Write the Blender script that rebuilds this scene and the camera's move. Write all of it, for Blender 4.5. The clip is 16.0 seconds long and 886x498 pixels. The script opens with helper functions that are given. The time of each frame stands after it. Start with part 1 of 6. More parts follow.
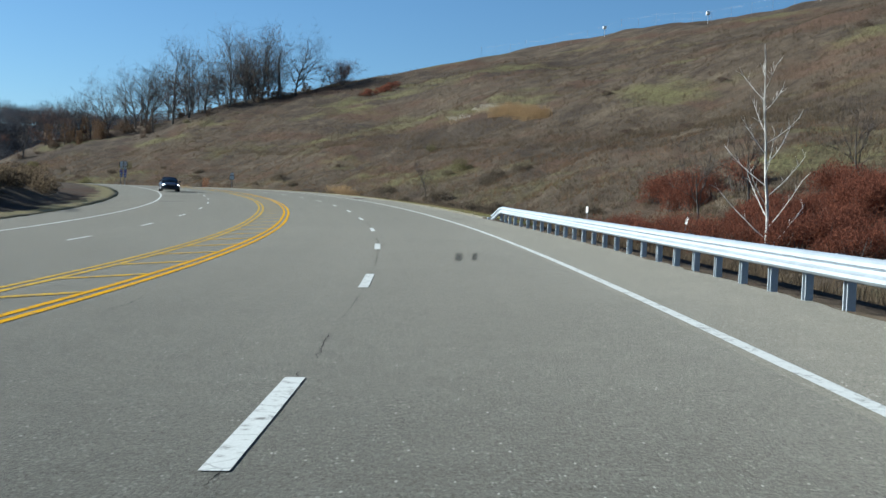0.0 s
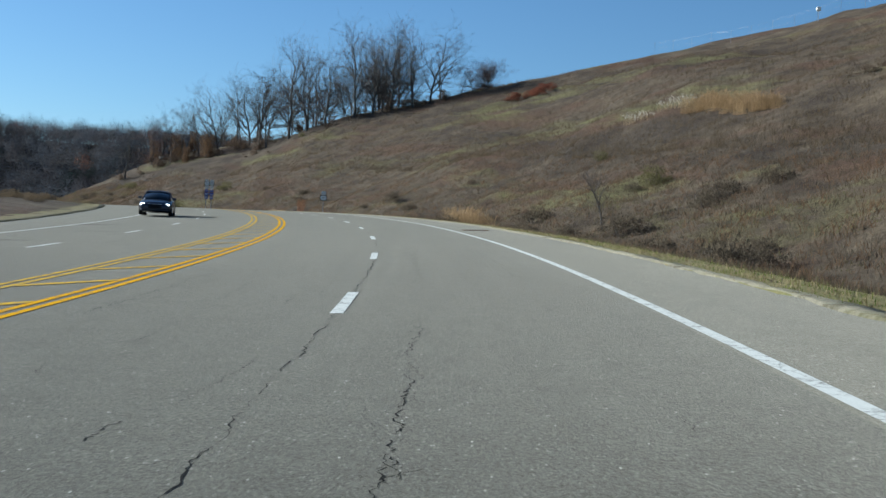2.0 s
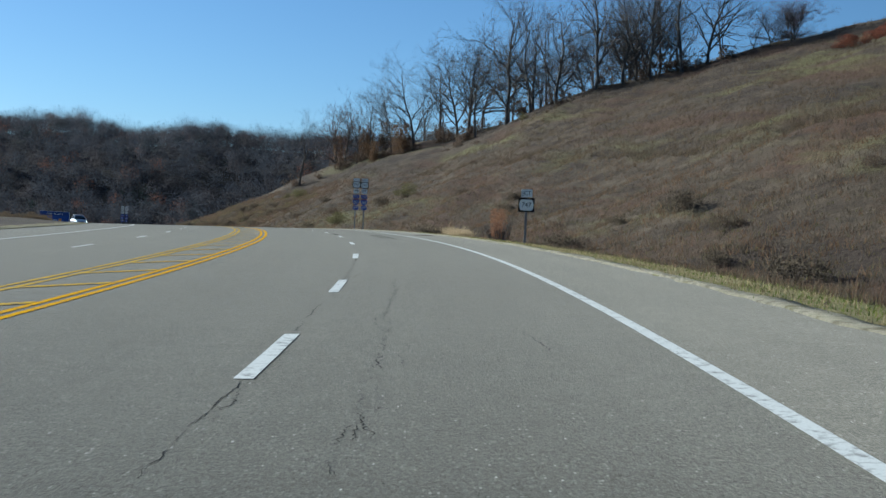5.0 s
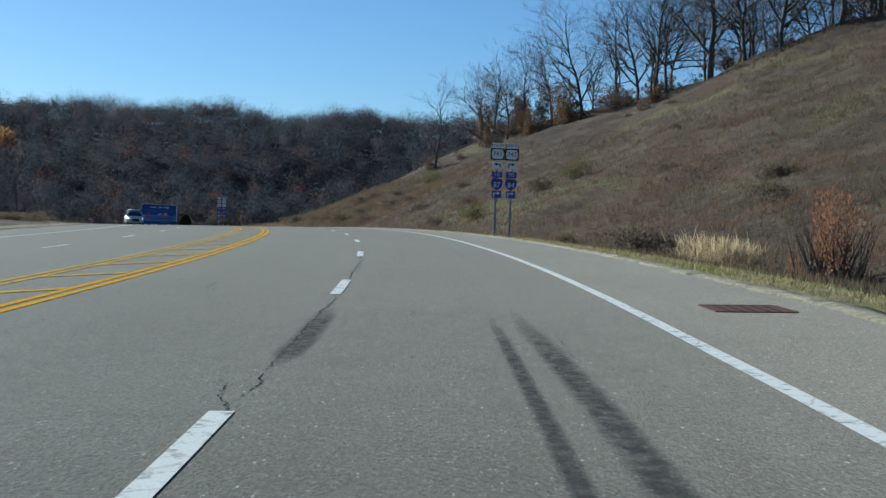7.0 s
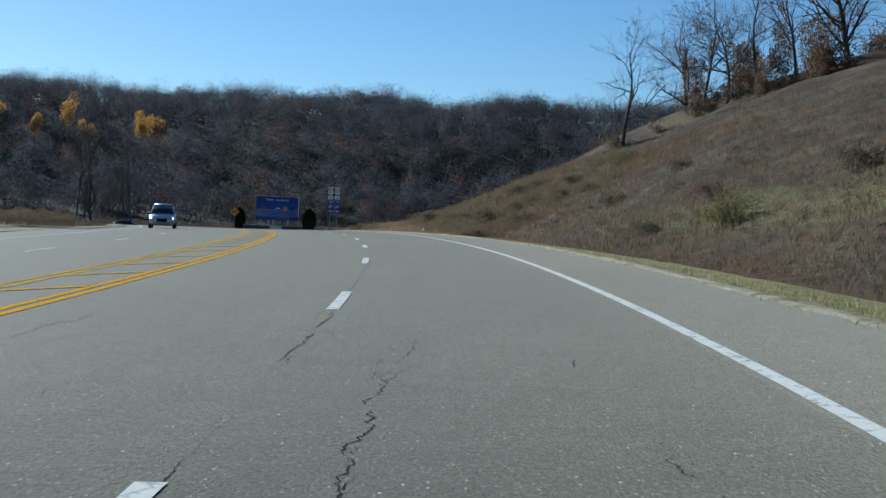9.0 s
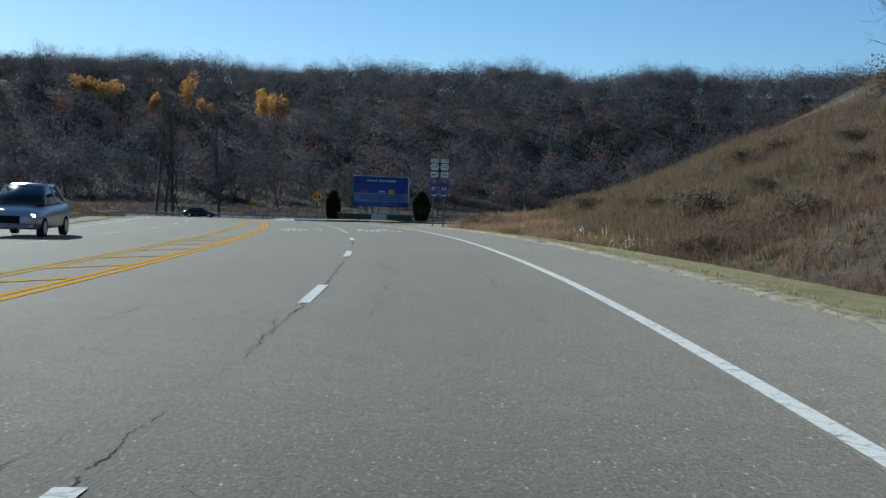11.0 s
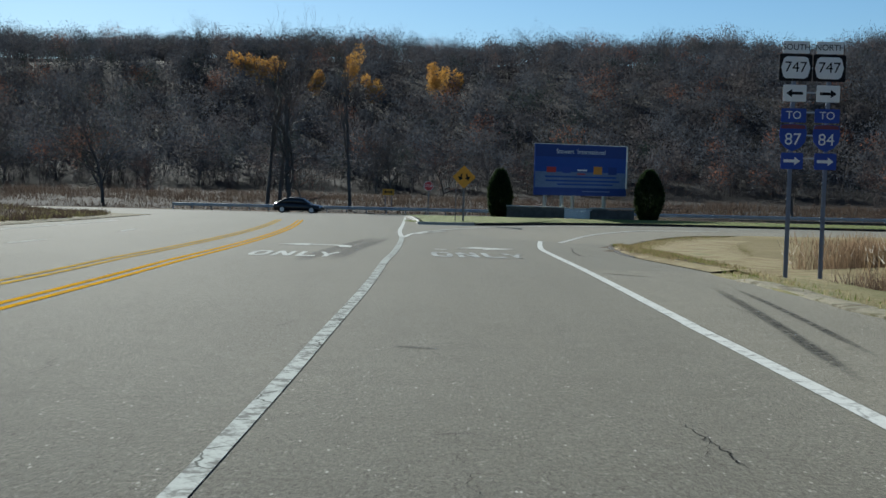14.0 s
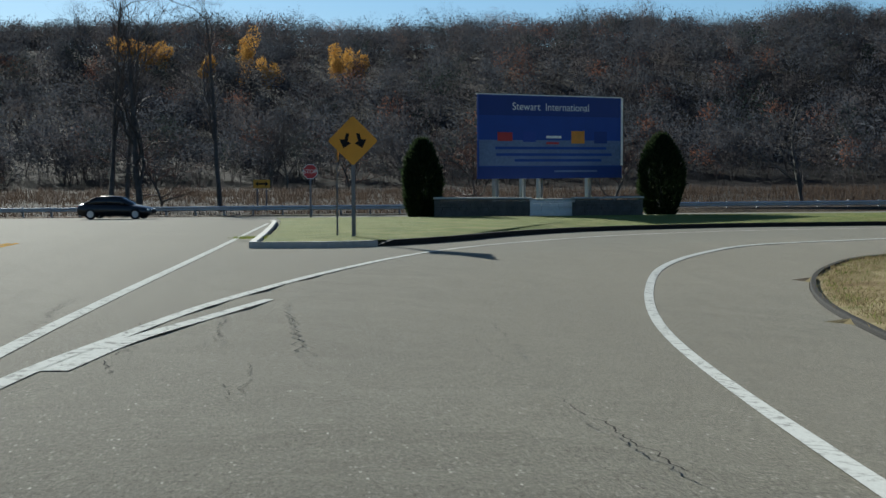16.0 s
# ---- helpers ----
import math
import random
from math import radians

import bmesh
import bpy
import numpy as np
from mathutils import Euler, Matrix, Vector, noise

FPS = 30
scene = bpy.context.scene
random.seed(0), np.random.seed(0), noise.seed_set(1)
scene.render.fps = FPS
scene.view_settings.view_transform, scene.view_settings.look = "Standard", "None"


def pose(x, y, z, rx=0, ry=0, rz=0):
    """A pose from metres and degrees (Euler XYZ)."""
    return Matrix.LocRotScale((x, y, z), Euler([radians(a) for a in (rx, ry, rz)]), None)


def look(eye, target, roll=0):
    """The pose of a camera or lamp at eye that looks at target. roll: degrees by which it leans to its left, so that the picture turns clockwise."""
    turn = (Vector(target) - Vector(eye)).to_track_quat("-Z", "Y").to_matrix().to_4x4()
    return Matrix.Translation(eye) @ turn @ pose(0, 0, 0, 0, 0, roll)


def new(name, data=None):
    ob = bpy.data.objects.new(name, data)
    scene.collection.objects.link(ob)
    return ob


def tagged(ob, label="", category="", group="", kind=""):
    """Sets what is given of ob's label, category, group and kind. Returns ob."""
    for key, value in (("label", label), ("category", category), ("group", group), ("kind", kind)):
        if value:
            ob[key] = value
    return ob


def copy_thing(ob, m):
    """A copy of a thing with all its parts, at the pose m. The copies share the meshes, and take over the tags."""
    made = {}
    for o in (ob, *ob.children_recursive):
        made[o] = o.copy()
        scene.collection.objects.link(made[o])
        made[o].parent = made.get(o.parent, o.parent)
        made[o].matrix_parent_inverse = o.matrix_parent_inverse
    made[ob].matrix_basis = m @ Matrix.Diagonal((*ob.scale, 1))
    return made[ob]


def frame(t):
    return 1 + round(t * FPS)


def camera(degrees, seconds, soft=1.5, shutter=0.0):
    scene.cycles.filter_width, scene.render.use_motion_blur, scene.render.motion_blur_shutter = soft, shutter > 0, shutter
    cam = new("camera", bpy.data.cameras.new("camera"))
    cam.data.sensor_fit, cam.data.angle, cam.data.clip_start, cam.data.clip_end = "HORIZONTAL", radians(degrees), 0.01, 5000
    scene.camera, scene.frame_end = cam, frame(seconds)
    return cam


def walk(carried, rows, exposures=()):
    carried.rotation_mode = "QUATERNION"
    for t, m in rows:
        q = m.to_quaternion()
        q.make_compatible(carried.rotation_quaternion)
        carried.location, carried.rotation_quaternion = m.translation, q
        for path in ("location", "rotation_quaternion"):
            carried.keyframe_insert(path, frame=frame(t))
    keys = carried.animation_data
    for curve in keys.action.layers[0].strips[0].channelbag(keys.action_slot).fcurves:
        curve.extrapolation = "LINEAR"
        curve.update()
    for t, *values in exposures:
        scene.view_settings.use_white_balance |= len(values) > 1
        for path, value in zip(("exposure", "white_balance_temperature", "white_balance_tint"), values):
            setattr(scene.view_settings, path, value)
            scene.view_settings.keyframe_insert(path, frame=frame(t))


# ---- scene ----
cam = camera(41.05, 16.0, soft=1.5)
# seconds, x, y, z, yaw, pitch, roll
ROWS = [
    (0, 0.000, -0.002, 1.252, 0.496, -0.682, 2.827),
    (0.5, -0.120, 13.102, 1.601, 2.200, -0.559, 3.111),
    (1, -0.607, 26.307, 2.003, 4.005, -0.415, 3.341),
    (1.5, -1.507, 39.575, 2.475, 5.891, -0.010, 3.312),
    (2, -2.860, 52.816, 2.998, 7.912, 0.214, 3.198),
    (2.5, -4.669, 65.952, 3.564, 9.976, 0.489, 3.351),
    (3, -6.924, 78.931, 4.143, 11.915, 0.291, 3.629),
    (3.5, -9.599, 91.703, 4.706, 13.834, 0.230, 3.794),
    (4, -12.684, 104.229, 5.245, 15.796, 0.216, 3.332),
    (4.2, -14.027, 109.167, 5.454, 16.609, 0.147, 3.122),
    (4.66, -17.098, 120.411, 5.929, 18.402, 0.053, 2.759),
    (5.12, -20.526, 131.263, 6.368, 20.150, -0.103, 2.528),
    (5.58, -24.363, 141.832, 6.762, 21.878, -0.294, 2.395),
    (6.04, -28.664, 152.227, 7.106, 23.608, -0.497, 2.321),
    (6.5, -33.479, 162.557, 7.392, 25.363, -0.685, 2.272),
    (7, -38.831, 173.886, 7.682, 27.203, -0.914, 2.053),
    (7.5, -44.545, 185.024, 7.944, 29.226, -1.062, 2.166),
    (8, -50.640, 195.900, 8.205, 31.260, -1.195, 2.034),
    (8.5, -57.015, 206.481, 8.432, 33.274, -1.401, 2.092),
    (9, -63.678, 216.678, 8.606, 35.233, -1.591, 2.187),
    (9.5, -70.352, 226.773, 8.761, 37.093, -1.829, 2.188),
    (10, -77.314, 236.303, 8.835, 38.765, -2.119, 2.083),
    (10.5, -84.536, 245.304, 8.843, 40.346, -2.412, 1.932),
    (11, -91.986, 253.812, 8.798, 41.934, -2.662, 1.798),
    (11.5, -99.637, 261.864, 8.717, 43.627, -2.823, 1.744),
    (12, -107.342, 269.904, 8.638, 45.479, -2.823, 1.790),
    (12.5, -115.116, 277.535, 8.527, 47.182, -3.022, 1.756),
    (13, -122.900, 284.769, 8.398, 48.632, -3.151, 1.734),
    (13.5, -130.603, 291.620, 8.260, 49.702, -3.324, 1.846),
    (14, -138.116, 298.134, 8.102, 50.770, -3.521, 1.464),
    (14.5, -145.450, 304.333, 7.924, 51.415, -3.564, 0.528),
    (15, -152.595, 310.292, 7.743, 51.188, -3.584, -0.186),
    (15.5, -159.408, 316.256, 7.541, 49.848, -3.691, -0.300),
    (16, -165.868, 322.317, 7.312, 46.560, -3.875, -0.298),
]
walk(cam, [(t, pose(x, y, z, 90 + pitch, 0, yaw) @ pose(0, 0, 0, 0, 0, roll)) for t, x, y, z, yaw, pitch, roll in ROWS],
     exposures=[(0, 1.15, 5600, 2.0), (4, 1.02, 5500, 2.0), (8.5, 0.9, 5400, 2.0), (12.5, 0.87, 5700, 2.0), (16, 0.82, 6050, 2.0)])

# ---- daylight: a low autumn sun ahead and to the left, clear sky ----
SUN_DIR = Vector((-0.94, 0.34, 0)).normalized()
SUN_ELEV = radians(20.5)
world = bpy.data.worlds.new("world")
scene.world = world
world.use_nodes = True
wn = world.node_tree
wn.nodes.clear()
sky = wn.nodes.new("ShaderNodeTexSky")
sky.sky_type = "NISHITA"
sky.sun_disc = False
sky.sun_elevation = SUN_ELEV
sky.sun_rotation = math.atan2(SUN_DIR.x, SUN_DIR.y)
sky.altitude, sky.air_density, sky.dust_density, sky.ozone_density = 100, 1.0, 0.12, 4.5
bg = wn.nodes.new("ShaderNodeBackground")
bg.inputs["Strength"].default_value = 0.05
wo = wn.nodes.new("ShaderNodeOutputWorld")
wn.links.new(sky.outputs[0], bg.inputs[0])
wn.links.new(bg.outputs[0], wo.inputs[0])
sun_data = bpy.data.lights.new("sun", "SUN")
sun_data.energy, sun_data.angle, sun_data.color = 5.0, radians(0.53), (1.0, 0.93, 0.83)
sun = new("sun", sun_data)
toward = Vector((SUN_DIR.x * math.cos(SUN_ELEV), SUN_DIR.y * math.cos(SUN_ELEV), math.sin(SUN_ELEV)))
sun.matrix_world = look((0, 0, 200), Vector((0, 0, 200)) - toward)


# ---- materials ----
def mat(name, rough=0.8, metal=0.0):
    m = bpy.data.materials.new(name)
    m.use_nodes = True
    b = m.node_tree.nodes["Principled BSDF"]
    b.inputs["Roughness"].default_value, b.inputs["Metallic"].default_value = rough, metal
    return m, m.node_tree, b


def node(nt, kind, **sets):
    n = nt.nodes.new(kind)
    for k, v in sets.items():
        n.inputs[k.replace("_", " ")].default_value = v
    return n


def coords(nt):
    return nt.nodes.new("ShaderNodeTexCoord").outputs["Object"]


def noise_tex(nt, vec, scale, detail=4.0, rough=0.55):
    n = node(nt, "ShaderNodeTexNoise", Scale=scale, Detail=detail, Roughness=rough)
    nt.links.new(vec, n.inputs["Vector"])
    return n.outputs[0]


def ramp(nt, fac, stops):
    r = nt.nodes.new("ShaderNodeValToRGB")
    els = r.color_ramp.elements
    while len(els) < len(stops):
        els.new(0.5)
    for e, (p, c) in zip(els, stops):
        e.position, e.color = p, (*c, 1) if len(c) == 3 else c
    nt.links.new(fac, r.inputs[0])
    return r.outputs[0]


def mix(nt, fac, a, b, mode="MIX"):
    n = nt.nodes.new("ShaderNodeMix")
    n.data_type, n.blend_type = "RGBA", mode
    for sock, v in ((n.inputs["Factor"], fac), (n.inputs["A"], a), (n.inputs["B"], b)):
        if hasattr(v, "links"):
            nt.links.new(v, sock)
        else:
            sock.default_value = v if isinstance(v, (int, float)) else (*v, 1)
    return n.outputs["Result"]


def bump(nt, bsdf, height, strength=0.3, dist=0.02):
    n = node(nt, "ShaderNodeBump", Strength=strength, Distance=dist)
    nt.links.new(height, n.inputs["Height"])
    nt.links.new(n.outputs[0], bsdf.inputs["Normal"])


def plain(name, col, rough=0.6, metal=0.0, spread=0.12, scale=6.0, grain=0.0):
    """A surface of one paint or stuff, with uneven wear at two scales."""
    m, nt, b = mat(name, rough, metal)
    if rough >= 0.8:
        b.inputs["Specular IOR Level"].default_value = 0.08
    v = coords(nt)
    big, fine = noise_tex(nt, v, scale, 5), noise_tex(nt, v, scale * 14, 3)
    lo, hi = [c * (1 - spread) for c in col], [min(1, c * (1 + spread)) for c in col]
    c1 = ramp(nt, big, [(0.3, lo), (0.7, hi)])
    c2 = mix(nt, 0.35, c1, ramp(nt, fine, [(0.3, [c * (1 - spread) for c in lo]), (0.7, hi)]))
    nt.links.new(c2, b.inputs["Base Color"])
    if grain:
        bump(nt, b, fine, grain, 0.01)
    return m


# ---- plan: the road's line (the broken white line), s metres along it, u metres to its right ----
HEAD = (0.51728, 0.54538, -0.03227, -0.04667, 0.00319)
ZC = (0.81917, 1.46098, -1.36523, 0.06088, -0.24249, -5.4181, 3.80025, 6.861)
SWAY_S, SWAY_V = (0, 45, 58, 75, 90, 118, 175, 190, 208, 232, 245, 293, 305, 317, 326, 345, 372), (0.03, -0.04, -0.08, 0, 0.06, 0.03, 0, -0.09, -0.03, 0.05, 0.1, 0.08, 0, -0.03, -0.1, -0.05, 0)
BANK_S, BANK_V = (-90, 0, 60, 110, 170, 230, 300, 335, 362), (0.035, 0.037, 0.045, 0.045, 0.028, 0.025, 0.019, 0.018, 0.0)
DS = 0.5
S_AX = np.arange(-150, 700, DS)
HD = np.polyval(HEAD[::-1], np.clip(S_AX, -10, 400) / 200 - 1)
I0 = int(np.searchsorted(S_AX, 0))
HM = np.polyval(HEAD[::-1], np.clip(S_AX - DS / 2, -10, 400) / 200 - 1)
X_AX, Y_AX = np.cumsum(-np.sin(HM)) * DS, np.cumsum(np.cos(HM)) * DS
X_AX, Y_AX = X_AX - X_AX[I0] - 1.1146, Y_AX - Y_AX[I0] - 0.7677


def z_line(s):
    s = np.asarray(s, float)
    a = np.clip(s, -5, 362)
    return np.polyval(ZC, a / 200 - 1) + np.where(s < -5, 0.018 * (s + 5), 0) - 0.0235 * (np.clip(s, 362, 480) - 362)


def bank(s):
    return np.interp(s, BANK_S, BANK_V)


def z_road(s, u):
    return z_line(s) + np.asarray(u) * bank(s)


def at(s, u, dz=0.0):
    """The place on the road's surface at s, u, raised by dz."""
    h = float(np.interp(s, S_AX, HD))
    u = u + float(np.interp(s, SWAY_S, SWAY_V))
    return Vector((float(np.interp(s, S_AX, X_AX)) + u * math.cos(h), float(np.interp(s, S_AX, Y_AX)) + u * math.sin(h), float(z_road(s, u)) + dz))


def dip(px, py):
    """How far the slip lane's corner lies below the plane of the junction."""
    t = np.clip((np.hypot(px + 165.0, py - 345.0) - 11) / 9, 0, 1)
    return 0.6 * (1 - t * t * (3 - 2 * t))


def heading(s):
    return math.degrees(float(np.interp(s, S_AX, HD)))


def stations(px, py):
    """s and u of many places at once."""
    px, py = np.ravel(px), np.ravel(py)
    s, u = np.empty(len(px)), np.empty(len(px))
    ax, ay = X_AX[::4], Y_AX[::4]
    for a in range(0, len(px), 4000):
        b = slice(a, a + 4000)
        j = np.argmin((px[b, None] - ax) ** 2 + (py[b, None] - ay) ** 2, axis=1) * 4
        c, d = np.cos(HD[j]), np.sin(HD[j])
        dx, dy = px[b] - X_AX[j], py[b] - Y_AX[j]
        s[b], u[b] = S_AX[j] + (-d * dx + c * dy), c * dx + d * dy
    return s, u


def smooth(x, a, b):
    t = np.clip((x - a) / (b - a), 0, 1)
    return t * t * (3 - 2 * t)


def soft_min(a, b, k):
    h = np.clip(0.5 + 0.5 * (b - a) / k, 0, 1)
    return b * (1 - h) + a * h - k * h * (1 - h)


def wobble(px, py, scale, seed):
    """Cheap smooth noise, about -1 to 1."""
    r = np.random.RandomState(seed)
    out = 0
    for k in range(7):
        a, f, p = r.rand() * 6.28, (0.6 + 1.3 * r.rand()) / scale, r.rand() * 6.28
        out = out + np.sin((px * math.cos(a) + py * math.sin(a)) * f * 6.28 + p)
    return out / 3.2


RIDGE_C = (-130.0, 290.0)


CROSS = Vector((0.72, 0.694, 0))          # the cross road's direction, to the right
RAIL_P = Vector((-233.0, 369.0, 0))        # a point of the guard rail beyond it
NEAR = Vector((0.694, -0.72, 0))           # from the rail back towards the main road
far_edge = RAIL_P + NEAR * 1.6
near_edge = RAIL_P + NEAR * 15.5
# inner kerb line of the slip lane, from the road's right edge round to the cross road
SLIP_IN = ((-157.2, 319.6), (-159.3, 321.3), (-162.0, 323.9), (-164.8, 327.1), (-167.4, 330.2), (-170.6, 333.9), (-173.4, 337.2), (-175.7, 340.2), (-177.7, 343.4), (-179.0, 346.3), (-179.5, 349.3), (-178.4, 352.7), (-175.0, 357.0), (-168.5, 362.0))


def curve_pts(ctrl, n=8):
    """A smooth line (Catmull-Rom) through plan points."""
    c = [Vector((p[0], p[1], 0)) for p in ctrl]
    c = [2 * c[0] - c[1]] + c + [2 * c[-1] - c[-2]]
    out = []
    for i in range(1, len(c) - 2):
        for k in range(n):
            t = k / n
            p0, p1, p2, p3 = c[i - 1 : i + 3]
            out.append(0.5 * (2 * p1 + (p2 - p0) * t + (2 * p0 - 5 * p1 + 4 * p2 - p3) * t * t + (3 * p1 - p0 - 3 * p2 + p3) * t**3))
    return out + [c[-2]]


slip_in = curve_pts((at(362, 6.15), *SLIP_IN), 6)
left_line = [at(s, u) for s, u in ((362, -15.5), (380, -15.3), (398, -15.2), (412, -15.5), (422, -17.2), (429, -21.0), (433, -27.0), (436, -35.0))]
PAVED = [Vector((p.x, p.y, 0)) for p in left_line] + [near_edge - CROSS * 130, far_edge - CROSS * 130, far_edge + CROSS * 190, slip_in[-1] + CROSS * 160] + slip_in[::-1]


def paved(px, py):
    """Which places lie on the junction's paving."""
    inside = np.zeros(len(px), bool)
    for a, b in zip(PAVED, PAVED[1:] + PAVED[:1]):
        cut = (a.y > py) != (b.y > py)
        with np.errstate(divide="ignore", invalid="ignore"):
            inside ^= cut & (px < (b.x - a.x) * (py - a.y) / (b.y - a.y) + a.x)
    return inside


def corner_drop(s, u):
    """The grass corner falls away from the shoulder before the slip lane bends off."""
    return 0.62 * smooth(u, 6.6, 9.6) * (1 - smooth(s, 371, 390)) * smooth(s, 352, 364)


def ground_z(px, py):
    px, py = np.asarray(px, float).ravel(), np.asarray(py, float).ravel()
    s, u = stations(px, py)
    base = z_road(s, np.clip(u, -15.6, 6.2))
    # right: verge, ditch, then the cut hillside up to a plateau
    toe = np.interp(s, (-150, 40, 66, 232, 290), (15.5, 15.5, 15.0, 14.5, 10.5))
    ditch = np.interp(s, (-150, 40, 66, 90, 350, 380), (1.9, 1.9, 1.0, 0.8, 0.7, 0.3))
    crest = np.interp(s, (-150, 100, 250, 290, 330, 360, 400), (49, 50, 47.5, 37, 27, 21, 15))
    s2 = s - 0.4 * np.clip(u - 15, 0, 40)
    end = 1 - smooth(s2, 343, 386)
    slope = np.interp(u - toe, (0, 3, 65, 400), (0, 0.9, 28.75, 162.75)) + 1.2 * wobble(px, py, 60, 3) * smooth(u, 14, 40) + 0.35 * wobble(px, py, 17, 4) * smooth(u, 10, 20)
    hill = soft_min(slope, crest + 0 * u, 9) * end
    hill = np.where(u > toe, np.maximum(hill, -0.2), 0)
    right = base - ditch * smooth(u, 6.6, toe - 1.5) + hill
    # left: verge, low bank, then down to the valley
    lft = -u - 15.6
    rise = np.interp(s, (-150, 30, 85, 115, 150, 260, 300, 380, 400), (0.8, 1.0, 1.1, 0.3, 0.25, 0.25, 0.45, 0.4, 0.0))
    k = smooth(lft, 4, 62) * (1 - smooth(s, 380, 430))
    left = (base + rise * smooth(lft, 2, 7)) * (1 - k) + 2.2 * k
    z = np.where(u > 0, right, left)
    # under the roadway
    road = (u > -15.9) & (u < 6.35) & (s < 372)
    z = np.where(road, base - 0.45, z)
    z = np.where((s >= 355) & (s < 372) & (u > -15.9) & (u < 6.4), base - 0.45, z)
    # junction: a gentle plane, kept under the paving
    j = smooth(s, 358, 368)
    level = z_line(s) + 0.06 + 0.25 * smooth(u, 12, 30) - 0.7 * smooth(s, 462, 478) - corner_drop(s, u)
    z = np.where(u > 0, z * (1 - j) + (level + hill) * j, z * (1 - j) + (level + 0.04 + 0.6 * smooth(lft, 0.6, 5) * (1 - smooth(s, 398, 422))) * j)
    z = np.where(paved(px, py), z_line(s) - 0.45, z) - dip(px, py)
    # far: valley floor, then the wooded ridge
    dx, dy = px - RIDGE_C[0], py - RIDGE_C[1]
    r, yaw = np.hypot(dx, dy), np.degrees(np.arctan2(-dx, dy))
    side = smooth(yaw, -40, 5) * (1 - smooth(yaw, 105, 150))
    top = (66 + 5 * wobble(px, py, 420, 8) + 3 * wobble(px, py, 150, 9)) * np.interp(yaw, (15, 27, 38, 60, 90), (0.98, 1.02, 1.09, 0.97, 0.89))
    far = 3.2 + top * side * smooth(r, 300, 690)
    away = np.where(u > 0, smooth(s2, 378, 425) * smooth(r, 150, 240), smooth(lft, 60, 150) * smooth(r, 120, 240))
    away = np.maximum(away, smooth(s, 475, 540))
    return z * (1 - away) + far * away


def mesh_from(name, verts, faces):
    me = bpy.data.meshes.new(name)
    me.from_pydata([tuple(v) for v in verts], [], faces)
    me.update()
    return me


def put(name, me, material, smooth_shade=False):
    if isinstance(material, (list, tuple)):
        for m in material:
            me.materials.append(m)
    else:
        me.materials.append(material)
    if smooth_shade:
        me.polygons.foreach_set("use_smooth", [True] * len(me.polygons))
    return new(name, me)


def axis_lines(lo, hi, step, far_lo, far_hi):
    mid = list(np.arange(lo, hi + step, step))
    out, d = [], step
    x = mid[-1]
    while x < far_hi:
        d = min(d * 1.16, 13.0) if x < hi + 640 else d * 1.3
        x += d
        out.append(x)
    pre, d, x = [], step, mid[0]
    while x > far_lo:
        d = min(d * 1.16, 13.0) if x > lo - 560 else d * 1.3
        x -= d
        pre.append(x)
    return np.array(pre[::-1] + mid + out)


# ground materials
def lane_coords(me):
    """Gives a mesh the places u, s of its corners, so that wear can run along the road."""
    co = np.empty(len(me.vertices) * 3)
    me.vertices.foreach_get("co", co)
    co = co.reshape(-1, 3)
    s, u = stations(co[:, 0], co[:, 1])
    idx = np.empty(len(me.loops), np.int32)
    me.loops.foreach_get("vertex_index", idx)
    me.uv_layers.new(name="along").data.foreach_set("uv", np.stack([u[idx], s[idx]], -1).astype(np.float32).ravel())
    return me


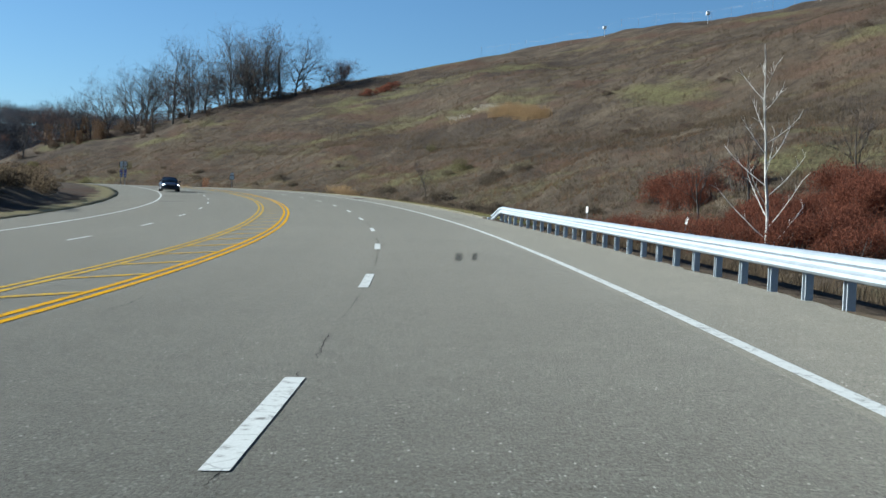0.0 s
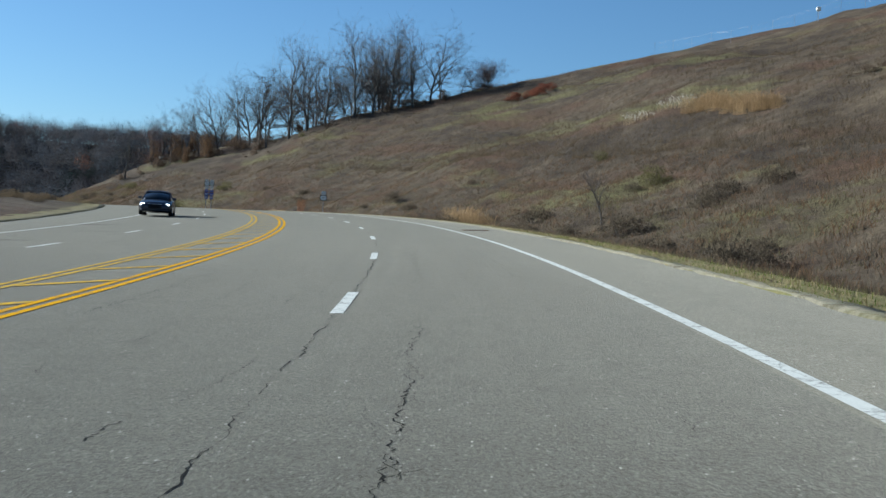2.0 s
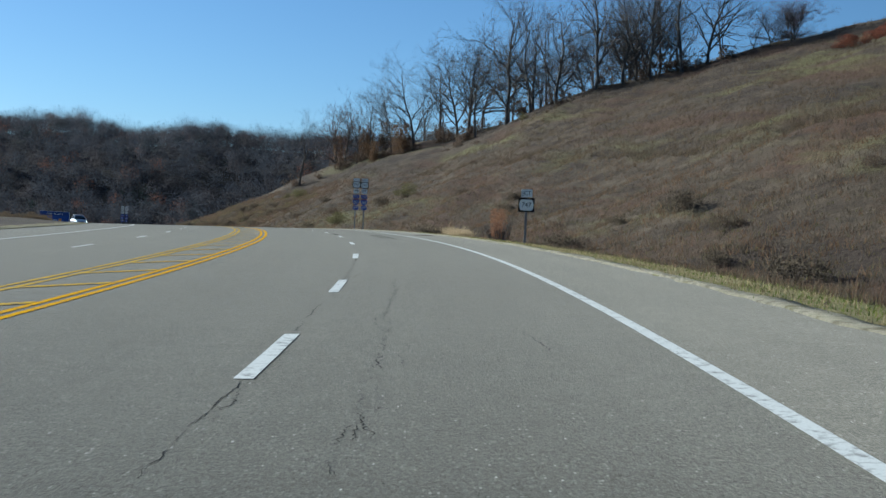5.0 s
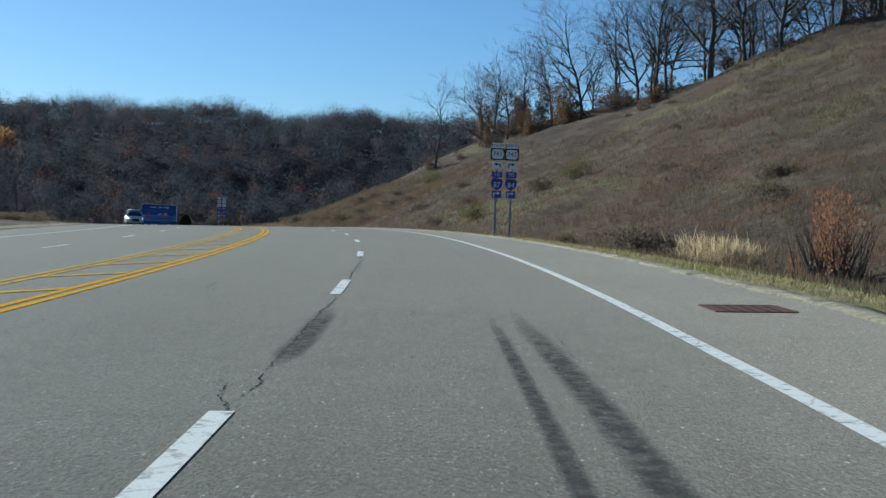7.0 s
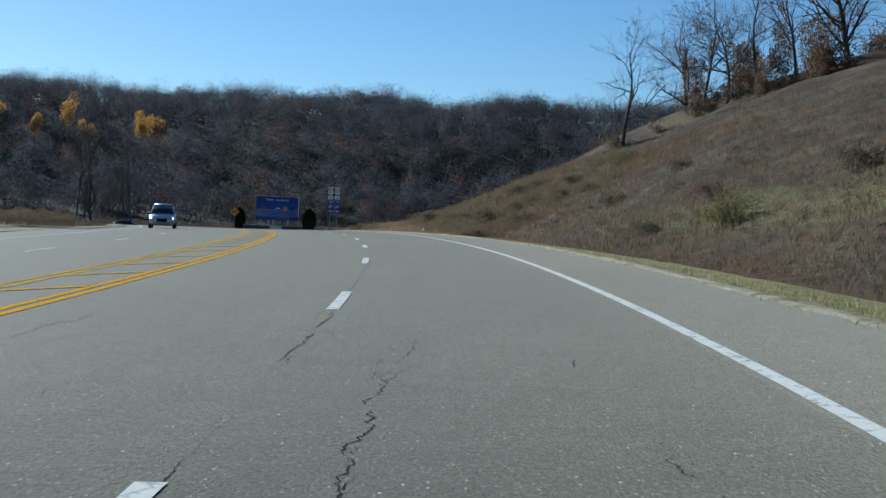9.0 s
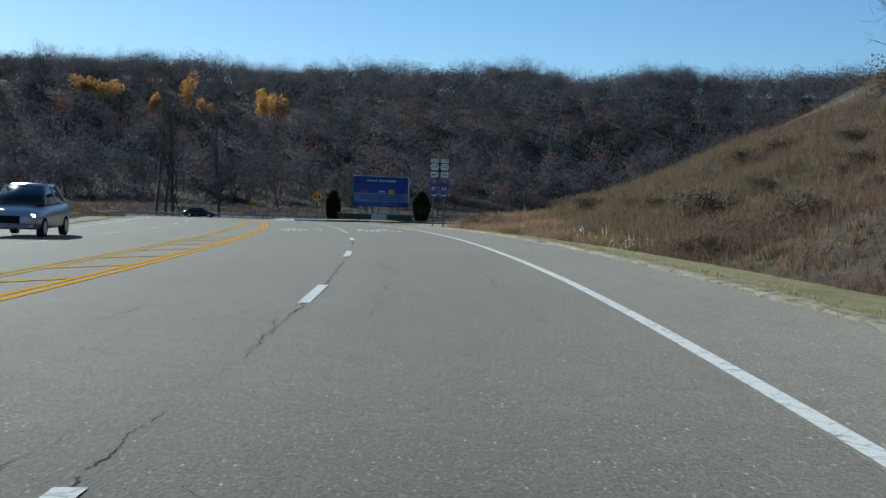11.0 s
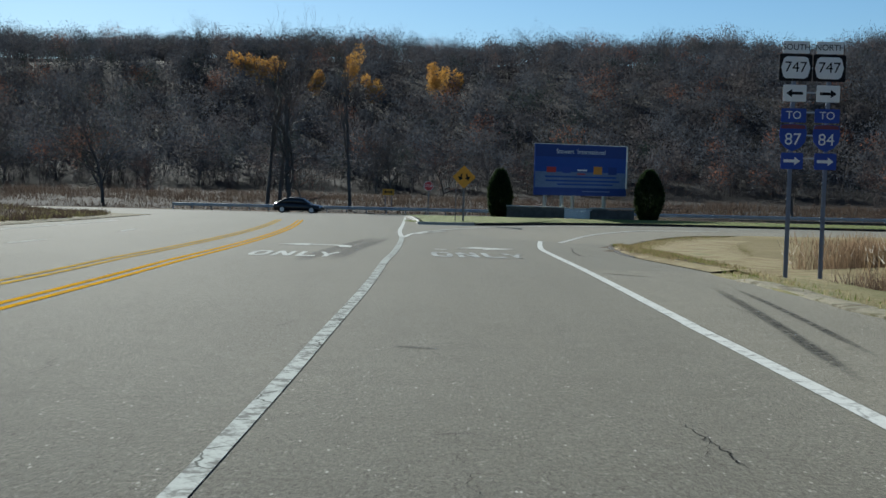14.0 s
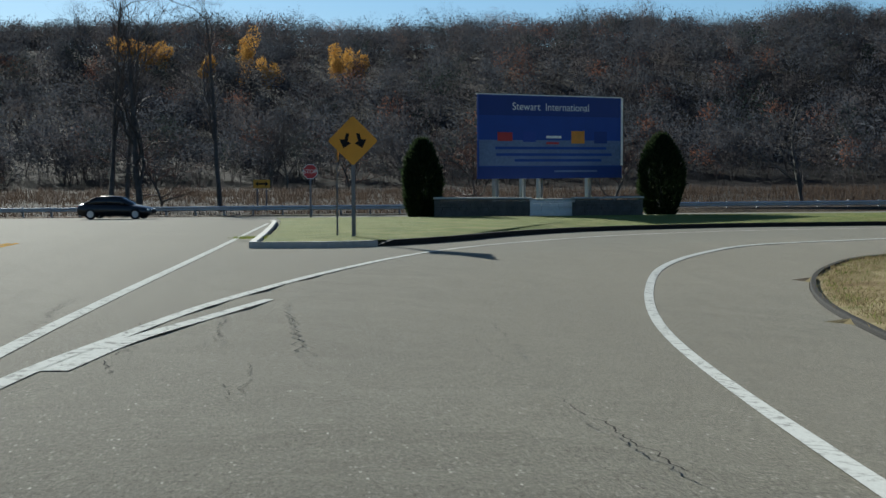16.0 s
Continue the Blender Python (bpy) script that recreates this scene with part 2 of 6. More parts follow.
def ground_material():
    """Matted dead weeds: brown, with rusty, olive and straw drifts that follow the slope."""
    m, nt, b = mat("dry_grass_slope", 0.95)
    b.inputs["Specular IOR Level"].default_value = 0.05
    v = coords(nt)
    c, d = noise_tex(nt, v, 0.3, 6, 0.65), noise_tex(nt, v, 4.0, 5, 0.7)
    uv = nt.nodes.new("ShaderNodeUVMap")
    uv.uv_map = "along"
    drifts = []
    for across, length, turn in ((0.075, 0.02, 0.12), (0.11, 0.03, -0.1), (0.05, 0.016, 0.2)):
        mp = nt.nodes.new("ShaderNodeMapping")
        mp.inputs["Scale"].default_value = (across, length, 1)
        mp.inputs["Rotation"].default_value = (0, 0, turn)
        nt.links.new(uv.outputs[0], mp.inputs["Vector"])
        drifts.append(noise_tex(nt, mp.outputs[0], 1.0, 6, 0.66))
    brown = ramp(nt, c, [(0.3, (0.05, 0.038, 0.028)), (0.5, (0.088, 0.068, 0.049)), (0.72, (0.14, 0.112, 0.076))])
    olive = ramp(nt, d, [(0.3, (0.085, 0.078, 0.034)), (0.7, (0.18, 0.165, 0.078))])
    rust = ramp(nt, d, [(0.3, (0.07, 0.044, 0.031)), (0.7, (0.125, 0.078, 0.052))])
    dark = ramp(nt, d, [(0.3, (0.038, 0.03, 0.024)), (0.7, (0.078, 0.062, 0.048))])
    col = mix(nt, ramp(nt, drifts[1], [(0.5, (0, 0, 0)), (0.6, (0.85, 0.85, 0.85))]), brown, rust)
    col = mix(nt, ramp(nt, drifts[2], [(0.52, (0, 0, 0)), (0.6, (0.85, 0.85, 0.85))]), col, dark)
    col = mix(nt, ramp(nt, drifts[0], [(0.54, (0, 0, 0)), (0.63, (0.85, 0.85, 0.85))]), col, olive)
    col = mix(nt, 0.5, col, ramp(nt, d, [(0.3, (0.35, 0.35, 0.35)), (0.7, (1.4, 1.4, 1.4))]), "MULTIPLY")
    nt.links.new(col, b.inputs["Base Color"])
    bump(nt, b, d, 1.0, 0.25)
    return m


M_SLOPE = ground_material()


def litter_material(name, lo, hi):
    m, nt, b = mat(name, 1.0)
    b.inputs["Specular IOR Level"].default_value = 0.05
    v = coords(nt)
    big, fine = noise_tex(nt, v, 0.4, 5, 0.65), noise_tex(nt, v, 6.0, 4, 0.7)
    col = mix(nt, 0.5, ramp(nt, big, [(0.3, lo), (0.7, hi)]), ramp(nt, fine, [(0.3, lo), (0.7, hi)]))
    nt.links.new(col, b.inputs["Base Color"])
    bump(nt, b, fine, 0.8, 0.08)
    return m


gx, gy = axis_lines(-300, 110, 2.0, -3500, 3000), axis_lines(-60, 470, 2.0, -2500, 3800)
GX, GY = np.meshgrid(gx, gy)
GZ = ground_z(GX, GY)
nx, ny = len(gx), len(gy)
gi = np.arange(nx * ny).reshape(ny, nx)
gf = np.stack([gi[:-1, :-1], gi[:-1, 1:], gi[1:, 1:], gi[1:, :-1]], -1).reshape(-1, 4)
ground_me = mesh_from("ground", np.stack([GX.ravel(), GY.ravel(), GZ], -1).tolist(), gf.tolist())
# leaf litter coloured near-black for the woods' shade, bleached grass on the junction's corner
M_SHADED_LITTER = litter_material("shaded_leaf_litter", (0.012, 0.011, 0.011), (0.025, 0.021, 0.019))
M_TAN_GROUND = litter_material("bleached_grass", (0.14, 0.115, 0.055), (0.26, 0.21, 0.11))
lane_coords(ground_me)
ground_me.materials.append(M_SLOPE)
ground_me.materials.append(M_SHADED_LITTER)
ground_me.materials.append(M_TAN_GROUND)
fx, fy = 0.5 * (GX[:-1, :-1] + GX[1:, 1:]).ravel(), 0.5 * (GY[:-1, :-1] + GY[1:, 1:]).ravel()
fs, fu = stations(fx, fy)
# the same darkened litter also covers the field beyond the rail
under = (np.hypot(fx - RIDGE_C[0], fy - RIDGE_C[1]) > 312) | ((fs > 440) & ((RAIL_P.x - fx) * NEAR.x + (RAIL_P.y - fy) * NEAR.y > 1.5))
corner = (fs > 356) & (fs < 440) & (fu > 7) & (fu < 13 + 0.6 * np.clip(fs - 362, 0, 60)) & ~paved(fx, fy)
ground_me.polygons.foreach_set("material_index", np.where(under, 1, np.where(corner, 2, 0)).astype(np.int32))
ground = tagged(put("ground", ground_me, (), True), "brown late-autumn grass hillside, verge and valley floor", "ground", kind="structure")


def ground_at(px, py):
    """The ground's height as the sheet has it, between its grid lines."""
    i, k = int(np.clip(np.searchsorted(gx, px) - 1, 0, nx - 2)), int(np.clip(np.searchsorted(gy, py) - 1, 0, ny - 2))
    a, b = (px - gx[i]) / (gx[i + 1] - gx[i]), (py - gy[k]) / (gy[k + 1] - gy[k])
    q = GZ.reshape(ny, nx)
    return float((q[k, i] * (1 - a) + q[k, i + 1] * a) * (1 - b) + (q[k + 1, i] * (1 - a) + q[k + 1, i + 1] * a) * b)


# ---- roadway ----
def along(nt, across, length):
    """Lane coordinates, stretched by the two scales."""
    uv = nt.nodes.new("ShaderNodeUVMap")
    uv.uv_map = "along"
    mp = nt.nodes.new("ShaderNodeMapping")
    mp.inputs["Scale"].default_value = (across, length, 1)
    nt.links.new(uv.outputs[0], mp.inputs["Vector"])
    return mp.outputs[0]


def asphalt_material(name="asphalt", tone=(0.7, 0.705, 0.7), lanes=True):
    m, nt, b = mat(name, 0.85)
    b.inputs["Sheen Weight"].default_value = 0.23
    b.inputs["Sheen Tint"].default_value = (1.0, 0.93, 0.78, 1)
    b.inputs["Sheen Roughness"].default_value = 0.34
    b.inputs["Specular IOR Level"].default_value = 0.015
    v = coords(nt)
    fine, mid, big = noise_tex(nt, along(nt, 46, 17), 1.0, 4, 0.75), noise_tex(nt, v, 2.6, 6, 0.72), noise_tex(nt, v, 0.16, 4)
    chips = node(nt, "ShaderNodeTexVoronoi", Scale=1.0)
    nt.links.new(along(nt, 52, 19), chips.inputs["Vector"])
    pits = noise_tex(nt, along(nt, 30, 10), 1.0, 3, 0.75)
    col = ramp(nt, mid, [(0.28, (0.078, 0.077, 0.066)), (0.5, (0.1, 0.099, 0.084)), (0.74, (0.126, 0.124, 0.106))])
    col = mix(nt, 0.5, col, ramp(nt, big, [(0.35, (0.74, 0.74, 0.75)), (0.65, (1.2, 1.2, 1.18))]), "MULTIPLY")
    # streaks and drips along the lanes
    streak = noise_tex(nt, along(nt, 1.6, 0.02), 1.0, 5, 0.65)
    col = mix(nt, 0.6, col, ramp(nt, streak, [(0.3, (0.78, 0.78, 0.79)), (0.5, (1.0, 1.0, 1.0)), (0.7, (1.18, 1.17, 1.15))]), "MULTIPLY")
    if lanes:
        sep = nt.nodes.new("ShaderNodeSeparateXYZ")
        nt.links.new(along(nt, 1.0, 1.0), sep.inputs[0])
        span = nt.nodes.new("ShaderNodeMapRange")
        span.inputs["From Min"].default_value, span.inputs["From Max"].default_value = -15.5, 6.5
        nt.links.new(sep.outputs["X"], span.inputs["Value"])
        stops = [(-15.5, 1.05), (-12.4, 1.04), (-10.4, 0.92), (-8.6, 1.06), (-6.8, 0.93), (-4.4, 1.08), (-2.9, 1.0), (-1.9, 0.91), (-0.3, 1.06), (0.9, 0.95), (1.8, 0.9), (2.7, 0.96), (3.6, 1.08), (6.5, 1.1)]
        col = mix(nt, 0.9, col, ramp(nt, span.outputs[0], [((u + 15.5) / 22, (k, k, k)) for u, k in stops]), "MULTIPLY")
    col = mix(nt, 0.7, col, ramp(nt, fine, [(0.32, (0.2, 0.2, 0.2)), (0.5, (0.92, 0.92, 0.92)), (0.7, (2.0, 2.0, 1.95))]), "MULTIPLY")
    col = mix(nt, ramp(nt, chips.outputs["Distance"], [(0.3, (0.75, 0.75, 0.75)), (0.5, (0, 0, 0))]), col, ramp(nt, chips.outputs["Color"], [(0.0, (0.03, 0.03, 0.028)), (0.4, (0.07, 0.07, 0.063)), (0.7, (0.13, 0.128, 0.115)), (0.88, (0.26, 0.255, 0.23)), (0.97, (0.6, 0.59, 0.54))]))
    col = mix(nt, ramp(nt, pits, [(0.34, (0.9, 0.9, 0.9)), (0.41, (0, 0, 0))]), col, (0.025, 0.025, 0.024))
    nt.links.new(mix(nt, 1.0, col, tone, "MULTIPLY"), b.inputs["Base Color"])
    bump(nt, b, fine, 1.0, 0.01)
    return m


M_ASPHALT = asphalt_material()
M_SHOULDER = asphalt_material("shoulder_asphalt", (1.05, 1.02, 0.96), False)


def ribbon(s0, s1, us, dz, step=2.0, down=0.0):
    """A strip along the road between the offsets us; down: how deep its two sides reach."""
    n = max(2, int((s1 - s0) / step) + 1)
    ss = np.linspace(s0, s1, n)
    verts, faces, w = [], [], len(us) + (2 if down else 0)
    for s in ss:
        row = [at(s, u, dz) for u in us]
        if down:
            row = [row[0] - Vector((0, 0, down))] + row + [row[-1] - Vector((0, 0, down))]
        verts += row
    for i in range(n - 1):
        for k in range(w - 1):
            a = i * w + k
            faces.append((a, a + 1, a + 1 + w, a + w))
    return verts, faces


v, f = ribbon(-90, 362, [-15.5, -12, -8, -4, 0, 3.66], 0.0, 2.0, 0.5)
road = tagged(put("road", lane_coords(mesh_from("road", v, f)), M_ASPHALT, False), "worn grey asphalt four-lane road with fine cracks", "road", kind="structure")
v, f = ribbon(-90, 362, [3.66, 6.15], 0.0, 2.0, 0.5)
tagged(put("road_shoulder", lane_coords(mesh_from("road_shoulder", v, f)), M_SHOULDER, False), "paler worn asphalt shoulder outside the edge line", "road", kind="structure")


# ---- junction: paving, island ----
def lay(p, dz=0.0):
    s, u = stations([p[0]], [p[1]])
    return Vector((p[0], p[1], float(z_road(s[0], u[0]) - dip(p[0], p[1])) + dz))


def fill(outline, dz, down=0.0):
    """A flat sheet inside an outline, laid on the road's surface, with a skirt."""
    bm = bmesh.new()
    vs = [bm.verts.new(lay(p, dz)) for p in outline]
    es = [bm.edges.new((vs[i], vs[(i + 1) % len(vs)])) for i in range(len(vs))]
    bmesh.ops.triangle_fill(bm, use_beauty=True, edges=es, normal=(0, 0, 1))
    if down:
        low = [bm.verts.new(w.co - Vector((0, 0, down))) for w in vs]
        for i in range(len(vs)):
            k = (i + 1) % len(vs)
            bm.faces.new((vs[i], vs[k], low[k], low[i]))
    bmesh.ops.recalc_face_normals(bm, faces=bm.faces)
    return bm


bm = fill(PAVED, 0.0)
for k in range(28):  # finer where the slip lane dips
    for co, no in (((-198 + 1.8 * k, 0, 0), (1, 0, 0)), ((0, 318 + 1.8 * k, 0), (0, 1, 0))):
        bmesh.ops.bisect_plane(bm, geom=bm.verts[:] + bm.edges[:] + bm.faces[:], plane_co=co, plane_no=no)
for w in bm.verts:
    w.co.z = lay(w.co).z
bmesh.ops.triangulate(bm, faces=bm.faces[:])
bmesh.ops.recalc_face_normals(bm, faces=bm.faces)
rim = bmesh.ops.extrude_edge_only(bm, edges=[e for e in bm.edges if e.is_boundary])
for w in rim["geom"]:
    if isinstance(w, bmesh.types.BMVert):
        w.co.z -= 0.4
me = bpy.data.meshes.new("junction_road")
bm.to_mesh(me)
lane_coords(me)
junction = tagged(put("junction_road", me, M_ASPHALT), "grey asphalt paving of the road junction and slip lane", "road", kind="structure")


def part(name, bm, material, parent=None, label="", m=None):
    """One mesh object, from a bmesh or a mesh, under a thing or a part."""
    if isinstance(bm, bmesh.types.BMesh):
        me = bpy.data.meshes.new(name)
        bm.to_mesh(me)
        bm.free()
    else:
        me = bm
    if not me.materials:
        me.materials.append(material)
    ob = new(name, me)
    if parent is not None:
        ob.parent = parent
    if m is not None:
        ob.matrix_basis = m
    if label:
        ob["label"] = label
    return ob


def thing(name, label, category, m, group="", kind=""):
    ob = new(name)
    ob.empty_display_size = 0.2
    ob.matrix_basis = m
    return tagged(ob, label, category, group, kind)


def box(w, d, h, x=0.0, y=0.0, z=0.0, bevel=0.0):
    """A block w by d by h, its underside's middle at x, y, z."""
    bm = bmesh.new()
    bmesh.ops.create_cube(bm, size=1, matrix=Matrix.Translation((x, y, z + h / 2)) @ Matrix.Diagonal((w, d, h, 1)))
    if bevel:
        bmesh.ops.bevel(bm, geom=bm.edges[:], offset=bevel, segments=2, affect="EDGES", profile=0.5)
    return bm


def prism(points, depth, bevel=0.0):
    """An upright plate from an outline in x and z, its front at y = 0."""
    bm = bmesh.new()
    vs = [bm.verts.new((p[0], 0, p[1])) for p in points]
    f = bm.faces.new(vs)
    bmesh.ops.recalc_face_normals(bm, faces=[f])
    if f.normal.y > 0:
        f.normal_flip()
    ex = bmesh.ops.extrude_face_region(bm, geom=[f])
    bmesh.ops.translate(bm, verts=[g for g in ex["geom"] if isinstance(g, bmesh.types.BMVert)], vec=(0, depth, 0))
    bmesh.ops.recalc_face_normals(bm, faces=bm.faces)
    if bevel:
        bmesh.ops.bevel(bm, geom=bm.edges[:], offset=bevel, segments=1, affect="EDGES")
    return bm


def rounded(w, h, r, n=4):
    """The outline of a plate with round corners, its middle at 0, 0."""
    out = []
    for cx, cz, a0 in ((w / 2 - r, h / 2 - r, 0), (-w / 2 + r, h / 2 - r, 90), (-w / 2 + r, -h / 2 + r, 180), (w / 2 - r, -h / 2 + r, 270)):
        out += [(cx + r * math.cos(radians(a0 + 90 * k / n)), cz + r * math.sin(radians(a0 + 90 * k / n))) for k in range(n + 1)]
    return out


def tube(p, q, r0, r1, sides=8):
    bm = bmesh.new()
    p, q = Vector(p), Vector(q)
    m = Matrix.Translation((p + q) / 2) @ (q - p).to_track_quat("Z", "Y").to_matrix().to_4x4()
    bmesh.ops.create_cone(bm, cap_ends=True, segments=sides, radius1=r0, radius2=r1, depth=(q - p).length, matrix=m)
    return bm


TEXTS = {}


def text_mesh(words, size, thick=0.003, bold=0.0):
    """Letters in the x-z plane, their middle at 0, 0, facing -y."""
    key = (words, size, thick, bold)
    if key not in TEXTS:
        c = bpy.data.curves.new("lettering", "FONT")
        c.body, c.size, c.extrude = words, size, thick / 2
        c.offset = bold
        c.align_x, c.align_y = "CENTER", "CENTER"
        tmp = bpy.data.objects.new("lettering", c)
        me = bpy.data.meshes.new_from_object(tmp)
        bpy.data.objects.remove(tmp)
        me.transform(Matrix.Rotation(radians(90), 4, "X"))
        TEXTS[key] = me
    return TEXTS[key].copy()


def join(*bms):
    out = bmesh.new()
    for b in bms:
        me = bpy.data.meshes.new("joined")
        b.to_mesh(me)
        b.free()
        out.from_mesh(me)
        bpy.data.meshes.remove(me)
    return out


def facing(p, yaw, z=None):
    """The pose of a thing that stands at p and whose front (-y) faces back along a heading."""
    return pose(p[0], p[1], p[2] if z is None else z, 0, 0, yaw)


# ---- painted lines ----
def node_colour(nt, vec, scale):
    n = node(nt, "ShaderNodeTexNoise", Scale=scale, Detail=3.0)
    nt.links.new(vec, n.inputs["Vector"])
    return n.outputs["Color"]


def paint_material(name, col, bare=0.0, size=7.0, web=0.35):
    m, nt, b = mat(name, 0.9)
    b.inputs["Specular IOR Level"].default_value = 0.0
    v = coords(nt)
    wear, fine = noise_tex(nt, v, size, 6, 0.7), noise_tex(nt, v, 60.0, 2)
    c = mix(nt, 0.4, col, ramp(nt, fine, [(0.3, (0.7, 0.7, 0.7)), (0.7, (1.1, 1.1, 1.1))]), "MULTIPLY")
    webs = node(nt, "ShaderNodeTexVoronoi", Scale=1.7)
    webs.feature = "DISTANCE_TO_EDGE"
    warp = mix(nt, 0.12, v, node_colour(nt, v, 5.0))
    nt.links.new(warp, webs.inputs["Vector"])
    c = mix(nt, ramp(nt, webs.outputs["Distance"], [(0.006, (web, web, web)), (0.014, (0, 0, 0))]), c, (0.06, 0.058, 0.05))
    c = mix(nt, ramp(nt, wear, [(0.34 + bare, (0.85, 0.85, 0.85)), (0.47 + bare, (0, 0, 0))]), c, (0.16, 0.155, 0.14))
    nt.links.new(c, b.inputs["Base Color"])
    bump(nt, b, fine, 0.3, 0.006)
    return m


M_WHITE_PAINT, M_YELLOW_PAINT = paint_material("white_road_paint", (0.58, 0.59, 0.55)), paint_material("yellow_road_paint", (0.6, 0.32, 0.015))

M_WORN_YELLOW = paint_material("worn_yellow_paint", (0.56, 0.36, 0.05), 0.06)
M_WORN_PAINT = paint_material("worn_road_paint", (0.5, 0.52, 0.48), 0.075, 7.0, 0.85)
M_CHIPPED_PAINT = paint_material("chipped_road_paint", (0.5, 0.52, 0.5), 0.085, 2.6)


def mark(name, v, f, material, label, category="road marking", group=""):
    return tagged(put(name, mesh_from(name, v, f), material), label, category, group)


# the painters' line wanders a little
DRIFT_S = (0, 50, 100, 125, 190, 215, 238, 262, 300, 318, 335, 350)
EDGE_DRIFT = (0.14, 0.16, -0.1, -0.1, -0.13, -0.12, 0.11, 0.1, 0.02, -0.03, -0.13, -0.16)
YELLOW_DRIFT = (0.05, 0.1, 0.2, 0.22, 0.13, 0.06, 0.0, 0.0, -0.05, -0.1, -0.22, -0.25)


FAR_S, FAR_DRIFT = (40, 70, 104, 130, 145, 213, 262, 349), (0.0, -0.1, 0.4, 0.85, 0.7, 0.35, 0.0, -0.4)


def line(name, s0, s1, u, width, material, label, dz=0.006, group=""):
    drift = {3.7: EDGE_DRIFT}.get(u, YELLOW_DRIFT if -5.5 < u < -3 else (0,) * len(DRIFT_S))
    if u < -8:
        drift = np.interp(DRIFT_S, FAR_S, FAR_DRIFT)
    v, f, n = [], [], max(2, int((s1 - s0) / 1.5) + 1)
    for i, s in enumerate(np.linspace(s0, s1, n)):
        c = u + float(np.interp(s, DRIFT_S, drift)) + (float(np.interp(s, (340, 358, 412), (0, 0.3, 0.15))) if -5.5 < u < -4.5 else 0)
        v += [at(s, c - width / 2, dz), at(s, c + width / 2, dz)]
        if i:
            f.append((2 * i - 2, 2 * i - 1, 2 * i + 1, 2 * i))
    return mark(name, v, f, material, label, group=group)


def path_strip(pts, width, dz=0.007, taper=None):
    """A strip of paint along a plan line."""
    v, f, n = [], [], len(pts)
    for i, p in enumerate(pts):
        d = (pts[min(i + 1, n - 1)] - pts[max(i - 1, 0)]).normalized()
        side = Vector((d.y, -d.x, 0)) * (width / 2) * (taper[i] if taper else 1)
        v += [lay(p - side, dz), lay(p + side, dz)]
        if i:
            f.append((2 * i - 2, 2 * i - 1, 2 * i + 1, 2 * i))
    return v, f


line("edge_line", -90, 352.2, 3.7, 0.15, M_WHITE_PAINT, "continuous white edge line along the paved shoulder")
line("edge_line", -90, 400, -12.3, 0.15, M_WHITE_PAINT, "continuous white edge line along the far shoulder")
for u, tag in ((-3.55, "inner"), (-3.78, "inner"), (-4.98, "outer"), (-5.21, "outer")):
    line("yellow_line", -90, 412, u, 0.115, M_YELLOW_PAINT if tag == "inner" else M_WORN_YELLOW, "solid yellow line of the painted median", group="double yellow lines")
# hatching of the painted median
for k in range(101):
    s = -72.9 + 3.9 * k
    wander = float(np.interp(s, DRIFT_S, YELLOW_DRIFT))
    v = [at(s, -3.85 + wander, 0.008), at(s + 0.4, -3.85 + wander, 0.008), at(s - 0.85, -4.92 + wander, 0.008), at(s - 1.25, -4.92 + wander, 0.008)]
    mark("median_hatch", v, [(0, 1, 2, 3)], M_WORN_YELLOW, "faded yellow diagonal bar between the double lines", group="median hatching")
# broken lane lines
DASHES = [6.3 + 12.08 * k for k in range(-8, 12)] + [148 + 11.95 * k for k in range(10)] + [266.8] + [277.9 + 12.1 * k for k in range(4)]
for s in DASHES:
    line("lane_dash", s, s + 3.05, 0.0, 0.15, M_WHITE_PAINT, "broken white lane line dash, scuffed", group="lane dashes")
for s in [10.0 + 12.1 * k for k in range(-8, 7)] + [94.5 + 11.69 * k for k in range(10)] + [211.4 + 12.05 * k for k in range(15)]:
    line("lane_dash", s, s + 3.05, -8.6, 0.13, M_WHITE_PAINT, "broken white lane line dash of the far lanes", group="far lane dashes")


def strip(name, ctrl, width, material, label, n=6, dz=0.007, group="", taper=None):
    pts = curve_pts(ctrl, n)
    v, f = path_strip(pts, width, dz, taper and np.interp(np.linspace(0, 1, len(pts)), *taper).tolist())
    return mark(name, v, f, material, label, group=group)


# the lane line widens into the gore and splits round the island's nose
strip("gore_line", [at(s, u) for s, u in ((324.5, 0.0), (330.5, -0.07), (336, -0.1), (346, -0.16), (351, -0.15), (356, -0.1), (360, -0.06), (363.8, -0.01), (368, 0.13), (374, 0.31), (380.5, 0.52))], 0.17, M_WORN_PAINT, "solid wide white line between the turning lanes, badly cracked", taper=((0, 0.12, 0.3, 0.6, 1), (1, 0.95, 0.75, 0.85, 1)))
strip("gore_line", [at(380.5, 0.52), (-175.2, 326.2), (-179.8, 329.7), (-190, 337.6), (-213.5, 355.7)], 0.17, M_WHITE_PAINT, "white line running on past the kerbed island")
strip("gore_line", [at(380.5, 0.6), (-173.7, 325.6), (-175.4, 327.3), (-178.1, 330.2), (-181.8, 334.9), (-185.6, 340.9), (-187.7, 347.0), (-188.3, 353), (-186.6, 359), (-181.5, 366)], 0.16, M_WHITE_PAINT, "white line curving into the slip lane")
strip("gore_line", [(-174.0, 326.1), (-175.3, 327.45), (-176.5, 329.0), (-177.9, 330.75)], 0.25, M_WHITE_PAINT, "short doubled stretch of white line", taper=((0, 1), (1, 0.5)))
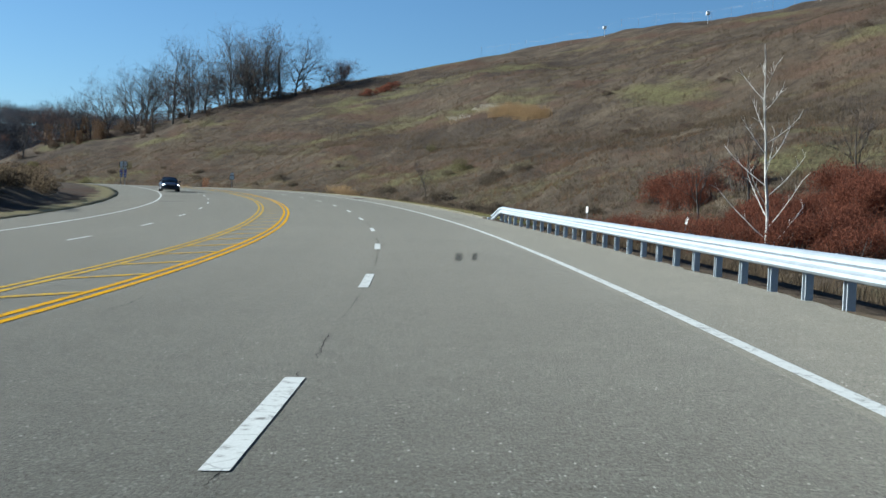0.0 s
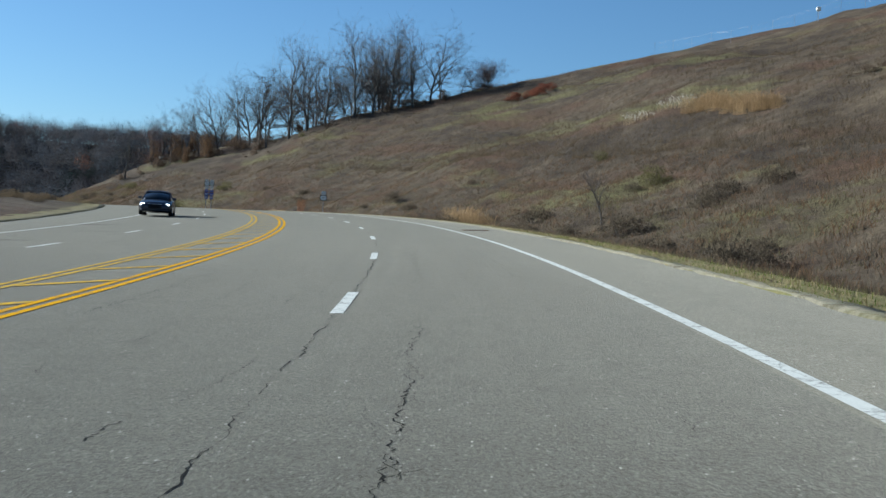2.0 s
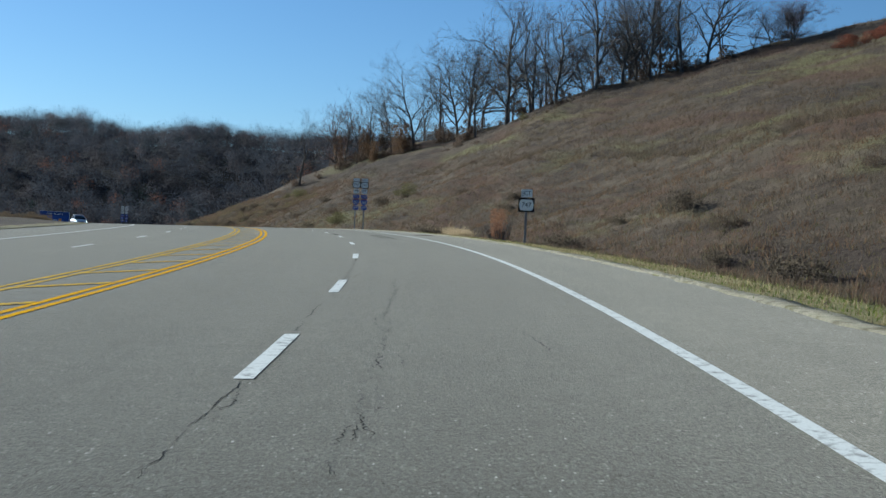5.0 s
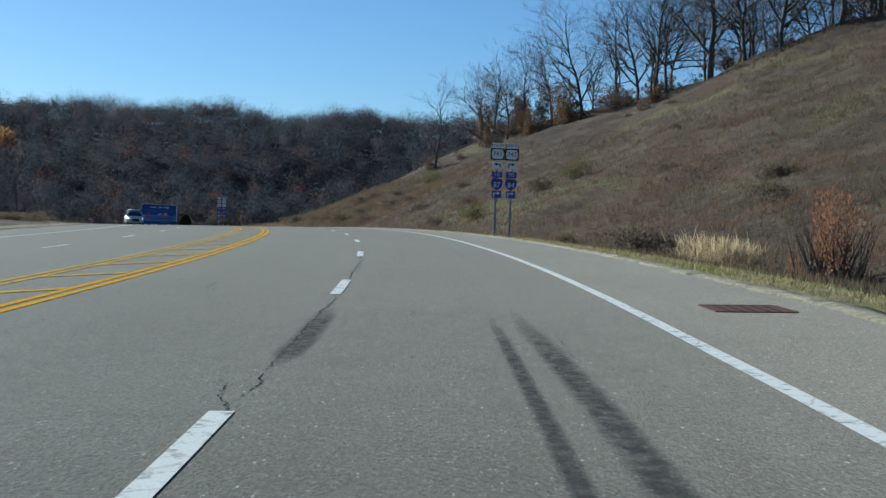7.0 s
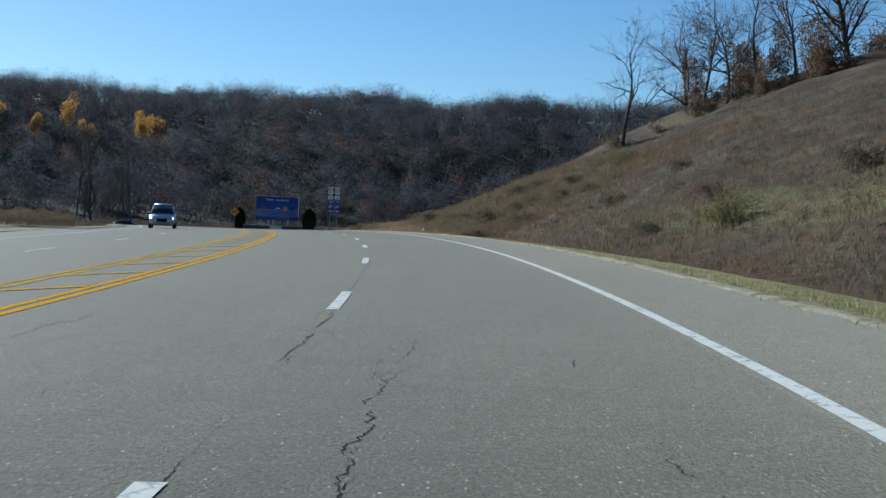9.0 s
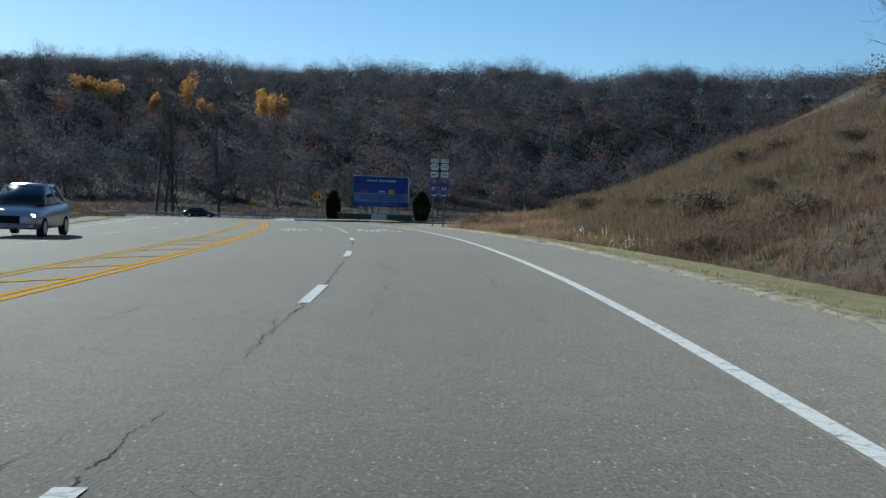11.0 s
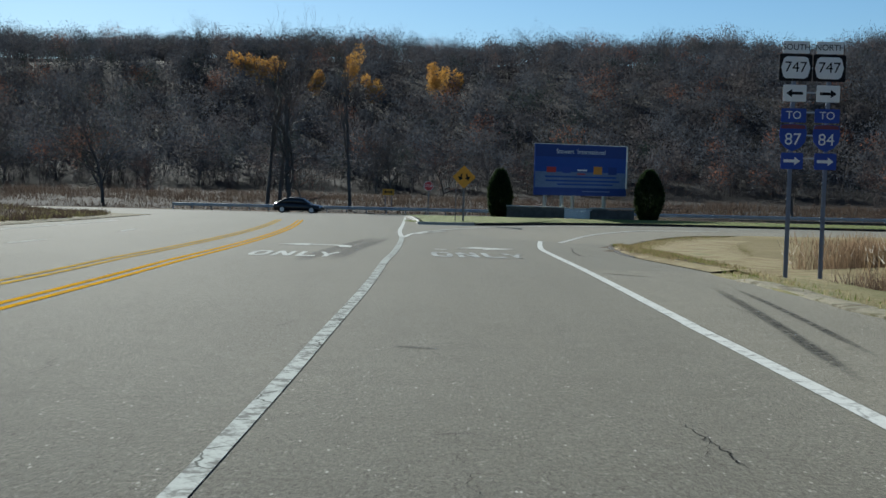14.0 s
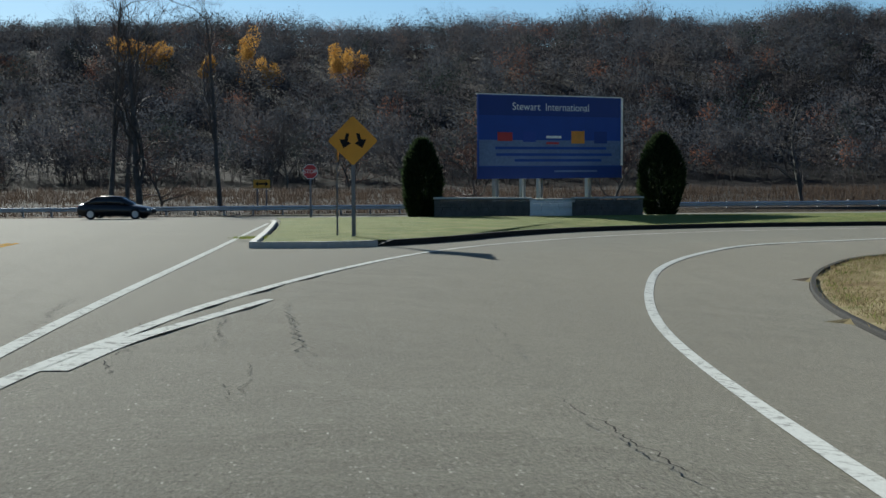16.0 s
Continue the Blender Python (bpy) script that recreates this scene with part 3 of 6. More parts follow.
strip("edge_line", [at(352, 3.55), at(360.5, 3.72), (-158.8, 318.45), (-161.6, 320.8), (-165.3, 324.3), (-168.0, 327.0), (-171.2, 330.5), (-175.0, 334.8), (-178.2, 338.9), (-180.6, 342.6), (-182.0, 346.2), (-182.4, 349.5), (-181.2, 354.0)], 0.15, M_WHITE_PAINT, "white edge line curving round the slip lane")


GLYPHS = {
    "N": [(0, 0), (0.27, 0), (0.27, 0.6), (0.7, 0), (1, 0), (1, 1), (0.73, 1), (0.73, 0.4), (0.29, 1), (0, 1)],
    "L": [(0, 0), (1, 0), (1, 0.2), (0.28, 0.2), (0.28, 1), (0, 1)],
    "Y": [(0.38, 0), (0.62, 0), (0.62, 0.4), (1, 1), (0.77, 1), (0.5, 0.55), (0.23, 1), (0, 1), (0.38, 0.4)],
}


def road_letter(c):
    """A broad road letter in a unit square."""
    bm = bmesh.new()
    if c == "O":
        rings = [[bm.verts.new((0.5 + x, 0.5 + z, 0)) for x, z in rounded(w, h, q, 5)] for w, h, q in ((1, 1, 0.3), (0.46, 0.64, 0.16))]
        n = len(rings[0])
        for i in range(n):
            k = (i + 1) % n
            bm.faces.new((rings[0][i], rings[0][k], rings[1][k], rings[1][i]))
    else:
        f = bm.faces.new([bm.verts.new((x, z, 0)) for x, z in GLYPHS[c]])
        f.normal_update()
        bmesh.ops.triangulate(bm, faces=[f], ngon_method="EAR_CLIP")
    return bm


def road_words(words, s, u, width, length, label, material=None):
    """Road lettering, each letter a part; the letters' places are shares of the width."""
    ob = thing("road_word", label, "road marking", Matrix(), "road words")
    for c, (a, b) in zip(words, ((0, 0.215), (0.27, 0.485), (0.545, 0.765), (0.755, 1.01))):
        bm = road_letter(c)
        for w in bm.verts:
            w.co = at(s + w.co.y * length, u + (a + (b - a) * w.co.x - 0.5) * width, 0.008)
        bmesh.ops.recalc_face_normals(bm, faces=bm.faces)
        if bm.faces[:][0].normal.z < 0:
            bmesh.ops.reverse_faces(bm, faces=bm.faces[:])
        part("letter", bm, material or M_WHITE_PAINT, ob)
    return ob


def turn_arrow(s, u, sign, label, worn=False):
    """A turn arrow: a shaft that bends over to one side and a barbed head."""
    pts = [(-1.02, 0.2), (-0.98, 0.05), (-0.72, 0.0), (-0.7, 0.45), (-0.6, 0.95), (-0.45, 1.1), (0.14, 1.15), (0.1, 0.98), (0.18, 0.95), (0.05, 0.5), (0.99, 1.5), (0.07, 2.2), (0.2, 1.78), (0.19, 1.72), (-0.5, 1.58), (-0.85, 1.35), (-1.0, 0.95)]
    if worn:
        pts = [(-0.5, 1.42), (-0.6, 1.24), (0.24, 1.18), (0.05, 0.5), (1.02, 1.36), (0.0, 2.3), (0.26, 1.5)]
    v = [at(s + b, u + sign * a, 0.008) for a, b in pts]
    bm = bmesh.new()
    vs = [bm.verts.new(p) for p in v]
    f = bm.faces.new(vs)
    bmesh.ops.triangulate(bm, faces=[f])
    bmesh.ops.recalc_face_normals(bm, faces=bm.faces)
    me = bpy.data.meshes.new("turn_arrow")
    bm.to_mesh(me)
    bm.free()
    return tagged(put("turn_arrow", me, M_WHITE_PAINT), label, "road marking", "turn arrows")


road_words("ONLY", 329.0, 1.68, 2.1, 2.4, "worn white ONLY lettering in the right-turn lane")
road_words("ONLY", 366.0, 2.1, 2.2, 2.4, "chipped white ONLY lettering before the slip lane", M_CHIPPED_PAINT)
road_words("ONLY", 329.0, -1.9, 2.0, 2.4, "worn white ONLY lettering in the left-turn lane")
road_words("ONLY", 364.8, -2.05, 1.9, 2.3, "white ONLY lettering before the stop line")
turn_arrow(333.0, 1.72, 1, "white right-turn arrow painted on asphalt")
turn_arrow(369.9, 2.34, 1, "white right-turn arrow, partly worn off", True)
line("paint_remnant", 370.05, 370.35, 1.32, 0.33, M_WHITE_PAINT, "last white paint of a worn-off arrow shaft")
turn_arrow(333.0, -2.03, -1, "white left-turn arrow painted on asphalt")
turn_arrow(370.2, -2.0, -1, "white left-turn arrow before the junction")


# ---- verges, kerbs, island ----
def grass_material(name, stops, scale=3.0):
    m, nt, b = mat(name, 0.95)
    b.inputs["Specular IOR Level"].default_value = 0.1
    v = coords(nt)
    a, c = noise_tex(nt, v, scale * 0.25, 5, 0.65), noise_tex(nt, v, scale * 6, 5, 0.7)
    col = ramp(nt, a, stops)
    col = mix(nt, 0.6, col, ramp(nt, c, [(0.3, (0.45, 0.45, 0.45)), (0.7, (1.35, 1.35, 1.35))]), "MULTIPLY")
    nt.links.new(col, b.inputs["Base Color"])
    bump(nt, b, c, 0.9, 0.06)
    return m


M_VERGE = grass_material("dry_verge_grass", [(0.3, (0.29, 0.235, 0.125)), (0.5, (0.215, 0.195, 0.085)), (0.68, (0.135, 0.145, 0.05))])
M_FAR_VERGE = grass_material("brown_verge_grass", [(0.3, (0.14, 0.115, 0.06)), (0.5, (0.2, 0.165, 0.08)), (0.68, (0.13, 0.13, 0.05))])
M_LAWN = grass_material("green_lawn", [(0.3, (0.08, 0.115, 0.02)), (0.5, (0.125, 0.15, 0.03)), (0.7, (0.19, 0.18, 0.055))])
M_TAN = grass_material("tan_lawn", [(0.28, (0.17, 0.115, 0.055)), (0.45, (0.26, 0.205, 0.1)), (0.58, (0.32, 0.265, 0.14)), (0.72, (0.135, 0.15, 0.045))])
M_GRAVEL = grass_material("gravel_edge", [(0.32, (0.13, 0.115, 0.07)), (0.5, (0.36, 0.325, 0.24)), (0.68, (0.17, 0.155, 0.08))], 7.0)
M_KERB = plain("granite_kerb", (0.46, 0.45, 0.41), 0.85, spread=0.2, grain=0.3)


def verge(name, s0, s1, cols, material, label, edge=0.0, seed=1):
    """A strip beside the road: pairs of offset and height over the roadway's edge, with an uneven rim."""
    rnd = random.Random(seed)
    ss = np.arange(s0, s1, 0.8)
    v, f, w = [], [], len(cols)
    for s in ss:
        for k, (u, dz) in enumerate(cols):
            jig = rnd.uniform(-1, 1) * (edge if k in (0, w - 1) else 0.1)
            v.append(at(s, u + jig))
            v[-1].z = float(z_road(s, max(min(u, 6.15), -15.5))) + dz + rnd.uniform(-0.012, 0.012)
    for i in range(len(ss) - 1):
        for k in range(w - 1):
            a = i * w + k
            f.append((a, a + 1, a + 1 + w, a + w))
    me = mesh_from(name, v, f)
    ob = put(name, me, material, True)
    return tagged(ob, label, "verge", kind="structure")


verge("verge", -90, 66, [(6.05, -0.25), (6.12, 0.012), (6.9, -0.06), (8.2, -0.45), (10.5, -1.2), (13.5, -1.75), (16.5, -1.5)], M_SLOPE, "rough brown grass falling away behind the guard rail", 0.05, 2)
verge("verge", 60, 362, [(6.0, -0.25), (6.1, 0.014), (6.6, 0.01), (7.2, -0.02), (7.8, -0.06), (8.8, -0.16), (9.8, -0.32)], M_VERGE, "mown dry verge grass beside the shoulder", 0.14, 3)
verge("verge", 72, 362, [(9.6, -0.31), (10.3, -0.42), (11.2, -0.56), (12.2, -0.68), (13.2, -0.78)], M_SLOPE, "rough brown grass falling into the ditch", 0.1, 6)
verge("gravel_edge", 58, 360, [(5.95, -0.2), (6.03, 0.025), (6.16, 0.04), (6.36, 0.035), (6.46, -0.02)], M_GRAVEL, "pale gravel along the pavement's edge", 0.16, 4)
verge("verge", -90, 405, [(-18.9, -0.12), (-18.2, -0.03), (-17.2, 0.0), (-16.2, 0.01), (-15.45, 0.012), (-15.35, -0.2)], M_FAR_VERGE, "dry yellow-green verge grass on the far shoulder", 0.15, 5)


def kerb_run(name, pts, side, height, width, material, label, grow=1.0):
    """A kerb along a plan line; side: +1 puts its width on the right of the line."""
    n = len(pts)
    prof = [(0, -0.2), (0.015, height - 0.02), (0.035, height), (width, height), (width, -0.2)]
    v, f = [], []
    for i, p in enumerate(pts):
        d = (pts[min(i + 1, n - 1)] - pts[max(i - 1, 0)]).normalized()
        o = Vector((d.y, -d.x, 0)) * side
        for a, h in prof:
            v.append(lay(p + o * a, h * min(1, 0.25 + grow * i) if h > 0 else h))
    w = len(prof)
    for i in range(n - 1):
        for k in range(w - 1):
            a = i * w + k
            f.append((a, a + 1, a + 1 + w, a + w) if side > 0 else (a + w, a + 1 + w, a + 1, a))
    return tagged(put(name, mesh_from(name, v, f), material), label, "kerb", kind="structure")


M_DARK_KERB = plain("dark_kerb", (0.03, 0.029, 0.027), 0.9, spread=0.25, grain=0.4)
infield_edge = slip_in[6:]
kerb_run("kerb", infield_edge, 1, 0.07, 0.13, M_DARK_KERB, "dark asphalt kerb round the tan grass corner", 0.03)


def mound(name, outline, rise, material, label, inset=0.16, lift=0.12, rings=5, centre=None):
    """A grassed patch inside a kerb, rising gently to its middle."""
    c = centre or sum(outline, Vector()) / len(outline)
    n = len(outline)
    v, f = [], []
    for k in range(rings):
        t = k / rings
        for p in outline:
            q = p.lerp(c, t)
            if k == 0:
                q = p + (c - p).normalized() * inset
            v.append(lay(q, lift + rise * (1 - (1 - t) ** 2)))
    v.append(lay(c, lift + rise))
    for k in range(rings - 1):
        for i in range(n):
            a, b = k * n + i, k * n + (i + 1) % n
            f.append((a, b, b + n, a + n))
    for i in range(n):
        f.append(((rings - 1) * n + i, (rings - 1) * n + (i + 1) % n, len(v) - 1))
    return tagged(put(name, mesh_from(name, v, f), material, True), label, "grass", kind="structure")


isl_front = curve_pts([(-190.3, 339.1), (-188.7, 341.0), (-189.3, 344.5), (-191.0, 349.0), (-191.8, 354.0), (-190.2, 360.0), (-185.5, 366.0), (-176, 375.5), (-150, 400.5), (-110, 439)], 6)
back0 = near_edge + CROSS * 4.5
isl_back = [back0 + CROSS * d for d in (150, 120, 90, 60, 40, 25, 14, 6, 1.5)] + [Vector((-218.9, 359.9, 0)), Vector((-212, 355.2, 0)), Vector((-203, 348.6, 0)), Vector((-196, 343.4, 0))]
kerb_run("kerb", [Vector((-218.9, 359.9, 0)), Vector((-212, 355.2, 0)), Vector((-203, 348.6, 0)), Vector((-196, 343.4, 0))] + isl_front[:8], 1, 0.16, 0.2, M_KERB, "pale granite kerb round the traffic island's nose")
# same kerb turned away from the sun; its shade is put into the colour
kerb_run("kerb", isl_front[7:], 1, 0.16, 0.2, M_DARK_KERB, "kerb of the traffic island, its shaded side coloured dark")
isl = isl_front + isl_back
mound("island_lawn", isl, 0.16, M_LAWN, "mown green grass of the kerbed traffic island", 0.19, 0.15, 5, Vector((-196.5, 361.0, 0)))


def infield():
    rim = list(slip_in)
    v, f, n = [], [], len(rim)
    for k, (near_off, far_off, dz) in enumerate(((0.03, 0.03, 0.01), (0.5, 0.5, 0.06), (2.0, 3.0, 0.13), (3.6, 9.0, 0.16), (5.0, 16.0, 0.1))):
        for i, p in enumerate(rim):
            d = (rim[min(i + 1, n - 1)] - rim[max(i - 1, 0)]).normalized()
            o = Vector((d.y, -d.x, 0))
            t = float(np.interp(i / n, (0.25, 0.42), (1, 0)))
            q = p + o * (near_off + (far_off - near_off) * t)
            sq, uq = stations([q.x], [q.y])
            v.append(lay(q, dz - float(corner_drop(sq, uq)[0])))
    for k in range(4):
        for i in range(n - 1):
            a = k * n + i
            f.append((a, a + n, a + n + 1, a + 1))
    return tagged(put("infield_lawn", mesh_from("infield_lawn", v, f), M_TAN, True), "bleached tan grass corner inside the slip lane", "grass", kind="structure")


infield()


M_CORNER_VERGE = grass_material("olive_verge_grass", [(0.3, (0.09, 0.072, 0.04)), (0.5, (0.13, 0.11, 0.055)), (0.68, (0.085, 0.09, 0.035))])
verge("verge", 300, 421, [(-18.6, 0.1), (-17.4, 0.09), (-16.2, 0.06), (-15.0, 0.045), (-14.1, 0.03), (-14.0, -0.2)], M_CORNER_VERGE, "dry olive-brown grass creeping over the far shoulder", 0.1, 7)


# ---- plants ----
def mesh_np(name, verts, tris, mats, index=None):
    """A mesh from arrays of places and triangles."""
    me = bpy.data.meshes.new(name)
    nv, nt_ = len(verts), len(tris)
    me.vertices.add(nv)
    me.vertices.foreach_set("co", np.asarray(verts, np.float32).ravel())
    me.loops.add(nt_ * 3)
    me.loops.foreach_set("vertex_index", np.asarray(tris, np.int32).ravel())
    me.polygons.add(nt_)
    me.polygons.foreach_set("loop_start", np.arange(nt_, dtype=np.int32) * 3)
    for m in mats:
        me.materials.append(m)
    if index is not None:
        me.polygons.foreach_set("material_index", np.asarray(index, np.int32))
    me.update()
    me.validate()
    return me


def slivers(r, base, way, length, width):
    """One thin triangle a place: base Nx3, way Nx3 (unit), length and width N."""
    n = len(base)
    side = np.cross(way, r.normal(size=(n, 3)))
    side /= np.linalg.norm(side, axis=1)[:, None] + 1e-9
    a, b, c = base - side * (width / 2)[:, None], base + side * (width / 2)[:, None], base + way * length[:, None]
    return np.stack([a, b, c], 1).reshape(-1, 3), np.arange(3 * n).reshape(-1, 3)


def bark_material(name, dark, light):
    m, nt, b = mat(name, 0.9)
    v = coords(nt)
    info = nt.nodes.new("ShaderNodeNewGeometry").outputs["Random Per Island"]
    a = noise_tex(nt, v, 3.0, 4)
    col = ramp(nt, a, [(0.3, dark), (0.7, light)])
    col = mix(nt, 0.5, col, ramp(nt, info, [(0.0, (0.65, 0.65, 0.65)), (1.0, (1.3, 1.3, 1.3))]), "MULTIPLY")
    nt.links.new(col, b.inputs["Base Color"])
    bump(nt, b, noise_tex(nt, v, 25, 3), 0.4, 0.02)
    return m


M_BARK = bark_material("grey_bark", (0.045, 0.039, 0.034), (0.115, 0.1, 0.085))
M_TWIG = bark_material("twigs", (0.055, 0.044, 0.038), (0.12, 0.097, 0.08))
M_TWIG_RED = bark_material("reddish_twigs", (0.09, 0.045, 0.035), (0.17, 0.085, 0.06))
M_BIRCH = bark_material("pale_bark", (0.42, 0.39, 0.34), (0.68, 0.65, 0.6))


def tree_arrays(seed, height, spread, limbs=9, depth=4, first=0.3, twig=0.9, lean=0.0, thick=0.0165, reach=1.0, bow=0.1):
    """A bare tree: limbs as tapered tubes; returns arrays for the trunk with its main limbs and for the fine crown."""
    r = np.random.RandomState(seed)
    solid, fine = ([], []), ([], [])

    def add(bucket, p, q, r0, r1, sides):
        v, f = bucket
        d = q - p
        d = d / (np.linalg.norm(d) + 1e-9)
        a = np.cross(d, (0.3, 0.9, 0.2))
        a /= np.linalg.norm(a)
        b = np.cross(d, a)
        o = sum(len(x) for x in v)
        ang = np.arange(sides) * 2 * np.pi / sides
        ring = np.cos(ang)[:, None] * a + np.sin(ang)[:, None] * b
        v.append(np.concatenate([p + ring * r0, q + ring * r1]))
        for k in range(sides):
            n = (k + 1) % sides
            f.append((o + k, o + n, o + sides + n))
            f.append((o + k, o + sides + n, o + sides + k))

    tips = []

    def grow(p, d, length, rad, level):
        segs = 8 if level == 0 else 4 if level == 1 else 3
        sides = (7, 5, 4, 3, 3)[min(level, 4)]
        kids = limbs if level == 0 else (5, 3, 3, 2)[min(level - 1, 3)]
        for k in range(segs):
            bend = r.normal(size=3) * (bow if level == 0 else 0.22)
            d = d + bend + np.array([0, 0, 0.05 if level else 0.02])
            d /= np.linalg.norm(d)
            q = p + d * length / segs
            r1 = rad * (1 - 0.75 * (k + 1) / segs) if level else rad * (1 - 0.8 * (k + 1) / segs)
            r0 = rad * (1 - 0.75 * k / segs) if level else rad * (1 - 0.8 * k / segs)
            add(solid if level < 2 else fine, p, q, max(r0, 0.011), max(r1, 0.008), sides)
            t = (k + 1) / segs
            if level < depth and (level > 0 or t > first):
                m = max(1, round(kids / segs * (1.3 if level == 0 else 1.0) + r.uniform(-0.5, 0.5)))
                for _ in range(m):
                    az = r.uniform(0, 2 * np.pi)
                    out = np.array([np.cos(az), np.sin(az), 0.0])
                    out = out - d * (out @ d)
                    out /= np.linalg.norm(out) + 1e-9
                    open_ = r.uniform(0.5, 1.0) * spread
                    nd = d * (1.0 - 0.45 * open_) + out * open_ * 1.1 + np.array([0, 0, 0.08])
                    nd /= np.linalg.norm(nd)
                    f = (0.7 - 0.32 * t) * reach * r.uniform(0.75, 1.15) if level == 0 else r.uniform(0.45, 0.72)
                    grow(p + (q - p) * r.uniform(0.2, 1.0), nd, length * f, r0 * (0.62 if level == 0 else 0.6), level + 1)
            p = q
        tips.append((p, d))

    grow(np.array([0, 0, -0.3]), np.array([lean, 0.0, 1.0]), height * 0.86, height * thick + 0.02, 0)
    tp, td = np.array([t[0] for t in tips]), np.array([t[1] for t in tips])
    n = len(tp)
    rep = 2
    way = np.repeat(td, rep, 0) + r.normal(size=(n * rep, 3)) * 0.45 + np.array([0, 0, 0.1])
    way /= np.linalg.norm(way, axis=1)[:, None]
    tv, tf = slivers(r, np.repeat(tp, rep, 0), way, r.uniform(0.5, 1.2, n * rep) * twig, np.full(n * rep, 0.022))
    fv = np.concatenate(fine[0] + [tv]) if fine[0] else tv
    off = len(fv) - len(tv)
    ff = np.concatenate([np.array(fine[1], int).reshape(-1, 3), tf + off])
    return (np.concatenate(solid[0]), np.array(solid[1])), (fv, ff)


def make_tree(name, seed, height, spread, bark, twigs, label, category="tree", **kw):
    (sv, sf), (fv, ff) = tree_arrays(seed, height, spread, **kw)
    ob = thing(name, label, category, Matrix(), "")
    part("trunk", mesh_np("trunk", sv, sf, [bark]), bark, ob)
    part("crown", mesh_np("crown", fv, ff, [twigs]), twigs, ob)
    return ob


def on_ground(x, y, turn=0.0, scale=1.0, sink=0.1):
    return Matrix.Translation((x, y, ground_at(x, y) - sink)) @ Matrix.Rotation(radians(turn), 4, "Z") @ Matrix.Scale(scale, 4)


def copy_at(ob, m):
    """A copy of a thing at a pose that may also scale it."""
    c = copy_thing(ob, m)
    c.matrix_basis = m
    return c


rnd = random.Random(7)
TREES = [
    make_tree("bare_tree", 11, 19, 0.75, M_BARK, M_TWIG, "tall bare grey deciduous tree on the slope", limbs=9, first=0.24),
    make_tree("bare_tree", 12, 17, 0.95, M_BARK, M_TWIG, "broad bare deciduous tree with forked limbs", limbs=9, first=0.2),
    make_tree("bare_tree", 13, 15, 0.8, M_BARK, M_TWIG, "slender bare tree with upswept branches", limbs=8, first=0.24),
    make_tree("bare_tree", 14, 12, 1.0, M_BARK, M_TWIG_RED, "spreading bare tree with reddish-brown twigs", limbs=9, first=0.12),
    make_tree("bare_tree", 15, 14, 0.65, M_BARK, M_TWIG, "thin bare tree among the hilltop grove", limbs=8, first=0.3),
    make_tree("bare_tree", 16, 22, 0.55, M_BARK, M_TWIG, "tall sparse bare tree with a few steep limbs", limbs=7, depth=3, first=0.36, twig=0.8, reach=0.85, bow=0.035, thick=0.011),
]
HEIGHTS = (19, 17, 15, 12, 14, 22)
# (x, y, kind, height) of the trees that stand apart on the hill's shoulder
STAND = [
    (-77, 318, 0, 21), (-72, 315, 2, 17), (-68, 316, 1, 18), (-61, 313, 0, 19), (-57, 315, 1, 18), (-52, 311, 0, 18), (-47, 310, 2, 17), (-43, 309, 1, 16),
    (-97, 327, 1, 15.5), (-94, 333, 2, 15), (-92, 336, 1, 16), (-108, 334, 2, 12), (-120, 344, 3, 13), (-112, 336, 4, 12), (-104, 334, 4, 12), (-82, 317, 4, 14),
    (-123, 334, 2, 12.5), (-116, 339, 3, 12), (-86, 326, 0, 17), (-88, 331, 4, 15),
]
for x, y, k, h in STAND:
    base_h = HEIGHTS[k]
    copy_at(TREES[k], on_ground(x, y, rnd.uniform(0, 360), h / base_h * 0.98))
# the grove behind them
placed = 0
while placed < 30:
    s, u = rnd.uniform(284, 352), rnd.uniform(64, 96)
    p = at(s, u)
    k = rnd.choice((0, 1, 2, 4, 4, 3))
    copy_at(TREES[k], on_ground(p.x, p.y, rnd.uniform(0, 360), rnd.uniform(0.65, 0.9)))
    placed += 1
for k in range(9):  # low brush at the grove's edge
    p = at(rnd.uniform(275, 285), rnd.uniform(78, 88))
    copy_at(TREES[3], on_ground(p.x, p.y, rnd.uniform(0, 360), rnd.uniform(0.4, 0.65)))
# bare trees along the field's far edge and before the wooded slope
for k in range(14):
    a, d = radians(rnd.uniform(18, 88)), rnd.uniform(255, 315)
    x, y = RIDGE_C[0] - d * math.sin(a), RIDGE_C[1] + d * math.cos(a)
    copy_at(TREES[rnd.choice((0, 1, 1, 2, 3))], on_ground(x, y, rnd.uniform(0, 360), rnd.uniform(0.8, 1.15)))
for x, y, k, h in ((-279.6, 382.2, 5, 24), (-278.2, 383.3, 5, 22), (-277.2, 384.2, 2, 20), (-269.8, 389.3, 5, 23), (-297, 366, 1, 15), (-251, 408, 3, 9), (-240, 416, 3, 8), (-222, 421, 2, 11), (-286, 392, 3, 9), (-214, 432, 3, 9), (-205, 437, 2, 11)):
    copy_at(TREES[k], on_ground(x, y, rnd.uniform(0, 360), h / HEIGHTS[k] * 1.05))
big = copy_at(TREES[1], Matrix.Translation((-541.5, 683.8, float(ground_z([-541.5], [683.8])[0]) - 0.3)) @ Matrix.Scale(1.45, 4))
for x, y, k in ((-478, 700, 1.2), (-590, 640, 1.25), (-360, 742, 1.15), (-640, 560, 1.2), (-430, 725, 1.1)):
    copy_at(TREES[rnd.choice((0, 1))], Matrix.Translation((x, y, float(ground_z([x], [y])[0]) - 0.3)) @ Matrix.Scale(k, 4))
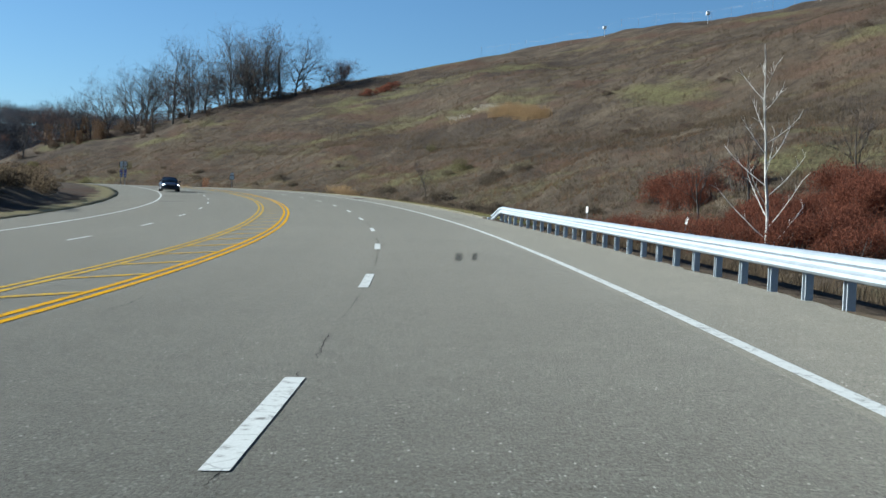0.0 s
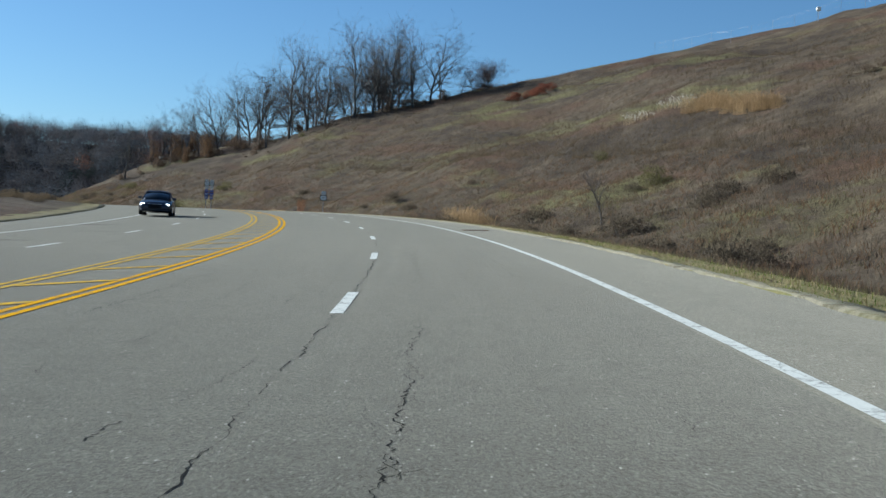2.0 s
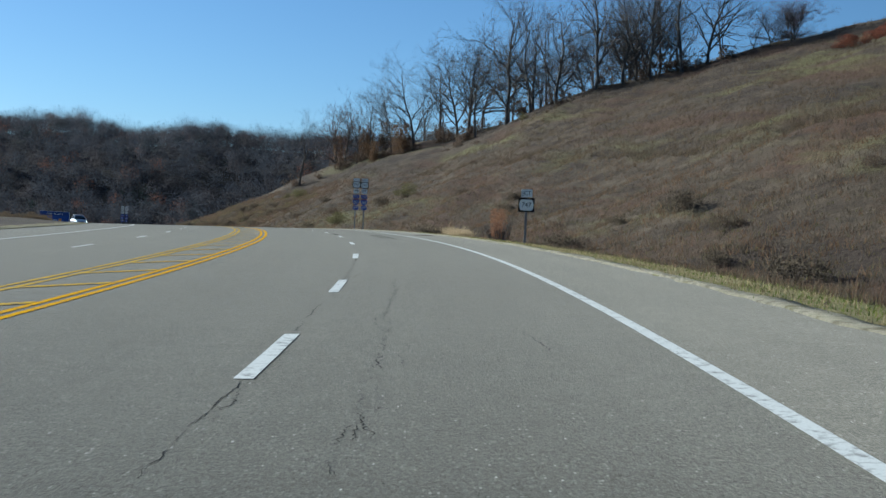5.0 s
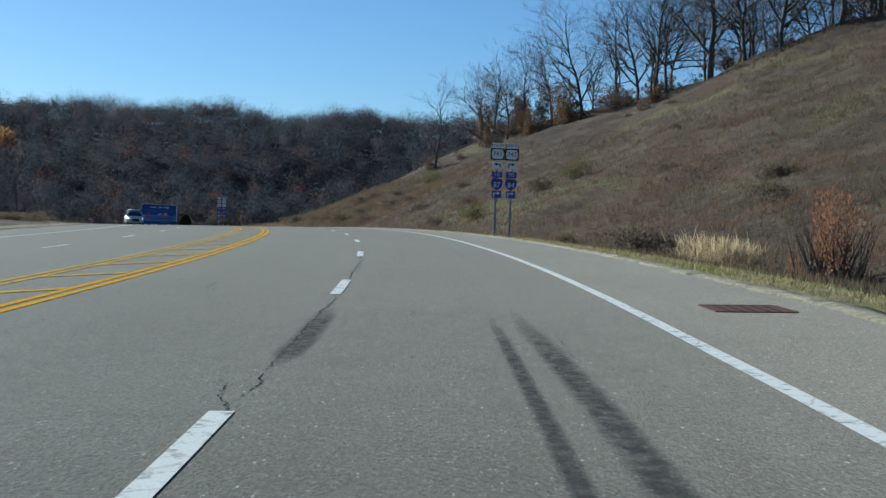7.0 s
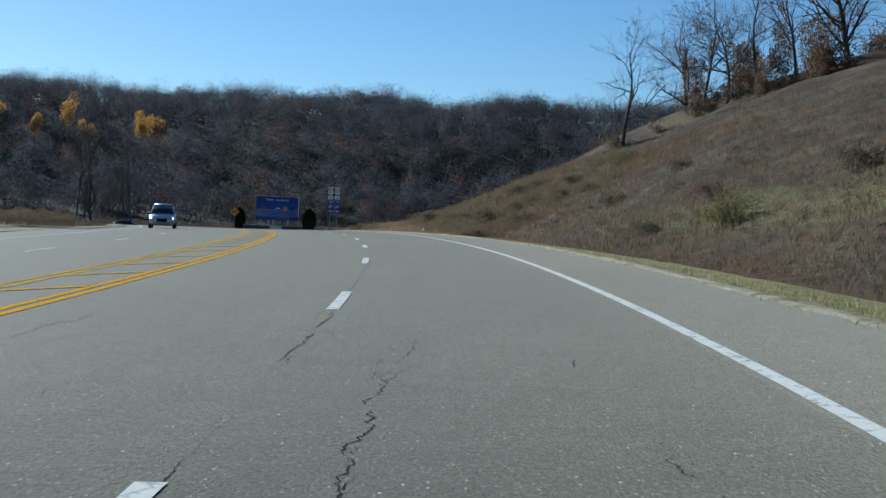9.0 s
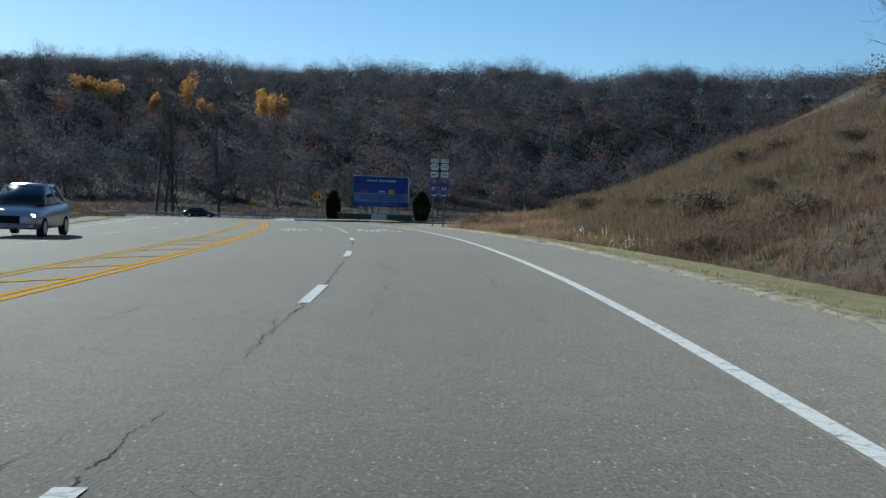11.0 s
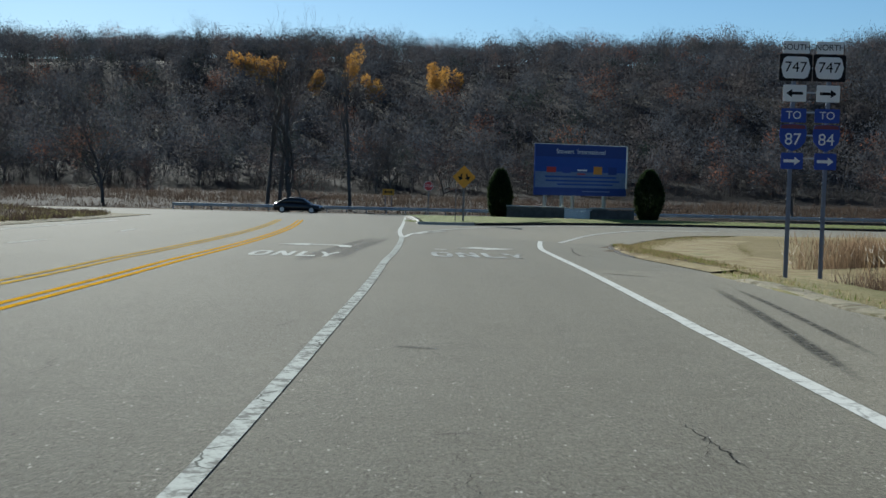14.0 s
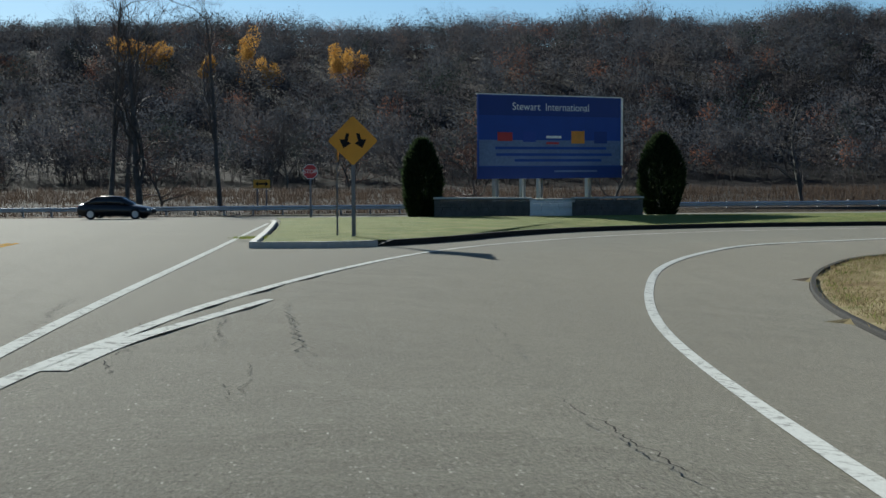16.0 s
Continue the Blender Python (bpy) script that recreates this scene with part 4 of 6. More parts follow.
for t in TREES:  # the models themselves stand deep in the grove
    p = at(rnd.uniform(300, 340), rnd.uniform(80, 95))
    t.matrix_basis = on_ground(p.x, p.y)

# pale young tree behind the guard rail
def young_tree(name, seed, h, limbs, label):
    """A straight pale stem with long side branches that curve upwards, and a few twigs."""
    r = random.Random(seed)
    ob = thing(name, label, "tree", Matrix())

    def run(p, d, length, r0, r1, lift, segs):
        tubes, places = [], [p]
        for k in range(segs):
            d = (d + Vector((r.uniform(-0.08, 0.08), r.uniform(-0.08, 0.08), lift))).normalized()
            q = p + d * (length / segs)
            a, b = r0 + (r1 - r0) * k / segs, r0 + (r1 - r0) * (k + 1) / segs
            tubes.append(tube(p, q + d * 0.01, a, b, 6))
            p = q
            places.append(p)
        return tubes, places, d

    stem, axis, _ = run(Vector((0, 0, -0.3)), Vector((0, 0, 1)), h + 0.3, 0.085, 0.014, 0.08, 12)
    part("trunk", join(*stem), M_BIRCH, ob)
    for k in range(limbs):
        t = 0.1 + 0.8 * k / limbs
        p = axis[int(t * 12)].lerp(axis[int(t * 12) + 1], t * 12 % 1)
        az = 2.4 * k + r.uniform(-0.4, 0.4)
        d = Vector((math.cos(az), math.sin(az), r.uniform(0.55, 0.9))).normalized()
        length = (0.34 - 0.27 * t) * h * r.uniform(0.75, 1.15)
        tubes, places, d = run(p, d, length, 0.032 * (1.1 - t), 0.009, 0.09, 5)
        for q in places[2:]:
            for _ in range(2):
                e = (d + Vector((r.uniform(-1, 1), r.uniform(-1, 1), r.uniform(0, 0.8)))).normalized()
                tubes.append(tube(q, q + e * r.uniform(0.2, 0.5), 0.008, 0.004, 4))
        part("branch", join(*tubes), M_BIRCH, ob)
    return ob


birch = young_tree("birch_tree", 31, 9.3, 17, "slender pale-barked young tree behind the guard rail")
birch.matrix_basis = on_ground(13.3, 50.5, 40)
sapling = make_tree("sapling", 33, 4.2, 0.5, M_BARK, M_TWIG, "small bare sapling on the grassy bank", limbs=8, depth=3, first=0.3, twig=0.4)
sapling.matrix_basis = on_ground(-3.3, 131.5, 0, 0.95)
for s, u, k in ((64, 19, 0.9), (62, 21, 1.0), (58, 25, 0.9)):
    p = at(s, u)
    copy_at(sapling, on_ground(p.x, p.y, 50 * k, k))


# ---- far woods on the ridge ----
def thin(nt, b, col, share=0.5):
    """Thin leaves and twigs: light passes through as well as bouncing off."""
    d, t, x = nt.nodes.new("ShaderNodeBsdfDiffuse"), nt.nodes.new("ShaderNodeBsdfTranslucent"), nt.nodes.new("ShaderNodeMixShader")
    x.inputs[0].default_value = share
    for n in (d, t):
        nt.links.new(col, n.inputs["Color"])
    nt.links.new(d.outputs[0], x.inputs[1])
    nt.links.new(t.outputs[0], x.inputs[2])
    nt.links.new(x.outputs[0], nt.nodes["Material Output"].inputs["Surface"])
    nt.nodes.remove(b)


def wood_material(name, col, vary=0.12):
    m, nt, b = mat(name, 0.95)
    info = nt.nodes.new("ShaderNodeNewGeometry").outputs["Random Per Island"]
    c = mix(nt, 1.0, col, ramp(nt, info, [(0.0, (1 - vary,) * 3), (1.0, (1 + vary,) * 3)]), "MULTIPLY")
    c = mix(nt, 0.5, c, ramp(nt, noise_tex(nt, coords(nt), 0.05, 4, 0.7), [(0.35, (0.72, 0.75, 0.82)), (0.65, (1.2, 1.15, 1.12))]), "MULTIPLY")
    thin(nt, b, c, 0.45)
    return m


WOODS = [wood_material("wood_grey", (0.07, 0.077, 0.09)), wood_material("wood_brown", (0.086, 0.08, 0.083)), wood_material("wood_rust", (0.17, 0.085, 0.06)),
         wood_material("wood_dark", (0.028, 0.04, 0.036)), wood_material("wood_tan", (0.1, 0.092, 0.092)), wood_material("wood_trunk", (0.055, 0.051, 0.052), 0.25)]


def woods(name, count, r0, r1, a0, a1, per, seed, label, size=1.0, only=None):
    """Many leafless crowns joined into one mesh; they follow the ridge."""
    r = np.random.RandomState(seed)
    ang = np.radians(r.uniform(a0, a1, count))
    rad = np.sqrt(r.uniform(r0**2, r1**2, count))
    x, y = RIDGE_C[0] - rad * np.sin(ang), RIDGE_C[1] + rad * np.cos(ang)
    z = ground_z(x, y)
    h = np.where(r.uniform(size=count) < 0.12, r.uniform(18, 23, count), r.uniform(9.5, 17.5, count)) * size
    wide = h * r.uniform(0.3, 0.48, count)
    kind = r.choice(5, count, p=(0.56, 0.28, 0.04, 0.06, 0.06)) if only is None else np.full(count, only)
    V, F, I, N, o = [], [], [], [], 0
    for i in range(count):
        squash = np.array([wide[i], wide[i], h[i] * 0.4])
        middle = np.array([x[i], y[i], z[i] + h[i] * 0.58])
        # fuzz of outer twigs
        d = r.normal(size=(per, 3))
        d /= np.linalg.norm(d, axis=1)[:, None]
        d[:, 2] = np.abs(d[:, 2]) * np.where(r.uniform(size=per) < 0.4, -0.9, 1)
        deep = r.uniform(0.05, 1.0, per) ** 0.5
        base = d * (deep * (1 + 0.16 * np.sin(3 * np.arctan2(d[:, 1], d[:, 0]) + i) * np.cos(4 * d[:, 2] + i)))[:, None] * squash + middle
        way = d * 0.9 + np.array([0, 0, 0.3]) + r.normal(size=(per, 3)) * 0.4
        way /= np.linalg.norm(way, axis=1)[:, None]
        v, f = slivers(r, base, way, r.uniform(0.45, 1.0, per) * size, r.uniform(0.8, 1.2, per) * (0.6 - 0.3 * deep) * size)
        # every spray of twigs faces out of its crown and is shaded with it
        out = d + np.array([0, 0, 0.6]) + r.normal(size=(per, 3)) * 0.25
        out /= np.linalg.norm(out, axis=1)[:, None]
        turned = np.einsum("ij,ij->i", np.cross(v[1::3] - v[::3], v[2::3] - v[::3]), out) < 0
        f[turned] = f[turned][:, [0, 2, 1]]
        N.append(np.repeat(out, 3, 0))
        V.append(v)
        F.append(f + o)
        I.append(np.full(len(f), kind[i]))
        o += len(v)
        # trunk and a few forks
        tb = np.array([[x[i], y[i], z[i] - 0.5]] * 3) + r.normal(size=(3, 3)) * np.array([0.3, 0.3, 0])
        tw = np.array([0, 0, 1.0]) + r.normal(size=(3, 3)) * np.array([0.22, 0.22, 0])
        v, f = slivers(r, tb, tw, np.full(3, h[i] * 0.9), np.full(3, 0.26 * size))
        V.append(v)
        F.append(f + o)
        I.append(np.full(len(f), 5))
        N.append(np.repeat(r.normal(size=(3, 3)) * np.array([1, 1, 0.3]), 3, 0))
        o += len(v)
    me = mesh_np(name, np.concatenate(V), np.concatenate(F), WOODS, np.concatenate(I))
    me.polygons.foreach_set("use_smooth", [True] * len(me.polygons))
    n = np.concatenate(N)
    shade = me.attributes.new("custom_normal", "FLOAT_VECTOR", "POINT")
    shade.data.foreach_set("vector", (n / np.linalg.norm(n, axis=1)[:, None]).astype(np.float32).ravel())
    return tagged(new(name, me), label, "woods", kind="stuff")


woods("ridge_woods", 4100, 345, 735, -8, 100, 270, 5, "leafless grey-brown woods covering the far ridge")
woods("crest_woods", 1000, 590, 720, -8, 100, 320, 19, "bare trees along the ridge line against the sky")
woods("ridge_brush", 2200, 610, 760, -8, 100, 90, 9, "low brush between the trees along the ridge", 0.7)
woods("ridge_brush", 900, 690, 770, -8, 100, 60, 10, "low brush between the trees along the ridge", 0.42)
woods("crest_pines", 46, 640, 700, 61.5, 70, 420, 31, "dark evergreen pines on the ridge line", 0.95, 3)
woods("crest_pines", 14, 640, 700, 56, 60, 420, 32, "dark evergreen pines on the ridge line", 0.95, 3)
woods("edge_woods", 620, 318, 362, -8, 100, 240, 6, "bare trees and brush along the foot of the ridge", 0.8)
woods("undergrowth", 500, 306, 340, -8, 100, 90, 8, "low tangled brush at the edge of the woods", 0.35)

# trees that still carry leaves
def leaf_material(name, lo, hi):
    m, nt, b = mat(name, 0.8)
    info = nt.nodes.new("ShaderNodeNewGeometry").outputs["Random Per Island"]
    thin(nt, b, ramp(nt, info, [(0.0, lo), (1.0, hi)]))
    return m


M_YELLOW_LEAF = leaf_material("yellow_leaves", (0.3, 0.16, 0.04), (0.52, 0.3, 0.08))
M_CEDAR = leaf_material("cedar_needles", (0.012, 0.02, 0.01), (0.035, 0.05, 0.022))
M_RED_BRUSH = leaf_material("red_brush", (0.075, 0.036, 0.027), (0.24, 0.092, 0.056))
M_ORANGE_BRUSH = leaf_material("orange_brush", (0.15, 0.075, 0.045), (0.3, 0.16, 0.09))
M_STRAW = leaf_material("straw", (0.26, 0.195, 0.11), (0.5, 0.4, 0.25))
M_RUST_REED = leaf_material("rust_reeds", (0.09, 0.057, 0.036), (0.2, 0.13, 0.078))
M_BROWN_BRUSH = leaf_material("brown_brush", (0.062, 0.047, 0.032), (0.17, 0.13, 0.085))
M_DULL_BRUSH = leaf_material("dull_brush", (0.07, 0.05, 0.038), (0.15, 0.11, 0.08))
M_OLIVE_BRUSH = leaf_material("olive_brush", (0.075, 0.07, 0.03), (0.17, 0.155, 0.075))
M_FIELD_WEED = leaf_material("field_weeds", (0.03, 0.023, 0.02), (0.075, 0.056, 0.043))
M_GREY_BRUSH = leaf_material("grey_brush", (0.062, 0.05, 0.037), (0.145, 0.118, 0.083))


def leaf_crown(seed, n, size, lobes, leaf, up=0.3):
    """Leaves or twigs in several uneven lobes; size: half-widths."""
    r = np.random.RandomState(seed)
    c = r.normal(size=(lobes, 3)) * 0.45
    which = r.randint(lobes, size=n)
    d = r.normal(size=(n, 3))
    d /= np.linalg.norm(d, axis=1)[:, None]
    p = (c[which] + d * (r.uniform(0.1, 1.0, n) ** 0.4)[:, None] * r.uniform(0.35, 0.62, lobes)[which][:, None]) * np.array(size)
    way = d + np.array([0, 0, up]) + r.normal(size=(n, 3)) * 0.5
    way /= np.linalg.norm(way, axis=1)[:, None]
    return slivers(r, p, way, r.uniform(0.6, 1.3, n) * leaf, r.uniform(0.5, 1.0, n) * leaf * 0.6)


def leafy_tree(name, x, y, h, wide, material, label, seed):
    ob = thing(name, label, "tree", Matrix.Translation((x, y, ground_at(x, y) if -300 < x < 110 else float(ground_z([x], [y])[0]))))
    part("trunk", tube((0, 0, -0.5), (0, 0, h * 0.75), 0.3, 0.08, 6), M_BARK, ob)
    v, f = leaf_crown(seed, 2200, (wide * 0.75, wide * 0.75, h * 0.34), 10, 0.75)
    part("crown", mesh_np("crown", v + np.array([0, 0, h * 0.6]), f, [material]), material, ob)
    return ob


for k, (x, y, h, w) in enumerate(((-591.7, 554.5, 17, 6), (-585.0, 559.2, 16, 6.5), (-578.3, 563.9, 17, 6), (-555.6, 568.5, 15, 4.5), (-548.5, 583.0, 22, 6.5), (-520.1, 573.1, 16, 5), (-511.0, 596.1, 20, 5), (-517.6, 610.8, 17, 5.5))):
    leafy_tree("yellow_tree", x, y, h, w, M_YELLOW_LEAF, "golden-yellow leaved tree among bare woods", 60 + k)


# shrubs, reeds and rough grass
def shrub(name, seed, size, n, leaf, material, label, category="shrub", lobes=7, up=0.6, stems=14):
    r = np.random.RandomState(seed)
    v, f = leaf_crown(seed, n, size, lobes, leaf, up)
    v = v + np.array([0, 0, size[2] * 0.75])
    v[:, 2] = np.maximum(v[:, 2], -0.05)
    a = r.uniform(0, 6.28, stems)
    way = np.stack([np.cos(a) * 0.45, np.sin(a) * 0.45, np.ones(stems)], 1)
    way /= np.linalg.norm(way, axis=1)[:, None]
    sv, sf = slivers(r, r.normal(size=(stems, 3)) * np.array([size[0] * 0.3, size[1] * 0.3, 0]), way, np.full(stems, size[2] * 1.5), np.full(stems, 0.06))
    me = mesh_np(name, np.concatenate([v, sv]), np.concatenate([f, sf + len(v)]), [material, M_BARK], [0] * len(f) + [1] * len(sf))
    return tagged(new(name, me), label, category)


def scatter(ob, spots, lo=0.8, hi=1.25):
    """The first spot takes the thing itself, the others copies of it."""
    for k, (x, y) in enumerate(spots):
        m = on_ground(x, y, rnd.uniform(0, 360), rnd.uniform(lo, hi))
        if k == 0:
            ob.matrix_basis = m
        else:
            copy_at(ob, m)


def spots(n, s0, s1, u0, u1):
    out = []
    for _ in range(n):
        p = at(rnd.uniform(s0, s1), rnd.uniform(u0, u1))
        out.append((p.x, p.y))
    return out


def near(places, n, spread):
    return [(x + rnd.gauss(0, spread), y + rnd.gauss(0, spread)) for x, y in places for _ in range(n)]


SUMAC = ((12.5, 76.8), (13.7, 73.6), (14.9, 70.3), (9.0, 63.4), (10.4, 60.4), (12.0, 57.0), (14.2, 54.5), (16.0, 50.5), (17.2, 48.0), (17.8, 45.5), (17.6, 56.4), (18.4, 54.1), (19.4, 51.0), (20.5, 58.0), (20.5, 47.0))
sumac = shrub("sumac_shrub", 71, (1.7, 1.7, 1.25), 5200, 0.11, M_RED_BRUSH, "dense dark-red leafless sumac shrub on the bank", lobes=14, up=1.5, stems=40)
scatter(sumac, near(SUMAC[:3], 3, 0.9) + near(SUMAC[3:], 4, 1.3), 0.55, 0.9)
orange = shrub("orange_shrub", 72, (0.8, 0.8, 1.5), 1300, 0.1, M_ORANGE_BRUSH, "upright orange-twigged shrub on the verge", lobes=9, up=2.2, stems=40)
scatter(orange, [(-44.6, 210.0), (-45.2, 211.0), (-44.0, 209.2)], 0.8, 1.0)
brown = shrub("brown_shrub", 73, (1.6, 1.6, 0.8), 2600, 0.1, M_DULL_BRUSH, "low dark-brown leafless shrub in dry grass")
scatter(brown, [(-112.4, 289.6), (-111.3, 288.8), (-9.5, 130.5), (-8.2, 129.2)] + spots(16, 70, 330, 13, 60) + spots(8, 40, 260, 45, 95), 0.45, 0.9)
olive = shrub("olive_shrub", 74, (2.2, 2.2, 1.1), 2600, 0.15, M_OLIVE_BRUSH, "rounded olive-green shrub on the slope")
scatter(olive, [(-111.8, 312.7), (-114, 315), (-117, 318)] + spots(5, 80, 310, 16, 60), 0.5, 0.9)
grey = shrub("grey_shrub", 75, (1.9, 1.9, 0.9), 1400, 0.19, M_GREY_BRUSH, "mound of grey-brown dead weeds")
scatter(grey, spots(40, 62, 335, 11, 26) + spots(16, 325, 366, 11.5, 26) + spots(12, 20, 60, 30, 60), 0.4, 0.85)
thicket = shrub("thicket_shrub", 77, (1.8, 1.8, 1.6), 900, 0.28, M_DULL_BRUSH, "tall brown thicket under the bare trees", lobes=9, up=1.2)
scatter(thicket, near([p[:2] for p in STAND], 1, 3.0) + near([p[:2] for p in STAND[8:18]], 1, 2.5) + spots(18, 284, 350, 64, 90), 0.5, 1.1)
rust_patch = shrub("rust_shrub", 79, (1.8, 1.8, 1.0), 2600, 0.14, M_RED_BRUSH, "low rust-red shrub on the hill's crest", lobes=9, up=1.0)
scatter(rust_patch, near([(-19.3, 285.5), (-22.5, 287.5), (-16.5, 283.0)], 4, 1.8), 0.6, 1.0)
leafy = shrub("rusty_oak_shrub", 78, (1.6, 1.6, 2.4), 2600, 0.22, M_RUST_REED, "young tree still holding rust-brown leaves", "tree", lobes=9, up=0.8)
scatter(leafy, near([(-104, 334), (-97, 327), (-112, 336), (-120, 344)], 2, 2.5), 0.8, 1.3)
bank_bush = shrub("bank_shrub", 76, (2.6, 2.6, 1.1), 1300, 0.24, M_BROWN_BRUSH, "dark tangled brush on the far bank")
scatter(bank_bush, spots(70, 50, 98, -30, -19.5), 0.5, 0.8)
scatter(copy_at(bank_bush, Matrix()), spots(30, 100, 255, -27, -20) + spots(80, 262, 392, -25, -19), 0.22, 0.42)
scatter(copy_at(bank_bush, Matrix()), spots(26, 345, 402, -29, -20.5), 0.3, 0.55)


def reeds(name, seed, n, rad, h, material, label, plume=None, tuft=0.045):
    r = np.random.RandomState(seed)
    a, d = r.uniform(0, 6.28, n), rad * np.sqrt(r.uniform(0, 1, n))
    base = np.stack([np.cos(a) * d, np.sin(a) * d, np.full(n, -0.1)], 1)
    way = np.array([0, 0, 1.0]) + r.normal(size=(n, 3)) * np.array([0.16, 0.16, 0.02])
    way /= np.linalg.norm(way, axis=1)[:, None]
    hh = r.uniform(0.55, 1.05, n) * h
    v, f = slivers(r, base, way, hh, np.full(n, 0.018))
    tips = base + way * hh[:, None]
    pv, pf = slivers(r, tips - way * 0.25, way + r.normal(size=(n, 3)) * 0.3, r.uniform(0.25, 0.45, n), np.full(n, tuft))
    me = mesh_np(name, np.concatenate([v, pv]), np.concatenate([f, pf + len(v)]), [material, plume or M_STRAW], [0] * len(f) + [1] * len(pf))
    return tagged(new(name, me), label, "reeds")


straw = reeds("reed_clump", 81, 300, 1.0, 1.4, M_STRAW, "clump of pale straw-coloured reeds")
scatter(straw, [(-48.3, 212.7), (-47.7, 211.9), (-48.8, 213.6), (-49.6, 214.6)], 0.75, 1.1)
M_TAN_REED = leaf_material("tan_reeds", (0.2, 0.135, 0.07), (0.4, 0.28, 0.155))
tall_straw = reeds("reed_clump", 83, 260, 1.5, 2.1, M_TAN_REED, "tall golden-tan reeds in a strip along the hillside", M_TAN_REED)
scatter(tall_straw, [(6.4 + 6.0 * k / 27 + rnd.gauss(0, 0.6), 189 - 19 * k / 27 + rnd.gauss(0, 1.0)) for k in range(28)] + spots(14, 143, 152, 11.6, 14.8), 0.4, 1.0)
M_PLUME = leaf_material("plume_white", (0.34, 0.3, 0.24), (0.58, 0.54, 0.46))
plume = reeds("reed_clump", 84, 70, 1.6, 1.7, M_STRAW, "reeds with whitish feathery plumes on the hillside", M_PLUME, 0.07)
scatter(plume, [(-1.0 + 1.3 * k + rnd.gauss(0, 0.5), 197.0 - 1.0 * k + rnd.gauss(0, 0.6)) for k in range(6)], 0.6, 1.0)
wisp = reeds("reed_clump", 85, 26, 1.4, 1.2, M_TAN_REED, "thin weeds with small white seed heads", M_PLUME, 0.035)
scatter(wisp, spots(4, 316, 330, 9.6, 11.5) + spots(4, 340, 356, 10.4, 13) + spots(7, 356, 376, 12.4, 15.5), 0.6, 1.0)
M_DEAD_REED = leaf_material("dead_reeds", (0.115, 0.078, 0.05), (0.29, 0.205, 0.13))
rusty = reeds("reed_clump", 82, 620, 1.5, 1.25, M_DEAD_REED, "thick clump of rust-brown dead reeds", M_DEAD_REED, 0.022)
scatter(rusty, spots(18, 340, 356, 10.2, 13.0) + spots(24, 355, 368, 11.2, 15.0) + spots(14, 366, 377, 13.2, 16.5) + spots(5, 322, 335, 9.8, 11.5), 0.5, 1.0)


def rough_grass(name, n, s0, s1, u0, u1, h, seed, material, label, wide=0.035):
    """Tufts of dead grass, several blades each, joined into one mesh."""
    r = np.random.RandomState(seed)
    s, u = r.uniform(s0, s1, n), u0 + (u1 - u0) * r.uniform(0, 1, n) ** 1.6
    hd = np.interp(s, S_AX, HD)
    x, y = np.interp(s, S_AX, X_AX) + u * np.cos(hd), np.interp(s, S_AX, Y_AX) + u * np.sin(hd)
    z = ground_z(x, y)
    patch = 0.5 + 0.5 * wobble(x, y, 14, seed)
    keep = r.uniform(0, 1, n) < 0.35 + 0.65 * patch
    x, y, z = x[keep], y[keep], z[keep]
    b = 7
    base = np.repeat(np.stack([x, y, z - 0.05], 1), b, 0)
    base[:, :2] += r.normal(size=(len(base), 2)) * 0.16
    way = np.array([0, 0, 1.0]) + r.normal(size=(len(base), 3)) * np.array([0.45, 0.45, 0.05])
    way /= np.linalg.norm(way, axis=1)[:, None]
    v, f = slivers(r, base, way, r.uniform(0.4, 1.0, len(base)) * h, np.full(len(base), wide))
    return tagged(new(name, mesh_np(name, v, f, [material])), label, "grass", kind="stuff")


rough_grass("rough_grass", 36000, 55, 360, 9.8, 40, 0.5, 91, M_GREY_BRUSH, "tufts of grey-brown dead grass on the bank")
rough_grass("rough_grass", 18000, 60, 355, 10.2, 36, 0.55, 92, M_RUST_REED, "tufts of rust-coloured dead grass")
rough_grass("rough_grass", 9000, 60, 355, 8.6, 24, 0.3, 93, M_OLIVE_BRUSH, "tufts of olive-green grass at the slope's foot")
rough_grass("rough_grass", 24000, 60, 300, 36, 100, 0.8, 94, M_BROWN_BRUSH, "tufts of dark dead weeds high on the hillside")
rough_grass("tall_weeds", 3000, 312, 366, 10.2, 34, 0.9, 106, M_RUST_REED, "tall rust-brown dead weeds on the end of the hillside", 0.02)
rough_grass("tall_weeds", 9000, 312, 366, 10.2, 34, 0.95, 107, M_DULL_BRUSH, "tall dull-brown dead weeds on the end of the hillside", 0.02)
rough_grass("tall_weeds", 3500, 318, 362, 11, 30, 0.8, 108, M_OLIVE_BRUSH, "olive-green weeds among the brown ones", 0.025)
rough_grass("bank_grass", 9000, 300, 422, -15.0, -34, 0.4, 109, M_FIELD_WEED, "dark dead grass on the bank at the junction", 0.05)
rough_grass("bank_grass", 6000, 300, 424, -14.6, -28, 0.28, 110, M_OLIVE_BRUSH, "olive-green grass on the bank at the junction", 0.05)
rough_grass("rough_grass", 9000, 0, 66, 9, 34, 0.7, 95, M_BROWN_BRUSH, "dark weeds in the gully behind the rail")


